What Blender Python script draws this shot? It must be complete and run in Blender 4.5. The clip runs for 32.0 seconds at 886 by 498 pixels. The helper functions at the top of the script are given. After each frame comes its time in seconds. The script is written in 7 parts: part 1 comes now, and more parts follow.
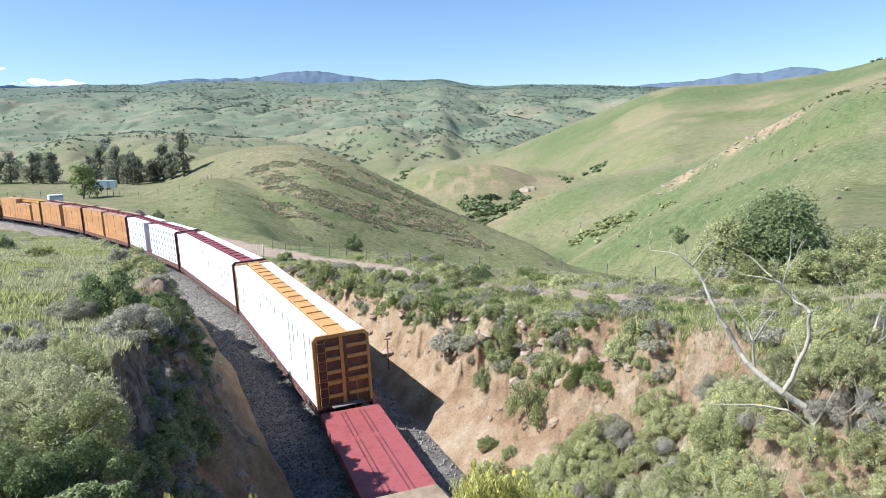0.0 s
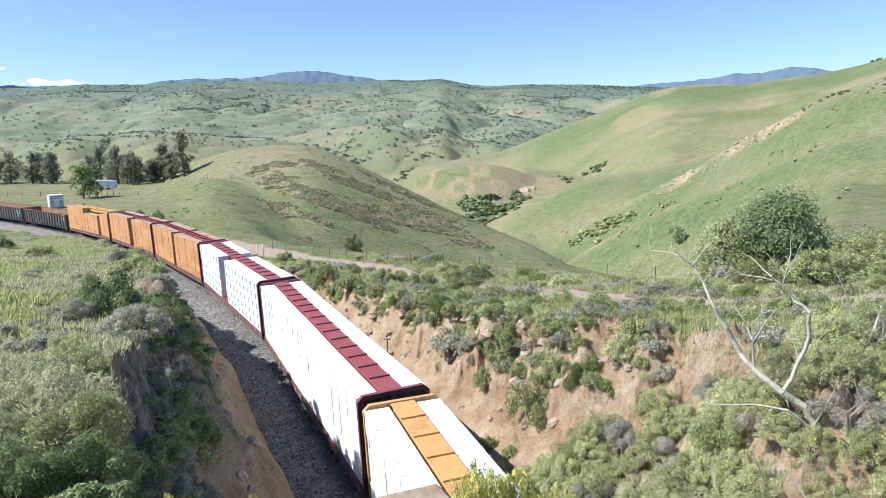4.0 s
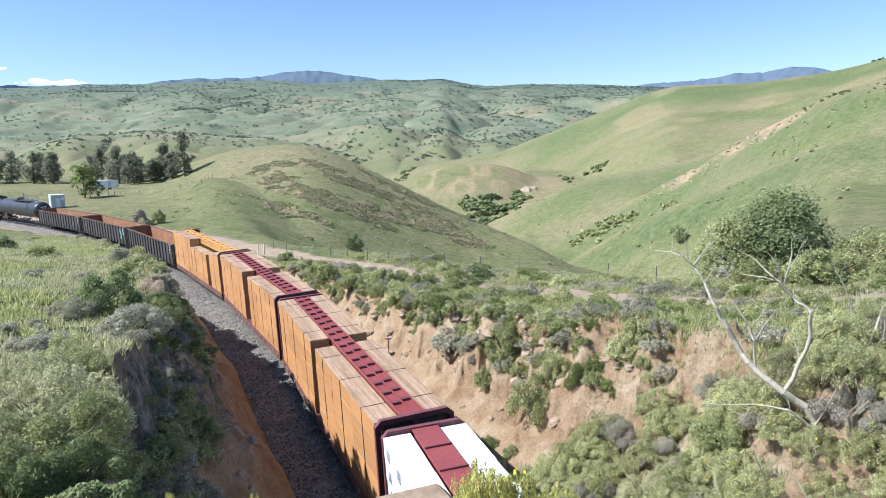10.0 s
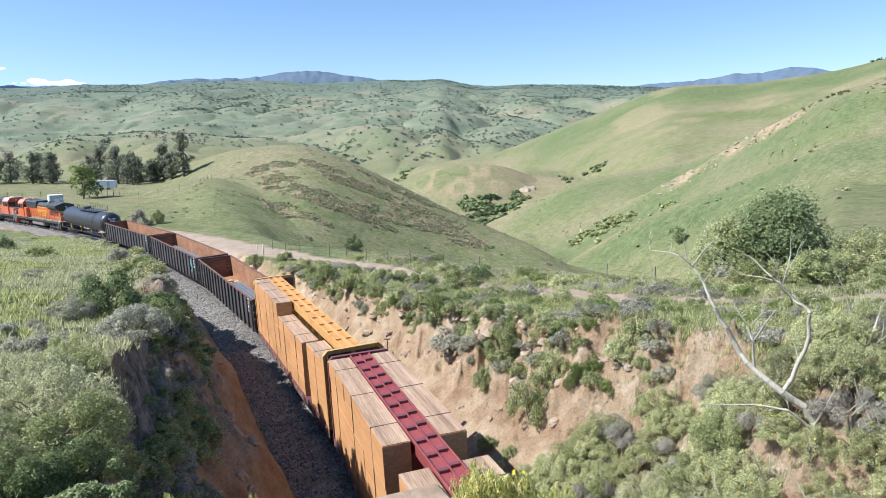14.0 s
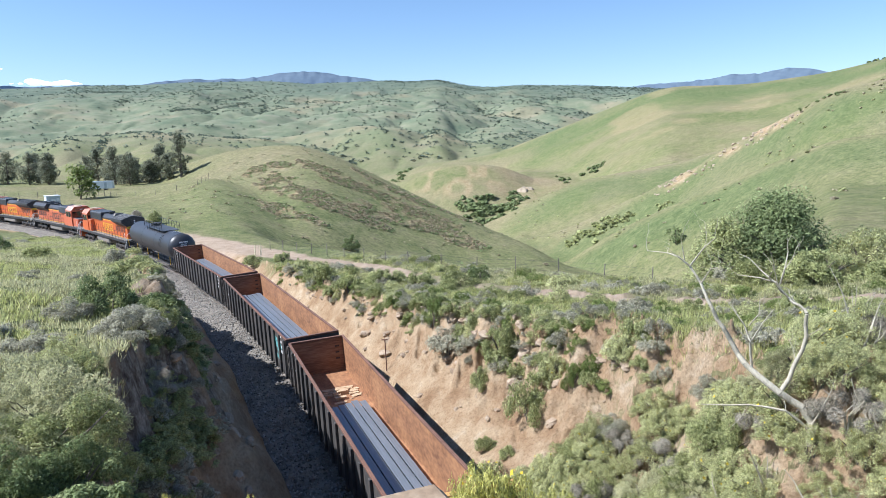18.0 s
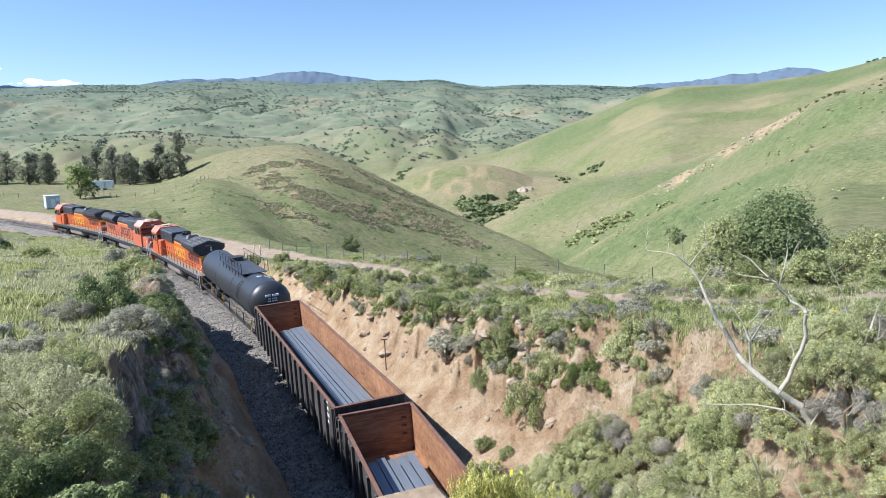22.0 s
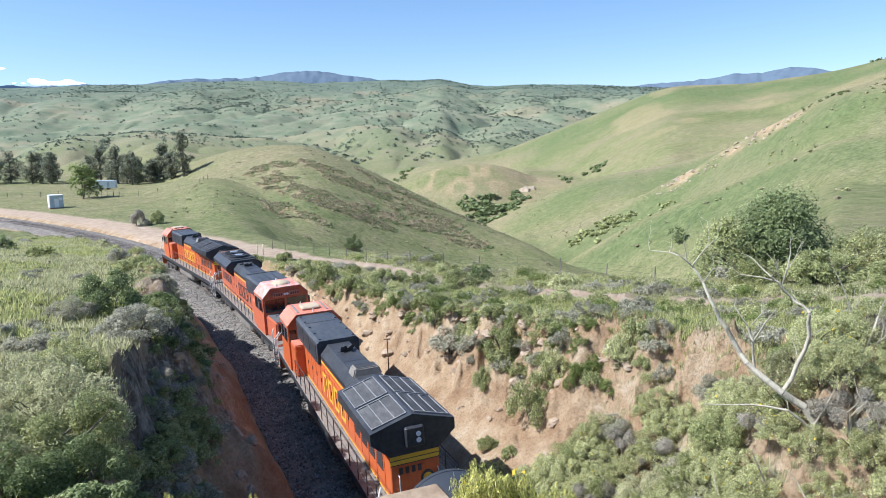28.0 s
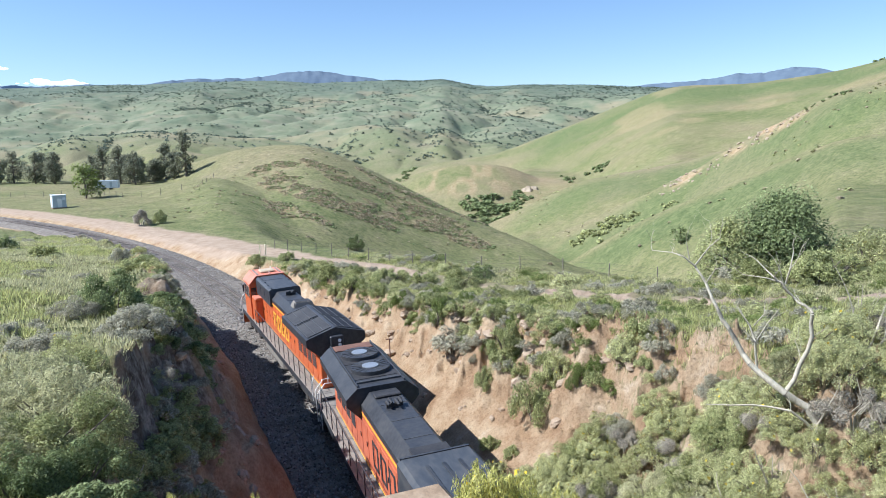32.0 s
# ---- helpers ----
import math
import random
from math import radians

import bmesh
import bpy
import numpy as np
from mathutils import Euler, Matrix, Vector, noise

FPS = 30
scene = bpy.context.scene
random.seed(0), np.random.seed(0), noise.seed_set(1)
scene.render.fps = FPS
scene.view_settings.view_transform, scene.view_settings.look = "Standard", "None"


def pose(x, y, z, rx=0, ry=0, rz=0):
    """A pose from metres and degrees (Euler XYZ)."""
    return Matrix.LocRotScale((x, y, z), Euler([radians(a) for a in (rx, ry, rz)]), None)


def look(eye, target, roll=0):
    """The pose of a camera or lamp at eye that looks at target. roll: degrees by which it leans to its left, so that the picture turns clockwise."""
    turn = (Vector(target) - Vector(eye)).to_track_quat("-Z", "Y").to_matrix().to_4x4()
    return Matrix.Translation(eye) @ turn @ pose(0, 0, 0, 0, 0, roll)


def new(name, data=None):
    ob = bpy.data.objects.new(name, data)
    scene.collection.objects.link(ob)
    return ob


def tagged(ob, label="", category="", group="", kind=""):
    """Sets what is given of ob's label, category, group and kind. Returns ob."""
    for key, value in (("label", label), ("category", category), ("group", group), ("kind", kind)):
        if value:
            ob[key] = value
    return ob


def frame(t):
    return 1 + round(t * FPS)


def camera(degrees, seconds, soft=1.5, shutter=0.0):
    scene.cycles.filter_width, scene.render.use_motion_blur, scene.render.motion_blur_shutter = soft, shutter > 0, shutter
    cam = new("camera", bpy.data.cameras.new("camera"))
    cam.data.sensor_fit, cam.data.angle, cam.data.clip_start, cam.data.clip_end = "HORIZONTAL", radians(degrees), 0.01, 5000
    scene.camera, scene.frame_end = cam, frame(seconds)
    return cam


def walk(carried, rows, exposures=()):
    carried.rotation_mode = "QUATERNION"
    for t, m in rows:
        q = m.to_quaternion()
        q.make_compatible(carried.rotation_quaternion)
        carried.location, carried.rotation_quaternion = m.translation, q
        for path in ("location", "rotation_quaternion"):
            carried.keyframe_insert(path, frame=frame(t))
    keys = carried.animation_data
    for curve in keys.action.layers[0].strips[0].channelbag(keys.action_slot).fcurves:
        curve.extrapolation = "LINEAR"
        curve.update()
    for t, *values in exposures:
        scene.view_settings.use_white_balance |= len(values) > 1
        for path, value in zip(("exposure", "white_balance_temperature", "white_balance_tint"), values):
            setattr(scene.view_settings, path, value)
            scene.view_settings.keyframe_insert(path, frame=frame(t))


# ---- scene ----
FOV, EYE, PITCH, ROLL = 64.3, Vector((0.0, 0.0, 13.82)), 8.715, -1.108
cam = camera(FOV, 32.0, soft=0.9)


def aim(dx, dy):
    """The camera's pose with its picture shifted by a small hand sway."""
    yaw, tilt = radians(dx / 21.77), radians(-PITCH + dy / 21.77)
    way = Vector((-math.sin(yaw) * math.cos(tilt), math.cos(yaw) * math.cos(tilt), math.sin(tilt)))
    return look(EYE, EYE + way * 10, ROLL)


SWAY = [(0, 0, 0), (0.5, -1.8, 0), (1, -3.1, 0), (2, -3.2, 0), (3, -1.7, 0), (3.5, -0.1, 0), (5.5, -2, 0), (6, -3.6, 0), (7, -1.7, 0),
        (7.5, 0, 0), (9, 0, 0), (9.5, -0.3, 0), (10, 1.7, -0.4), (10.5, 2.7, 0.5), (11, 0, 0), (13, 0, -0.1), (14, 0, 0), (14.5, -0.5, 0),
        (16.5, -3.7, 0.8), (17, -2.9, 1.4), (18, -4.2, 0.9), (18.5, -2.7, 1), (19, -2.7, 1), (20, -2.8, 0.8), (20.5, -1.5, 0), (21, -1.8, 0),
        (22, -5, 0.5), (23, -2.7, 0), (24, -3.2, 0), (25, -2.8, 0), (25.5, -2.3, 0), (27.5, -1.1, 0), (28, -0.3, 0), (29, -0.1, 0),
        (30, -1.7, 0), (31, 1.1, 0.4), (31.5, 3.8, 0.9), (32, 3.7, 0.1)]
walk(cam, [(t, aim(dx, dy)) for t, dx, dy in SWAY], [(0, 0.8, 5590, 12), (32, 0.8, 5590, 12)])

# ---- world and sun ----
SUN_EL, SUN_AZ = 46.5, 258.0
world = bpy.data.worlds.new("sky")
scene.world = world
world.use_nodes = True
wn = world.node_tree
sky = wn.nodes.new("ShaderNodeTexSky")
sky.sky_type, sky.sun_disc = "NISHITA", False
sky.sun_elevation, sky.sun_rotation = radians(SUN_EL), radians(SUN_AZ)
sky.air_density, sky.dust_density, sky.ozone_density, sky.altitude = 1.0, 0.15, 3.0, 300
wn.links.new(sky.outputs[0], wn.nodes["Background"].inputs[0])
wn.nodes["Background"].inputs[1].default_value = 0.086
sun_data = bpy.data.lights.new("sun", "SUN")
sun_data.energy, sun_data.angle, sun_data.color = 4.85, radians(0.53), (1.0, 0.95, 0.87)
sun = new("sun", sun_data)
toward = Vector((math.sin(radians(SUN_AZ)) * math.cos(radians(SUN_EL)), math.cos(radians(SUN_AZ)) * math.cos(radians(SUN_EL)), math.sin(radians(SUN_EL))))
sun.matrix_world = look(toward * 300, (0, 0, 0))


# ---- materials ----
def shade(name, colors, scale=1.0, rough=0.8, metal=0.0, bump=0.0, bump_scale=None, fine=8.0, spread=0.0, streak=None, spec=0.5, island=False):
    """A worn surface: two noises mix up to three base colours; bump is relief in metres; spread varies the value from piece to piece."""
    m = bpy.data.materials.new(name)
    m.use_nodes = True
    n, l = m.node_tree.nodes, m.node_tree.links
    b = n["Principled BSDF"]
    b.inputs["Roughness"].default_value, b.inputs["Metallic"].default_value = rough, metal
    b.inputs["Specular IOR Level"].default_value = spec
    co = n.new("ShaderNodeTexCoord")
    src = co.outputs["Object"]
    if streak:
        mp = n.new("ShaderNodeMapping")
        mp.inputs["Scale"].default_value = streak
        l.new(src, mp.inputs["Vector"])
        src = mp.outputs["Vector"]
    big = n.new("ShaderNodeTexNoise")
    big.inputs["Scale"].default_value, big.inputs["Detail"].default_value, big.inputs["Roughness"].default_value = scale, 5, 0.6
    small = n.new("ShaderNodeTexNoise")
    small.inputs["Scale"].default_value, small.inputs["Detail"].default_value = scale * fine, 4
    for t in (big, small):
        l.new(src, t.inputs["Vector"])
    mix = n.new("ShaderNodeMix")
    mix.data_type = "FLOAT"
    mix.inputs[0].default_value = 0.4
    l.new(big.outputs[0], mix.inputs[2])
    l.new(small.outputs[0], mix.inputs[3])
    ramp = n.new("ShaderNodeValToRGB")
    els = ramp.color_ramp.elements
    cols = list(colors)
    while len(els) < len(cols):
        els.new(0.5)
    for i, (e, c) in enumerate(zip(els, cols)):
        e.position, e.color = 0.33 + 0.34 * i / max(1, len(cols) - 1), (*c, 1)
    l.new(mix.outputs[0], ramp.inputs[0])
    out = ramp.outputs[0]
    if spread or island:
        info = n.new("ShaderNodeNewGeometry" if island else "ShaderNodeObjectInfo")
        rnd = info.outputs["Random Per Island" if island else "Random"]
        mr = n.new("ShaderNodeMapRange")
        mr.inputs[3].default_value, mr.inputs[4].default_value = 1 - spread, 1 + spread
        l.new(rnd, mr.inputs[0])
        hsv = n.new("ShaderNodeHueSaturation")
        l.new(mr.outputs[0], hsv.inputs["Value"])
        l.new(out, hsv.inputs["Color"])
        out = hsv.outputs[0]
    l.new(out, b.inputs["Base Color"])
    if bump:
        bp = n.new("ShaderNodeBump")
        bp.inputs["Strength"].default_value, bp.inputs["Distance"].default_value = 1.0, bump
        if bump_scale:
            t = n.new("ShaderNodeTexNoise")
            t.inputs["Scale"].default_value, t.inputs["Detail"].default_value = bump_scale, 5
            l.new(co.outputs["Object"], t.inputs["Vector"])
            l.new(t.outputs[0], bp.inputs["Height"])
        else:
            l.new(small.outputs[0], bp.inputs["Height"])
        l.new(bp.outputs[0], b.inputs["Normal"])
    return m


def leafy(name, c1, c2, c3=None, trans=0.4, spread=0.5):
    """Leaves: colour varies from leaf to leaf, a little light comes through."""
    m = shade(name, [c1, c2] + ([c3] if c3 else []), scale=1.3, rough=0.7, spread=spread, island=True, spec=0.12)
    n, l = m.node_tree.nodes, m.node_tree.links
    b = n["Principled BSDF"]
    tr = n.new("ShaderNodeBsdfTranslucent")
    l.new(b.inputs["Base Color"].links[0].from_socket, tr.inputs[0])
    mx = n.new("ShaderNodeMixShader")
    mx.inputs[0].default_value = trans
    l.new(b.outputs[0], mx.inputs[1])
    l.new(tr.outputs[0], mx.inputs[2])
    l.new(mx.outputs[0], n["Material Output"].inputs[0])
    return m


M = dict(
    ballast=shade("ballast", [(0.115, 0.100, 0.083), (0.20, 0.178, 0.149), (0.315, 0.284, 0.240)], 1.2, 0.95, bump=0.03, bump_scale=16, fine=16, spec=0.05),
    stone=shade("ballast_stone", [(0.14, 0.13, 0.115), (0.32, 0.30, 0.27)], 3, 0.95, spread=0.5, island=True),
    rail=shade("rail_steel", [(0.13, 0.105, 0.085), (0.22, 0.18, 0.145)], 4, 0.5, 0.5),
    tie=shade("tie_timber", [(0.10, 0.085, 0.07), (0.19, 0.165, 0.14)], 3, 0.9, bump=0.006, spread=0.25, streak=(1, 8, 8)),
    white=shade("white_wrap", [(0.76, 0.77, 0.78), (0.83, 0.84, 0.85)], 0.8, 0.45, bump=0.012, bump_scale=2.2),
    print_ink=shade("print_ink", [(0.07, 0.095, 0.125), (0.16, 0.20, 0.25)], 2, 0.6),
    seam=shade("wrap_seam", [(0.40, 0.41, 0.43), (0.52, 0.53, 0.55)], 2, 0.6),
    lumber=shade("lumber", [(0.40, 0.185, 0.062), (0.48, 0.24, 0.088), (0.54, 0.30, 0.125)], 0.9, 0.75, bump=0.004, fine=14, streak=(4, 0.5, 9), spread=0.12),
    lumber_top=shade("lumber_top", [(0.20, 0.125, 0.072), (0.36, 0.235, 0.142), (0.50, 0.355, 0.235)], 1.0, 0.8, bump=0.004, streak=(7, 0.25, 1), spread=0.12),
    lumber_end=shade("lumber_end", [(0.36, 0.20, 0.09), (0.58, 0.37, 0.18)], 7, 0.85, bump=0.01, fine=3, streak=(1, 1, 2)),
    strap=shade("strap", [(0.10, 0.07, 0.05), (0.18, 0.12, 0.08)], 3, 0.6),
    yellow=shade("yellow_paint", [(0.46, 0.235, 0.055), (0.57, 0.32, 0.10), (0.40, 0.19, 0.06)], 0.9, 0.5, bump=0.003),
    red=shade("oxide_red_paint", [(0.22, 0.045, 0.042), (0.29, 0.07, 0.062)], 0.7, 0.5, bump=0.003),
    red_dark=shade("oxide_red_dark", [(0.12, 0.04, 0.045), (0.19, 0.065, 0.065)], 0.8, 0.55, bump=0.003),
    red_deck=shade("oxide_red_deck", [(0.26, 0.055, 0.055), (0.33, 0.085, 0.08), (0.23, 0.05, 0.05)], 0.5, 0.6, bump=0.003),
    steel_dark=shade("dark_steel", [(0.018, 0.018, 0.02), (0.05, 0.047, 0.045)], 1.2, 0.6, bump=0.003),
    steel_grime=shade("grimy_steel", [(0.03, 0.028, 0.026), (0.09, 0.08, 0.07)], 1.5, 0.8, bump=0.005),
    rust=shade("rusted_steel", [(0.15, 0.068, 0.032), (0.28, 0.135, 0.062), (0.40, 0.21, 0.095)], 0.7, 0.85, bump=0.004, streak=(1, 0.5, 1)),
    rust_pale=shade("rusted_end_steel", [(0.12, 0.06, 0.035), (0.24, 0.125, 0.07), (0.33, 0.20, 0.12)], 0.9, 0.85, bump=0.004, streak=(0.3, 1, 2.5)),
    rust_dark=shade("rust_dark", [(0.11, 0.055, 0.038), (0.20, 0.10, 0.065)], 0.8, 0.85, bump=0.004),
    gondola=shade("gondola_paint", [(0.038, 0.036, 0.036), (0.066, 0.061, 0.057), (0.12, 0.10, 0.085)], 0.8, 0.65, bump=0.004, streak=(1, 1, 0.4)),
    beam_steel=shade("mill_steel", [(0.16, 0.18, 0.20), (0.24, 0.26, 0.285)], 0.8, 0.42, 0.35, streak=(5, 0.3, 5)),
    sawdust=shade("debris", [(0.35, 0.22, 0.11), (0.62, 0.46, 0.30)], 3, 0.95, bump=0.03),
    tank=shade("tank_black", [(0.030, 0.032, 0.036), (0.045, 0.047, 0.051)], 0.6, 0.42, bump=0.002),
    decal=shade("white_decal", [(0.62, 0.63, 0.63), (0.75, 0.75, 0.74)], 4, 0.6),
    yellow_mark=shade("yellow_mark", [(0.70, 0.42, 0.03), (0.78, 0.50, 0.05)], 3, 0.5),
    teal=shade("teal_paint", [(0.10, 0.36, 0.36), (0.22, 0.50, 0.48)], 3, 0.6),
    orange=shade("orange_paint", [(0.50, 0.098, 0.026), (0.58, 0.135, 0.038), (0.45, 0.10, 0.04)], 0.5, 0.42, bump=0.002, streak=(1, 1, 0.4)),
    orange_worn=shade("worn_orange_paint", [(0.48, 0.105, 0.045), (0.56, 0.155, 0.075), (0.43, 0.11, 0.06)], 0.6, 0.5, bump=0.002, streak=(1, 1, 0.4)),
    orange_pale=shade("faded_orange", [(0.50, 0.13, 0.07), (0.57, 0.19, 0.115), (0.52, 0.25, 0.19)], 1.2, 0.6),
    loco_black=shade("loco_black", [(0.020, 0.022, 0.026), (0.038, 0.040, 0.045), (0.06, 0.06, 0.06)], 0.8, 0.5, bump=0.002),
    loco_grey=shade("loco_roof_grey", [(0.05, 0.052, 0.055), (0.085, 0.085, 0.085)], 0.9, 0.55, bump=0.003),
    walkway=shade("walkway_grey", [(0.16, 0.145, 0.125), (0.25, 0.225, 0.19)], 1.2, 0.8, bump=0.003),
    housing=shade("dusty_housing", [(0.030, 0.036, 0.044), (0.050, 0.056, 0.064), (0.085, 0.085, 0.085)], 0.7, 0.55, bump=0.003, streak=(1, 0.4, 1)),
    roof_faded=shade("faded_cab_roof", [(0.48, 0.14, 0.085), (0.54, 0.29, 0.235), (0.60, 0.42, 0.36)], 0.9, 0.7, fine=4, streak=(1, 0.5, 1)),
    frame_grey=shade("frame_grey", [(0.16, 0.16, 0.16), (0.30, 0.29, 0.28)], 2, 0.6),
    slat=shade("radiator_slat", [(0.045, 0.047, 0.05), (0.085, 0.085, 0.085), (0.16, 0.155, 0.15)], 0.8, 0.6, streak=(1, 0.3, 1)),
    nose_grey=shade("nose_grey", [(0.085, 0.088, 0.09), (0.14, 0.14, 0.14)], 1.2, 0.75, bump=0.003),
    cream=shade("cream_paint", [(0.38, 0.30, 0.19), (0.50, 0.41, 0.28)], 1.5, 0.65, bump=0.003),
    glass=shade("cab_glass", [(0.012, 0.013, 0.015), (0.02, 0.022, 0.025)], 1, 0.06, spec=0.8),
    handrail=shade("white_handrail", [(0.66, 0.64, 0.60), (0.78, 0.76, 0.72)], 4, 0.5),
    lamp=shade("lamp_lens", [(0.75, 0.77, 0.80), (0.85, 0.86, 0.88)], 5, 0.15),
    chrome=shade("fan_metal", [(0.40, 0.42, 0.43), (0.55, 0.56, 0.56)], 3, 0.4, 0.7),
    concrete=shade("concrete", [(0.20, 0.135, 0.08), (0.29, 0.205, 0.125), (0.36, 0.27, 0.175)], 2.5, 0.9, bump=0.008, bump_scale=30),
    wood_grey=shade("weathered_wood", [(0.13, 0.11, 0.09), (0.26, 0.23, 0.19)], 3, 0.9, streak=(6, 6, 0.6)),
    dead_wood=shade("dead_wood", [(0.30, 0.265, 0.195), (0.46, 0.415, 0.31), (0.60, 0.55, 0.42)], 4, 0.85, bump=0.01, streak=(4, 4, 1)),
    bark=shade("bark", [(0.10, 0.08, 0.06), (0.20, 0.165, 0.13)], 4, 0.9, bump=0.02),
    shed=shade("shed_white", [(0.62, 0.66, 0.68), (0.74, 0.77, 0.78)], 1, 0.6),
    shed_grey=shade("shed_grey", [(0.36, 0.42, 0.46), (0.48, 0.54, 0.57)], 1, 0.6),
    boulder=shade("boulder", [(0.25, 0.175, 0.110), (0.36, 0.27, 0.182), (0.46, 0.375, 0.275)], 2.5, 0.9, bump=0.04),
    marker=shade("marker_yellow", [(0.74, 0.66, 0.42), (0.82, 0.75, 0.52)], 3, 0.6),
    cloud=shade("cloud", [(0.9, 0.9, 0.9), (0.95, 0.95, 0.95)], 0.01, 1.0),
    chord_pan=shade("chord_recess", [(0.42, 0.18, 0.045), (0.55, 0.27, 0.07)], 1.5, 0.6),
    far_rock=shade("pale_rock", [(0.30, 0.235, 0.155), (0.42, 0.345, 0.245)], 0.3, 0.9, bump=0.2),
)
# the clouds' sunlit white is helped by an added glow
cb = M["cloud"].node_tree.nodes["Principled BSDF"]
cb.inputs["Emission Color"].default_value, cb.inputs["Emission Strength"].default_value = (0.9, 0.95, 1.0, 1), 0.55
L = dict(
    oak=leafy("leaf_dark_green", (0.150, 0.195, 0.082), (0.225, 0.270, 0.118), (0.300, 0.335, 0.160)),
    scrub=leafy("leaf_scrub", (0.245, 0.272, 0.112), (0.350, 0.368, 0.160), (0.445, 0.450, 0.220)),
    olive=leafy("leaf_olive", (0.350, 0.368, 0.172), (0.485, 0.487, 0.240), (0.615, 0.598, 0.320)),
    pale=leafy("leaf_pale_sage", (0.330, 0.330, 0.175), (0.445, 0.435, 0.240), (0.550, 0.525, 0.310)),
    broom=leafy("leaf_yellow_green", (0.420, 0.415, 0.120), (0.560, 0.535, 0.175), (0.680, 0.640, 0.250)),
    sage=leafy("leaf_sage", (0.310, 0.300, 0.210), (0.410, 0.390, 0.285), (0.480, 0.455, 0.350)),
    fresh=leafy("leaf_fresh_green", (0.160, 0.210, 0.060), (0.245, 0.285, 0.095)),
    gum=leafy("leaf_eucalyptus", (0.150, 0.162, 0.108), (0.225, 0.235, 0.158), (0.300, 0.305, 0.215)),
    # far oaks: leaf green made paler and bluer, haze put into the colour
    valley=leafy("leaf_hazed_oak", (0.105, 0.135, 0.100), (0.155, 0.185, 0.135)),
    brush=leafy("leaf_brown_sage", (0.225, 0.200, 0.118), (0.335, 0.290, 0.180), (0.430, 0.365, 0.245)),
    yellow=leafy("petal_yellow", (0.60, 0.44, 0.03), (0.75, 0.58, 0.08)),
    grass=leafy("grass_blade", (0.38, 0.405, 0.145), (0.49, 0.495, 0.205), (0.60, 0.565, 0.29), trans=0.5),
    straw=leafy("straw_blade", (0.43, 0.42, 0.215), (0.54, 0.515, 0.28), (0.64, 0.60, 0.38), trans=0.4),
    twig=leafy("grey_twig", (0.23, 0.20, 0.15), (0.34, 0.305, 0.235), (0.42, 0.385, 0.31), trans=0.0),
)


# ---- terrain ----
STEP = 1.0
CURVE_S = [-20, 0, 43.33, 86.67, 130, 173.3, 216.7, 250]
CURVE_K = [0.0039, 0.003945, 0.004073, 0.004183, 0.003017, 0.001851, 0.000685, 0.0]
BANK = 2.346
TS = np.arange(-300, 401, STEP)


def lay_track():
    """The centre line: x, y and heading (radians, 0 along +y, left positive) by distance s out from the bridge."""
    k = np.interp(TS, CURVE_S, CURVE_K)
    i0 = 300
    th = np.concatenate([[0], np.cumsum((k[:-1] + k[1:]) / 2 * STEP)])
    th = th - th[i0] + 0.31585
    mid = (th[:-1] + th[1:]) / 2
    x = np.concatenate([[0], np.cumsum(-np.sin(mid) * STEP)])
    y = np.concatenate([[0], np.cumsum(np.cos(mid) * STEP)])
    return x - x[i0] + 1.1137, y - y[i0] + 16.5427, th


TX, TY, TH = lay_track()


def track_at(s, u=0.0, h=0.0):
    """World place of a point beside (u, right) and above (h) the track, tilted with its superelevation."""
    x, y, th = np.interp(s, TS, TX), np.interp(s, TS, TY), np.interp(s, TS, TH)
    b = math.radians(BANK)
    uu, hh = u * math.cos(b) - h * math.sin(b), h * math.cos(b) + u * math.sin(b)
    return x + uu * np.cos(th), y + uu * np.sin(th), hh + 0 * x


def to_track(x, y):
    """Distance along (s) and beside (u) the track for points, by the nearest place on the centre line."""
    x, y = np.atleast_1d(np.asarray(x, float)), np.atleast_1d(np.asarray(y, float))
    s, u = np.empty(len(x)), np.empty(len(x))
    cx, cy = TX[::4], TY[::4]
    for a in range(0, len(x), 20000):
        px, py = x[a:a + 20000], y[a:a + 20000]
        i = np.argmin((px[:, None] - cx) ** 2 + (py[:, None] - cy) ** 2, 1)
        th = TH[::4][i]
        dx, dy = px - cx[i], py - cy[i]
        along = -dx * np.sin(th) + dy * np.cos(th)
        s[a:a + 20000] = TS[::4][i] + along
        th = th + along * np.interp(TS[::4][i], CURVE_S, CURVE_K)
        u[a:a + 20000] = dx * np.cos(th) + dy * np.sin(th)
    return s, u


def hash2(ix, iy, seed):
    h = (ix * 374761393 + iy * 668265263 + seed * 974711) & 0x7FFFFFFF
    h = ((h ^ (h >> 13)) * 1274126177) & 0x7FFFFFFF
    return ((h ^ (h >> 16)) & 0xFFFF) / 32767.5 - 1.0


def lattice(x, y, seed=0):
    """Smooth noise, -1 to 1."""
    ix, iy = np.floor(x).astype(np.int64), np.floor(y).astype(np.int64)
    fx, fy = x - ix, y - iy
    fx, fy = fx * fx * fx * (fx * (fx * 6 - 15) + 10), fy * fy * fy * (fy * (fy * 6 - 15) + 10)
    a, b = hash2(ix, iy, seed), hash2(ix + 1, iy, seed)
    c, d = hash2(ix, iy + 1, seed), hash2(ix + 1, iy + 1, seed)
    return (a + (b - a) * fx) * (1 - fy) + (c + (d - c) * fx) * fy


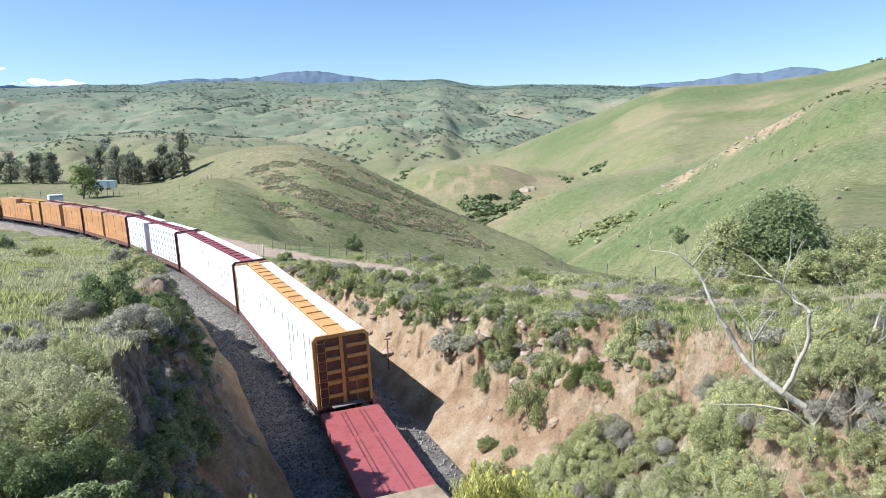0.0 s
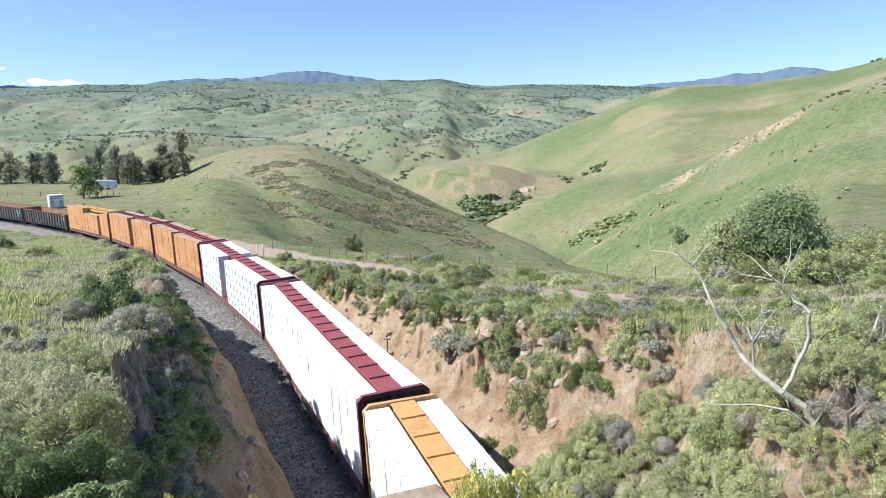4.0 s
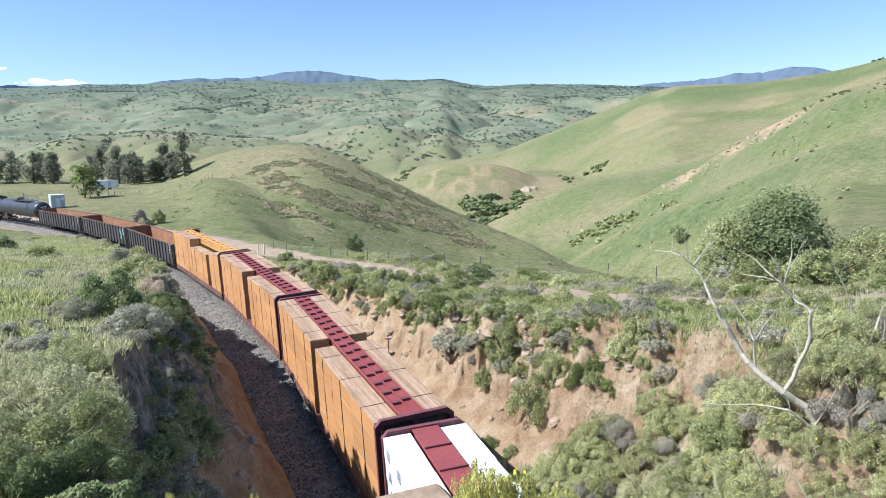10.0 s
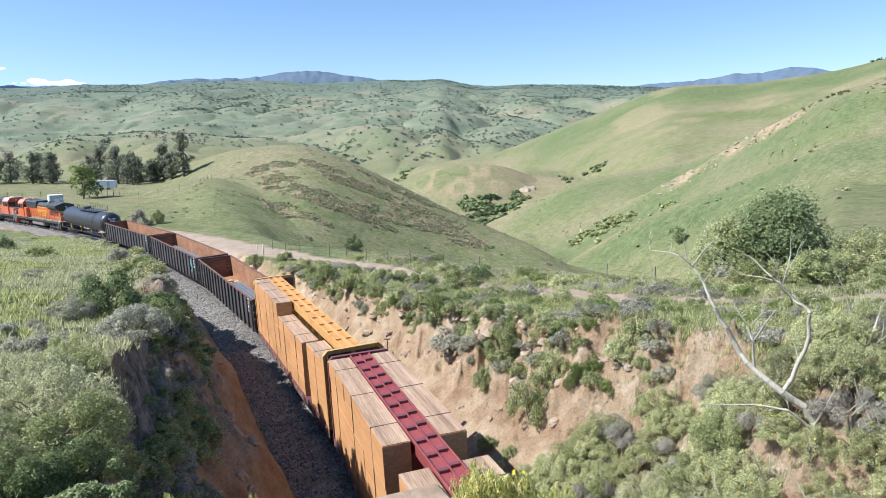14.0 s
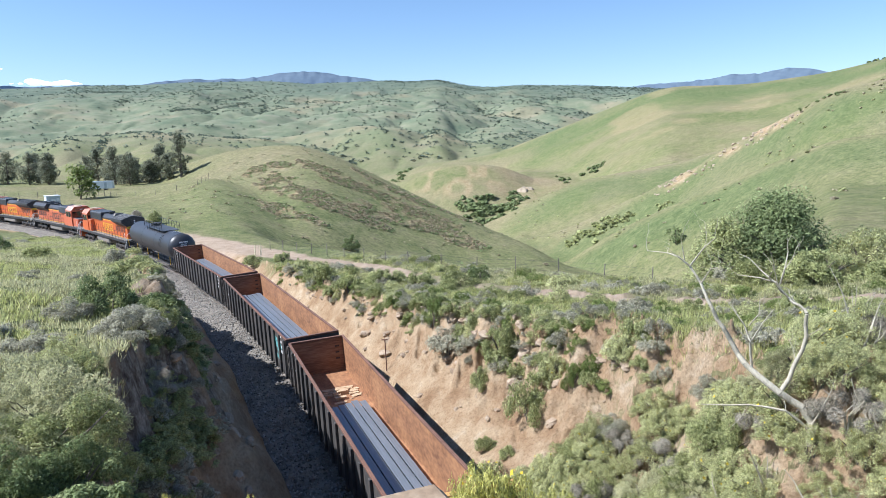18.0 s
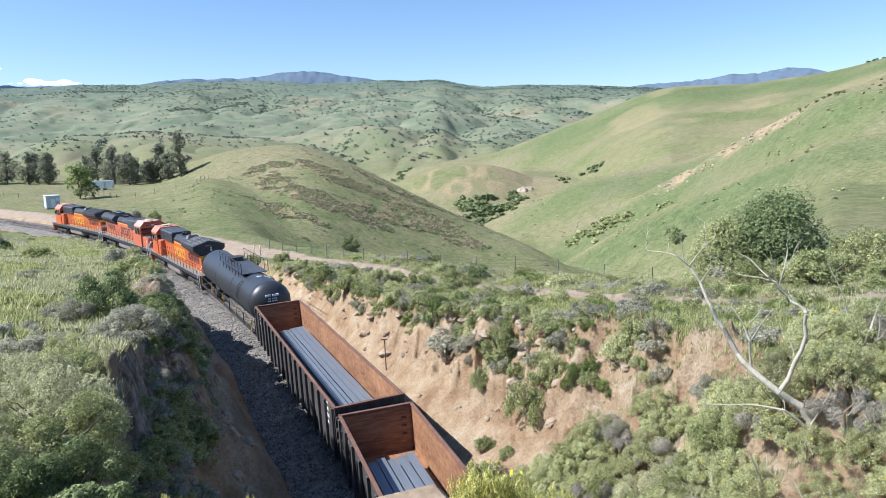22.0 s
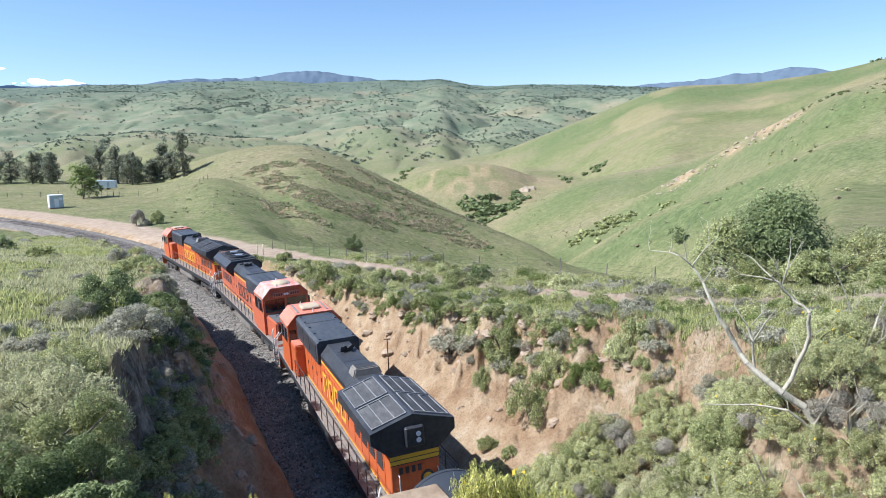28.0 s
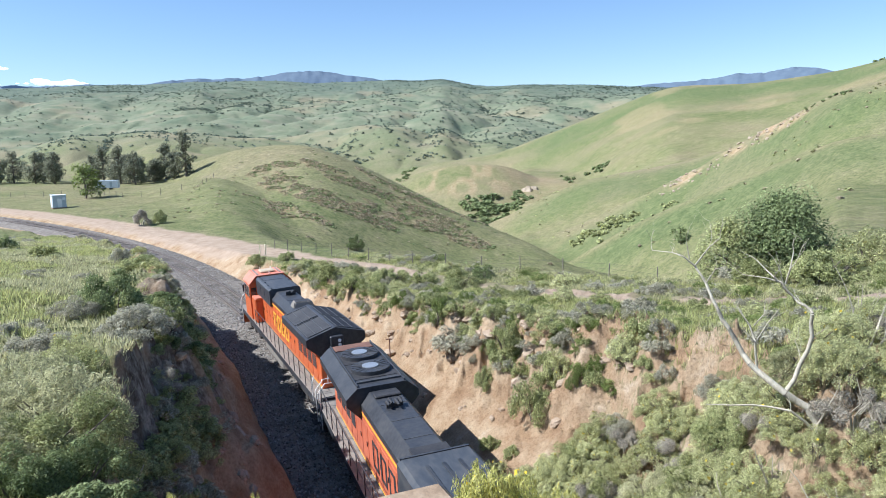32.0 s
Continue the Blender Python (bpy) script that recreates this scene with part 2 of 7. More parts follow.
def fbm(x, y, octaves=4, seed=0, ridged=False):
    total, amp, norm = 0.0, 1.0, 0.0
    for o in range(octaves):
        v = lattice(x * 2 ** o + 17.3 * o, y * 2 ** o - 9.1 * o, seed + o)
        total = total + amp * ((1 - 2 * np.abs(v)) if ridged else v)
        norm += amp
        amp *= 0.5
    return total / norm


def ease(x, a, b):
    t = np.clip((x - a) / (b - a), 0, 1)
    return t * t * (3 - 2 * t)


# Ridges: azimuth from the bridge (degrees, right positive), distance and height of the crest; then slopes before and behind it, and its roundness.
RIDGES = [
    ([(-36, 2600, 189), (-31, 2600, 195), (-26, 2600, 211), (-22, 2600, 213), (-19.3, 2600, 223), (-13.6, 2600, 230), (-9.7, 2600, 224), (-3.9, 2600, 232),
      (-1.5, 2600, 222), (0.2, 2600, 235), (1.4, 2600, 213), (4.3, 2600, 201), (5.4, 2600, 209), (9.8, 2600, 201), (14, 2600, 187), (18, 2600, 174), (24, 2600, 130)], 0.165, 0.3, 60),
    ([(-37, 1250, -12), (-32, 1250, -7), (-29.7, 1250, 15), (-27.5, 1250, 33), (-25.4, 1250, 28), (-22.3, 1250, 36), (-19.6, 1250, 31), (-13.4, 1250, 17), (-9.9, 1250, 6), (-6.4, 1250, -8), (-3.7, 1250, -24)], 0.13, 0.02, 60),
    ([(-12.5, 1500, 3), (-9, 1500, 16), (-4.5, 1500, 33), (0.9, 1500, 25), (4.5, 1500, 44), (8.1, 1500, 35), (12, 1500, 19)], 0.16, 0.05, 60),
    ([(-6.5, 950, -44), (-3.7, 940, -29), (-1, 926, -15), (4.5, 915, -3.5), (8.1, 903, 18), (12, 892, 41), (16.2, 880, 65), (17.9, 869, 71), (23.4, 857, 69), (25.6, 846, 72), (28.4, 834, 75), (31.7, 811, 83), (36, 800, 100)], 0.25, 0.3, 30),
    ([(-4.3, 620, -31), (-2, 620, -15), (0.7, 620, -7.5), (3.9, 620, -6.6), (6.7, 620, -15), (9.2, 620, -32)], 0.42, 0.2, 9),
    ([(3, 490, -46), (5.3, 490, -37), (8, 490, -26), (11.6, 490, -14), (15, 490, -7), (18.4, 490, -3.5), (22.2, 490, 5)], 0.30, 0.4, 4),
    ([(5.4, 420, -54), (7.2, 411, -46), (9.9, 403, -37), (14.3, 395, -22), (18.5, 387, -7.4), (22, 379, 7.7), (25.4, 370, 21), (28.3, 354, 31), (30.5, 346, 34), (36, 330, 39)], 0.38, 0.5, 4),
    ([(9.9, 230, -27), (11.7, 225, -21), (14.8, 221, -13), (17.7, 216, -7.2), (22.5, 212, 1.4), (25.5, 207, 6.9), (29, 198, 12.4), (32, 194, 13.8), (37, 190, 16)], 0.32, 0.4, 5),
    ([(-25, 290, -2), (-21.8, 290, 3), (-19.3, 279, 7.7), (-16.8, 268, 11.6), (-13.8, 257, 13.6), (-11.2, 246, 13.6), (-8.6, 235, 10.4), (-6, 224, 5.4), (-2.8, 213, -0.4), (0.8, 202, -6.4), (4.5, 191, -11), (7.7, 180, -14), (10, 170, -17)], 0.2, 0.4, 14),
    ([(-21, 220, 3), (-18, 206, 5), (-15.7, 193, 2.6), (-12.8, 180, -1), (-8.4, 166, -5.7), (-3.9, 153, -9.6), (-1, 140, -11)], 0.10, 0.2, 22),
]


AZ = np.arange(-60, 60.01, 0.25)


def soften(table):
    """Crest distance and height on even azimuths, with the corners rounded off."""
    a = np.array(table, float)
    k = np.exp(-0.5 * (np.arange(-8, 9) / 3.2) ** 2)
    k = k / k.sum()
    out = []
    for c in (1, 2):
        v = np.interp(AZ, a[:, 0], a[:, c])
        if c == 2:
            v = v - np.clip(a[0, 0] - AZ, 0, None) * a[0, 1] * 0.004 * (a[0, 0] > -30) - np.clip(AZ - a[-1, 0], 0, None) * a[-1, 1] * 0.004 * (a[-1, 0] < 30)
        out.append(np.convolve(np.pad(v, 8, "edge"), k, "valid"))
    return out


CRESTS = [(*soften(t), f, b, w) for t, f, b, w in RIDGES]


def spurs(x, y):
    """Two sets of gullies on the far slopes: 0 along their beds, rising to rounded backs."""
    wx, wy = x + 170 * fbm(x / 520, y / 520, 3, 14), y + 170 * fbm(x / 520, y / 520, 3, 15)
    return np.abs(lattice(wx / 330 + wy / 900, wy / 560 - wx / 1500, 51)), np.abs(lattice(wx / 150 - wy / 700, wy / 260, 52))


# strips of scrub down the near dome: x, y along each and half its width
LANES = [[(-41, 210, 2), (-29, 195, 5), (-20, 193, 7), (-11, 190, 8), (-3, 183, 8)], [(-56, 210, 3), (-37, 175, 4), (-26, 164, 5), (-17, 166, 6)],
         [(-46, 166, 1.5), (-41, 162, 2), (-35, 155, 2.5), (-27, 147, 3)], [(-25, 214, 1.5), (-15, 204, 2.5), (-6, 201, 3), (8, 196, 3)],
         [(-20, 174, 3), (-13, 177, 6), (-5, 178, 6), (6, 172, 5)], [(-51, 212, 1.5), (-43, 203, 2)]]


def scrub_lane(x, y):
    """How thick the strips of scrub on the near dome are, 0 to 1."""
    lane = np.zeros(len(x))
    close = (np.abs(x + 24) < 45) & (np.abs(y - 180) < 50)
    px, py = x[close], y[close]
    px, py = px + 2.5 * fbm(px / 7, py / 7, 3, 5), py + 3.5 * fbm(px / 7, py / 7, 3, 6)
    best = np.zeros(len(px))
    for row in LANES:
        for (x0, y0, w0), (x1, y1, w1) in zip(row[:-1], row[1:]):
            k = np.clip(((px - x0) * (x1 - x0) + (py - y0) * (y1 - y0)) / ((x1 - x0) ** 2 + (y1 - y0) ** 2), 0, 1)
            d = np.hypot(px - x0 - k * (x1 - x0), py - y0 - k * (y1 - y0)) / (w0 + (w1 - w0) * k)
            best = np.maximum(best, 1 - ease(d, 0.75, 1.15))
    lane[close] = best * ease(fbm(px / 4, py / 4, 3, 91), -0.5, 0.05)
    return lane


def hills(x, y):
    r, az = np.hypot(x, y), np.degrees(np.arctan2(x, y))
    floor_z = -6 - 40 * ease(az, -14, 6) - 22 * ease(r, 150, 500)
    floor_z = floor_z + 0.13 * np.clip(r - 270, 0, 380) * ease(az, 1, 7)
    meadow = 0.1 - 22 * ease(az, -17, -3) - 60 * ease(az, -4, 5) - 60 * ease(r, 380, 800) + 0.004 * np.clip(r - 150, 0, 150)
    shoulder = 5.5 - 45 * (1 - ease(az, 14, 30)) - 0.02 * np.clip(r - 60, 0, None) - 0.3 * np.clip(r - 190, 0, None)
    z = np.maximum(np.maximum(floor_z, meadow), shoulder)
    wx, wy = x + 60 * fbm(x / 260, y / 260, 3, 14), y + 60 * fbm(x / 260, y / 260, 3, 15)
    rough = fbm(wx / 300, wy / 460, 4, 11, True) * 0.7 + fbm(wx / 110, wy / 170, 3, 5, True) * 0.3
    v1, v2 = spurs(x, y)
    fine = np.abs(lattice(wx / 70, wy / 120, 53)) - 0.3 + 0.5 * (np.abs(lattice(wx / 34, wy / 60, 54)) - 0.3)
    spur = 34 * (np.sqrt(v1 * v1 + 0.002) - 0.3) + 16 * (np.sqrt(v2 * v2 + 0.002) - 0.3) + 8 * fine
    z = z + rough * np.clip(r - 500, 0, 500) * 0.008
    for crest_r, crest_z, front, back, soft in CRESTS:
        rc, zc = np.interp(az, AZ, crest_r), np.interp(az, AZ, crest_z)
        d = r - rc
        slope = np.where(d < 0, front, back)
        near = np.clip((np.abs(d) - rc * 0.05) / (rc * np.where(rc > 1100, 0.14, 0.3)), np.where(rc > 2000, 0.16, 0.0), 1)
        gully = np.where(rc > 1100, spur * np.where(rc > 2000, 1.0, 0.6), (rough - 0.35) * 8 + spur * 0.18) * near * (rc > 640) + (fbm(x / 48, y / 48, 4, 3) * 2.2 + fbm(wx / 60, wy / 95, 3, 19, True) * 5.0 * (rc > 300)) * (rc < 640) * near
        zk = zc - slope * (np.sqrt(d * d + soft * soft) - soft) + gully
        k = 2.0 + rc * 0.006
        z = np.maximum(z, zk) + np.exp(-np.abs(z - zk) / k) * k * 0.25
    z = z + ease(r, 150, 420) * (1 - ease(r, 1100, 1500)) * ease(az, -6, 8) * (1 - ease(r, 690, 800)) * (2.5 * (rough - 0.35) + 2.4 * fbm(x / 40, y / 40, 4, 27))
    z = z + ease(r, 1000, 1300) * (1 - ease(r, 2150, 2450)) * 7 * fbm(wx / 130, wy / 170, 3, 29)
    # outside the view the land goes on as rolling hills
    side = ease(np.abs(az), 38, 60)
    return z * (1 - side) + side * (8 + 30 * ease(r, 150, 700) + 120 * ease(r, 900, 2500) + rough * np.clip(r, 0, 1500) * 0.03)


ROAD_S = [-60, 0, 14, 20, 50, 62, 75, 100, 150, 400]
ROAD_U = [60, 27, 18.5, 15.5, 11.5, 9.3, 8.2, 7.6, 7.6, 8]


def crest(s):
    hr = np.interp(s, [-200, -20, 0, 8, 13, 20, 27, 37, 48, 60, 75, 95, 140], [9, 9, 7.2, 5.9, 5.0, 4.1, 3.2, 2.5, 2.1, 1.6, 0.8, 0.2, 0])
    ur = np.interp(s, [-20, 0, 8, 13, 20, 27, 37, 48, 100], [11.5, 11, 10, 8.9, 8.1, 7.1, 6.5, 6.1, 6])
    hl = np.interp(s, [-200, -20, 0, 10, 20, 25, 35, 60, 80, 100, 130, 160], [9, 9, 8.2, 7.9, 7.4, 7.0, 6.2, 4.5, 3.1, 1.9, 0.6, 0])
    ul = np.interp(s, [-20, 0, 10, 25, 60, 100], [8.0, 8.2, 8.2, 8.5, 9.0, 9.8])
    return hr, ur, hl, ul


def ground(x, y, relief=True):
    """Height of the land."""
    x, y = np.atleast_1d(np.asarray(x, float)), np.atleast_1d(np.asarray(y, float))
    near = np.hypot(x, y) < 420
    z = np.zeros(len(x))
    if not near.all():
        z[~near] = hills(x[~near], y[~near])
    if near.any():
        nx, ny = x[near], y[near]
        s, u = to_track(nx, ny)
        hr, ur, hl, ul = crest(s)
        wob = fbm(nx / 3.5, ny / 3.5, 4, 21) if relief else 0
        big = fbm(nx / 9, ny / 9, 4, 31) if relief else 0
        # right side
        t = np.clip((u - 3.9) / (ur - 3.9), 0, None)
        tt = np.clip(t + 0.3 * big * (t > 0.1) * (t < 1.6), 0, 1)
        face = -0.25 + (hr + 0.25) * (0.55 * tt + 0.45 * tt ** 2.4)
        strata = fbm(nx / 1.1, ny / 1.1, 4, 25, True) if relief else 0
        face = face + (wob * 0.65 + strata * 0.85) * np.clip(hr / 4, 0, 1) * ease(t, 0.2, 0.55) * (1 - 0.7 * ease(t, 1.0, 1.4))
        right = face + np.clip(u - ur, 0, 40) * 0.025 + 0.25 * big * ease(u, ur, ur + 6)
        # left side
        t = np.clip((-u - 3.8 + 0.9 * big) / (ul - 4.0), 0, None)
        tt = np.clip(t + 0.22 * big * (t > 0.05) * (t < 1.5), 0, 1)
        face = -0.5 + (hl + 0.5) * (0.42 * tt + 0.58 * tt ** 1.8)
        strata = fbm(nx / 1.3, ny / 1.3, 4, 26, True) if relief else 0
        face = face + (wob * 0.6 + strata * 0.6) * np.clip(hl / 4, 0, 1) * ease(t, 0.05, 0.4) * (1 - 0.75 * ease(t, 1.0, 1.4))
        left = face + np.clip(-u - ul, 0, 26) * 0.11 * np.clip(hl / 5, 0, 1) - np.clip(-u - ul - 26, 0, 80) * 0.05 + 0.3 * big * ease(-u, ul, ul + 5)
        left = left + 0.45 * wob * ease(-u, 3.2, 4.0) * (1 - ease(-u, 5.4, 6.4)) * np.clip(hl / 3, 0, 1)
        zn = np.where(u > 0, right, left) - 0.5 * (1 - ease(np.abs(u), 3.4, np.where(u > 0, 4.6, 4.1)))
        edge = np.interp(s, [-40, 0, 20, 40, 80, 140], [60, 40, 24, 17, 12, 11])
        w = np.where(u > 0, 1 - ease(u, edge, edge + np.interp(s, [0, 60, 120], [26, 22, 14])), 1 - ease(-u, 50, 110) * 1.0)
        far = w < 1
        if far.any():
            zn[far] = zn[far] * w[far] + hills(nx[far], ny[far]) * (1 - w[far])
        z[near] = zn
    return z


def covers(x, y):
    """How far the ground is bare cut soil, dirt road, dry grass."""
    soil, road, rock, dry = np.zeros(len(x)), np.zeros(len(x)), np.zeros(len(x)), np.zeros(len(x))
    r, az = np.hypot(x, y), np.degrees(np.arctan2(x, y))
    for i, (crest_r, _, _, _, _) in enumerate(CRESTS):
        if 3 <= i <= 9:
            d = r - np.interp(az, AZ, crest_r)
            wide = (60, 22, 16, 16, 12, 16, 10)[i - 3]
            dry = np.maximum(dry, (0.5, 0.5, 0.8, 0.9, 0.6, 0.3, 0.2)[i - 3] * np.exp(-(d / wide) ** 2) * (0.55 + 0.6 * fbm(x / 25, y / 25, 3, 83)))
    dry = np.clip(dry + 0.6 * ease(fbm(x / 90 + y / 60, y / 120 - x / 300, 4, 85, True), 0.25, 0.75) * ease(r, 120, 250), 0, 1)
    dry = dry * np.where((r < 330) & (az < 12), 0.7, 1.0)
    d4 = r - np.interp(az, AZ, CRESTS[4][0])
    soil = 0.5 * ease(d4, -75, -45) * (1 - ease(d4, -12, 4)) * ease(az, -3, -0.5) * (1 - ease(az, 4.5, 6.5)) * ease(fbm(x / 16, y / 30, 4, 87, True), 0.1, 0.55)
    d6 = r - np.interp(az, AZ, CRESTS[6][0])
    soil = np.maximum(soil, 0.9 * ease(d6, -17, -8) * (1 - ease(d6, -1, 4)) * ease(az, 16, 19) * (1 - ease(az, 26, 28)) * ease(fbm(x / 7, y / 7, 4, 88), -0.15, 0.25))
    soil = np.maximum(soil, 0.75 * scrub_lane(x, y))
    soil = np.maximum(soil, 0.28 * ease(fbm(x / 110, y / 110, 4, 97), 0.12, 0.5) * ease(r, 950, 1200) * (1 - ease(r, 2000, 2400)))
    soil = np.maximum(soil, 0.30 * ease(fbm(x / 50, y / 50, 4, 98), 0.15, 0.5) * ease(r, 180, 300) * ease(az, 2, 8) * (r < 950))
    near = r < 420
    nx, ny = x[near], y[near]
    s, u = to_track(nx, ny)
    hr, ur, hl, ul = crest(s)
    n = fbm(nx / 2.5, ny / 2.5, 4, 41)
    cut_r = ease(u, 2, 3) * (1 - ease(u + 2.2 * n, ur - 0.6, ur + 1.0)) * (s < 110)
    cut_l = ease(-u, 2, 3) * (1 - ease(-u + 1.2 * n, ul - 0.3, ul + 0.5)) * (s < 70)
    ru, half = np.interp(s, ROAD_S, ROAD_U), np.interp(s, [20, 60, 75, 90, 130], [1.1, 1.5, 3.4, 3.6, 3.0])
    d = np.abs(u - ru) + 0.9 * n
    rd = 1 - ease(d, half * 0.75, half * 1.1)
    gap = ease(fbm(nx / 7, ny / 7, 2, 77), -0.35, 0.0)
    rd = rd * np.where(s < 45, 0.35 + 0.65 * gap, 1)
    verge = (1 - ease(np.abs(u), 5.0, 6.5)) * ease(s, 30, 80)
    cut_r = cut_r * (1 - 0.75 * ease(u, 4.6, 6.0) * (1 - ease(s, 5, 9)))
    soil[near] = np.clip(np.maximum(soil[near], np.maximum(np.maximum(cut_r, cut_l), verge * 0.9)), 0, 1)
    road[near] = rd
    rock[near] = cut_l * ease(-u + 2.2 * n + 1.2 * ease(s, 4, -6), 5.7, 6.7) * (1 - ease(s, 10, 24))
    dry[near] = np.where(np.abs(u) < 30, 0.25 * dry[near], dry[near])
    # shade on the right spurs' faces, painted as darker, lusher green below the crests
    spur_shade = np.zeros(len(x))
    for i, a, b in ((5, 62, 30), (6, 66, 30), (7, 34, 16), (3, 200, 60)):
        d = r - np.interp(az, AZ, CRESTS[i][0])
        spur_shade = np.maximum(spur_shade, ease(d, -a, -b) * (1 - ease(d, -0.6 * b, -2)) * ease(az, 4, 9) * (0.75 + 0.5 * fbm(x / 30, y / 30, 3, 89)))
    return soil, road, rock, dry, np.clip(spur_shade, 0, 1)


def ground_material():
    m = bpy.data.materials.new("hill_ground")
    m.use_nodes = True
    n, l = m.node_tree.nodes, m.node_tree.links
    b = n["Principled BSDF"]
    b.inputs["Roughness"].default_value, b.inputs["Specular IOR Level"].default_value = 0.95, 0.1
    co = n.new("ShaderNodeTexCoord").outputs["Object"]

    def noise_tex(scale, detail=5, rough=0.6):
        t = n.new("ShaderNodeTexNoise")
        t.inputs["Scale"].default_value, t.inputs["Detail"].default_value, t.inputs["Roughness"].default_value = scale, detail, rough
        l.new(co, t.inputs["Vector"])
        return t.outputs[0]

    def ramp(fac, stops):
        r = n.new("ShaderNodeValToRGB")
        while len(r.color_ramp.elements) < len(stops):
            r.color_ramp.elements.new(0.5)
        for e, (p, c) in zip(r.color_ramp.elements, stops):
            e.position, e.color = p, (*c, 1)
        l.new(fac, r.inputs[0])
        return r.outputs[0]

    def blend(fac, a, c, kind="MIX"):
        x = n.new("ShaderNodeMix")
        x.data_type, x.blend_type = "RGBA", kind
        if isinstance(fac, float):
            x.inputs[0].default_value = fac
        else:
            l.new(fac, x.inputs[0])
        l.new(a, x.inputs[6])
        l.new(c, x.inputs[7])
        return x.outputs[2]

    def attr(name):
        a = n.new("ShaderNodeAttribute")
        a.attribute_name = name
        return a.outputs["Fac"]

    grass = ramp(noise_tex(0.014, 8, 0.65), [(0.34, (0.116, 0.146, 0.060)), (0.45, (0.178, 0.198, 0.086)), (0.55, (0.232, 0.222, 0.116)), (0.66, (0.285, 0.230, 0.148))])
    fine = ramp(noise_tex(0.22, 9, 0.75), [(0.34, (0.092, 0.120, 0.050)), (0.5, (0.192, 0.206, 0.092)), (0.66, (0.305, 0.272, 0.168))])
    green = blend(0.5, grass, fine)
    blade = ramp(noise_tex(6.0, 4, 0.7), [(0.3, (0.70, 0.70, 0.64)), (0.7, (1.12, 1.12, 1.08))])
    green = blend(0.7, green, blade, "MULTIPLY")
    earth = ramp(noise_tex(0.55, 8, 0.65), [(0.30, (0.26, 0.160, 0.088)), (0.45, (0.38, 0.262, 0.155)), (0.58, (0.465, 0.348, 0.220)), (0.70, (0.54, 0.445, 0.325))])
    grit = ramp(noise_tex(9.0, 5, 0.7), [(0.32, (0.52, 0.49, 0.46)), (0.5, (0.98, 0.98, 0.98)), (0.68, (1.18, 1.17, 1.16))])
    earth = blend(0.7, earth, grit, "MULTIPLY")
    dirt = ramp(noise_tex(0.8, 6), [(0.3, (0.34, 0.25, 0.17)), (0.6, (0.44, 0.34, 0.245))])
    # bare rock and soil where the far slopes steepen
    geo = n.new("ShaderNodeNewGeometry")
    sep = n.new("ShaderNodeSeparateXYZ")
    l.new(geo.outputs["True Normal"], sep.inputs[0])
    steep = n.new("ShaderNodeMapRange")
    steep.inputs[1].default_value, steep.inputs[2].default_value = 0.60, 0.48
    l.new(sep.outputs[2], steep.inputs[0])
    straw = ramp(noise_tex(0.5, 7, 0.7), [(0.35, (0.200, 0.175, 0.098)), (0.65, (0.30, 0.250, 0.165))])
    half = n.new("ShaderNodeMath")
    half.operation = "MULTIPLY"
    half.inputs[1].default_value = 0.85
    l.new(attr("dry"), half.inputs[0])
    green = blend(half.outputs[0], green, straw)
    # darker green that carries the painted shade of the spurs
    shaded_green = ramp(noise_tex(0.3, 7, 0.7), [(0.35, (0.078, 0.118, 0.045)), (0.65, (0.155, 0.190, 0.080))])
    shade_mix = n.new("ShaderNodeMath")
    shade_mix.operation = "MULTIPLY"
    shade_mix.inputs[1].default_value = 0.9
    l.new(attr("spur_shade"), shade_mix.inputs[0])
    green = blend(shade_mix.outputs[0], green, shaded_green)
    clump = ramp(noise_tex(1.1, 7, 0.85), [(0.36, (0.50, 0.53, 0.50)), (0.5, (1.0, 0.98, 0.97)), (0.64, (1.38, 1.28, 1.2))])
    green = blend(1.0, green, clump, "MULTIPLY")
    # far cover: vegetation tones greyed and blued to carry the distance haze
    hazy_chaparral = ramp(noise_tex(0.02, 9, 0.72), [(0.32, (0.118, 0.150, 0.096)), (0.45, (0.165, 0.192, 0.118)), (0.58, (0.212, 0.222, 0.142)), (0.74, (0.285, 0.248, 0.185))])
    green = blend(attr("hazy_chaparral"), green, hazy_chaparral)
    # forest on the last slopes, its green also tinted with painted haze
    hazy_forest = ramp(noise_tex(0.03, 9, 0.75), [(0.35, (0.078, 0.110, 0.085)), (0.6, (0.145, 0.175, 0.125))])
    green = blend(attr("hazy_forest"), green, hazy_forest)
    bare = n.new("ShaderNodeMath")
    bare.operation = "SUBTRACT"
    bare.use_clamp = True
    l.new(steep.outputs[0], bare.inputs[0])
    l.new(attr("hazy_chaparral"), bare.inputs[1])
    col = blend(bare.outputs[0], green, earth)
    col = blend(attr("soil"), col, earth)
    grey_rock = ramp(noise_tex(2.2, 9, 0.8), [(0.36, (0.05, 0.04, 0.032)), (0.48, (0.15, 0.125, 0.10)), (0.64, (0.38, 0.35, 0.30))])
    col = blend(attr("rock"), col, grey_rock)
    col = blend(attr("road"), col, dirt)
    l.new(col, b.inputs["Base Color"])
    bp = n.new("ShaderNodeBump")
    bp.inputs["Strength"].default_value, bp.inputs["Distance"].default_value = 0.9, 0.22
    l.new(noise_tex(4.0, 9, 0.78), bp.inputs["Height"])
    l.new(bp.outputs[0], b.inputs["Normal"])
    return m


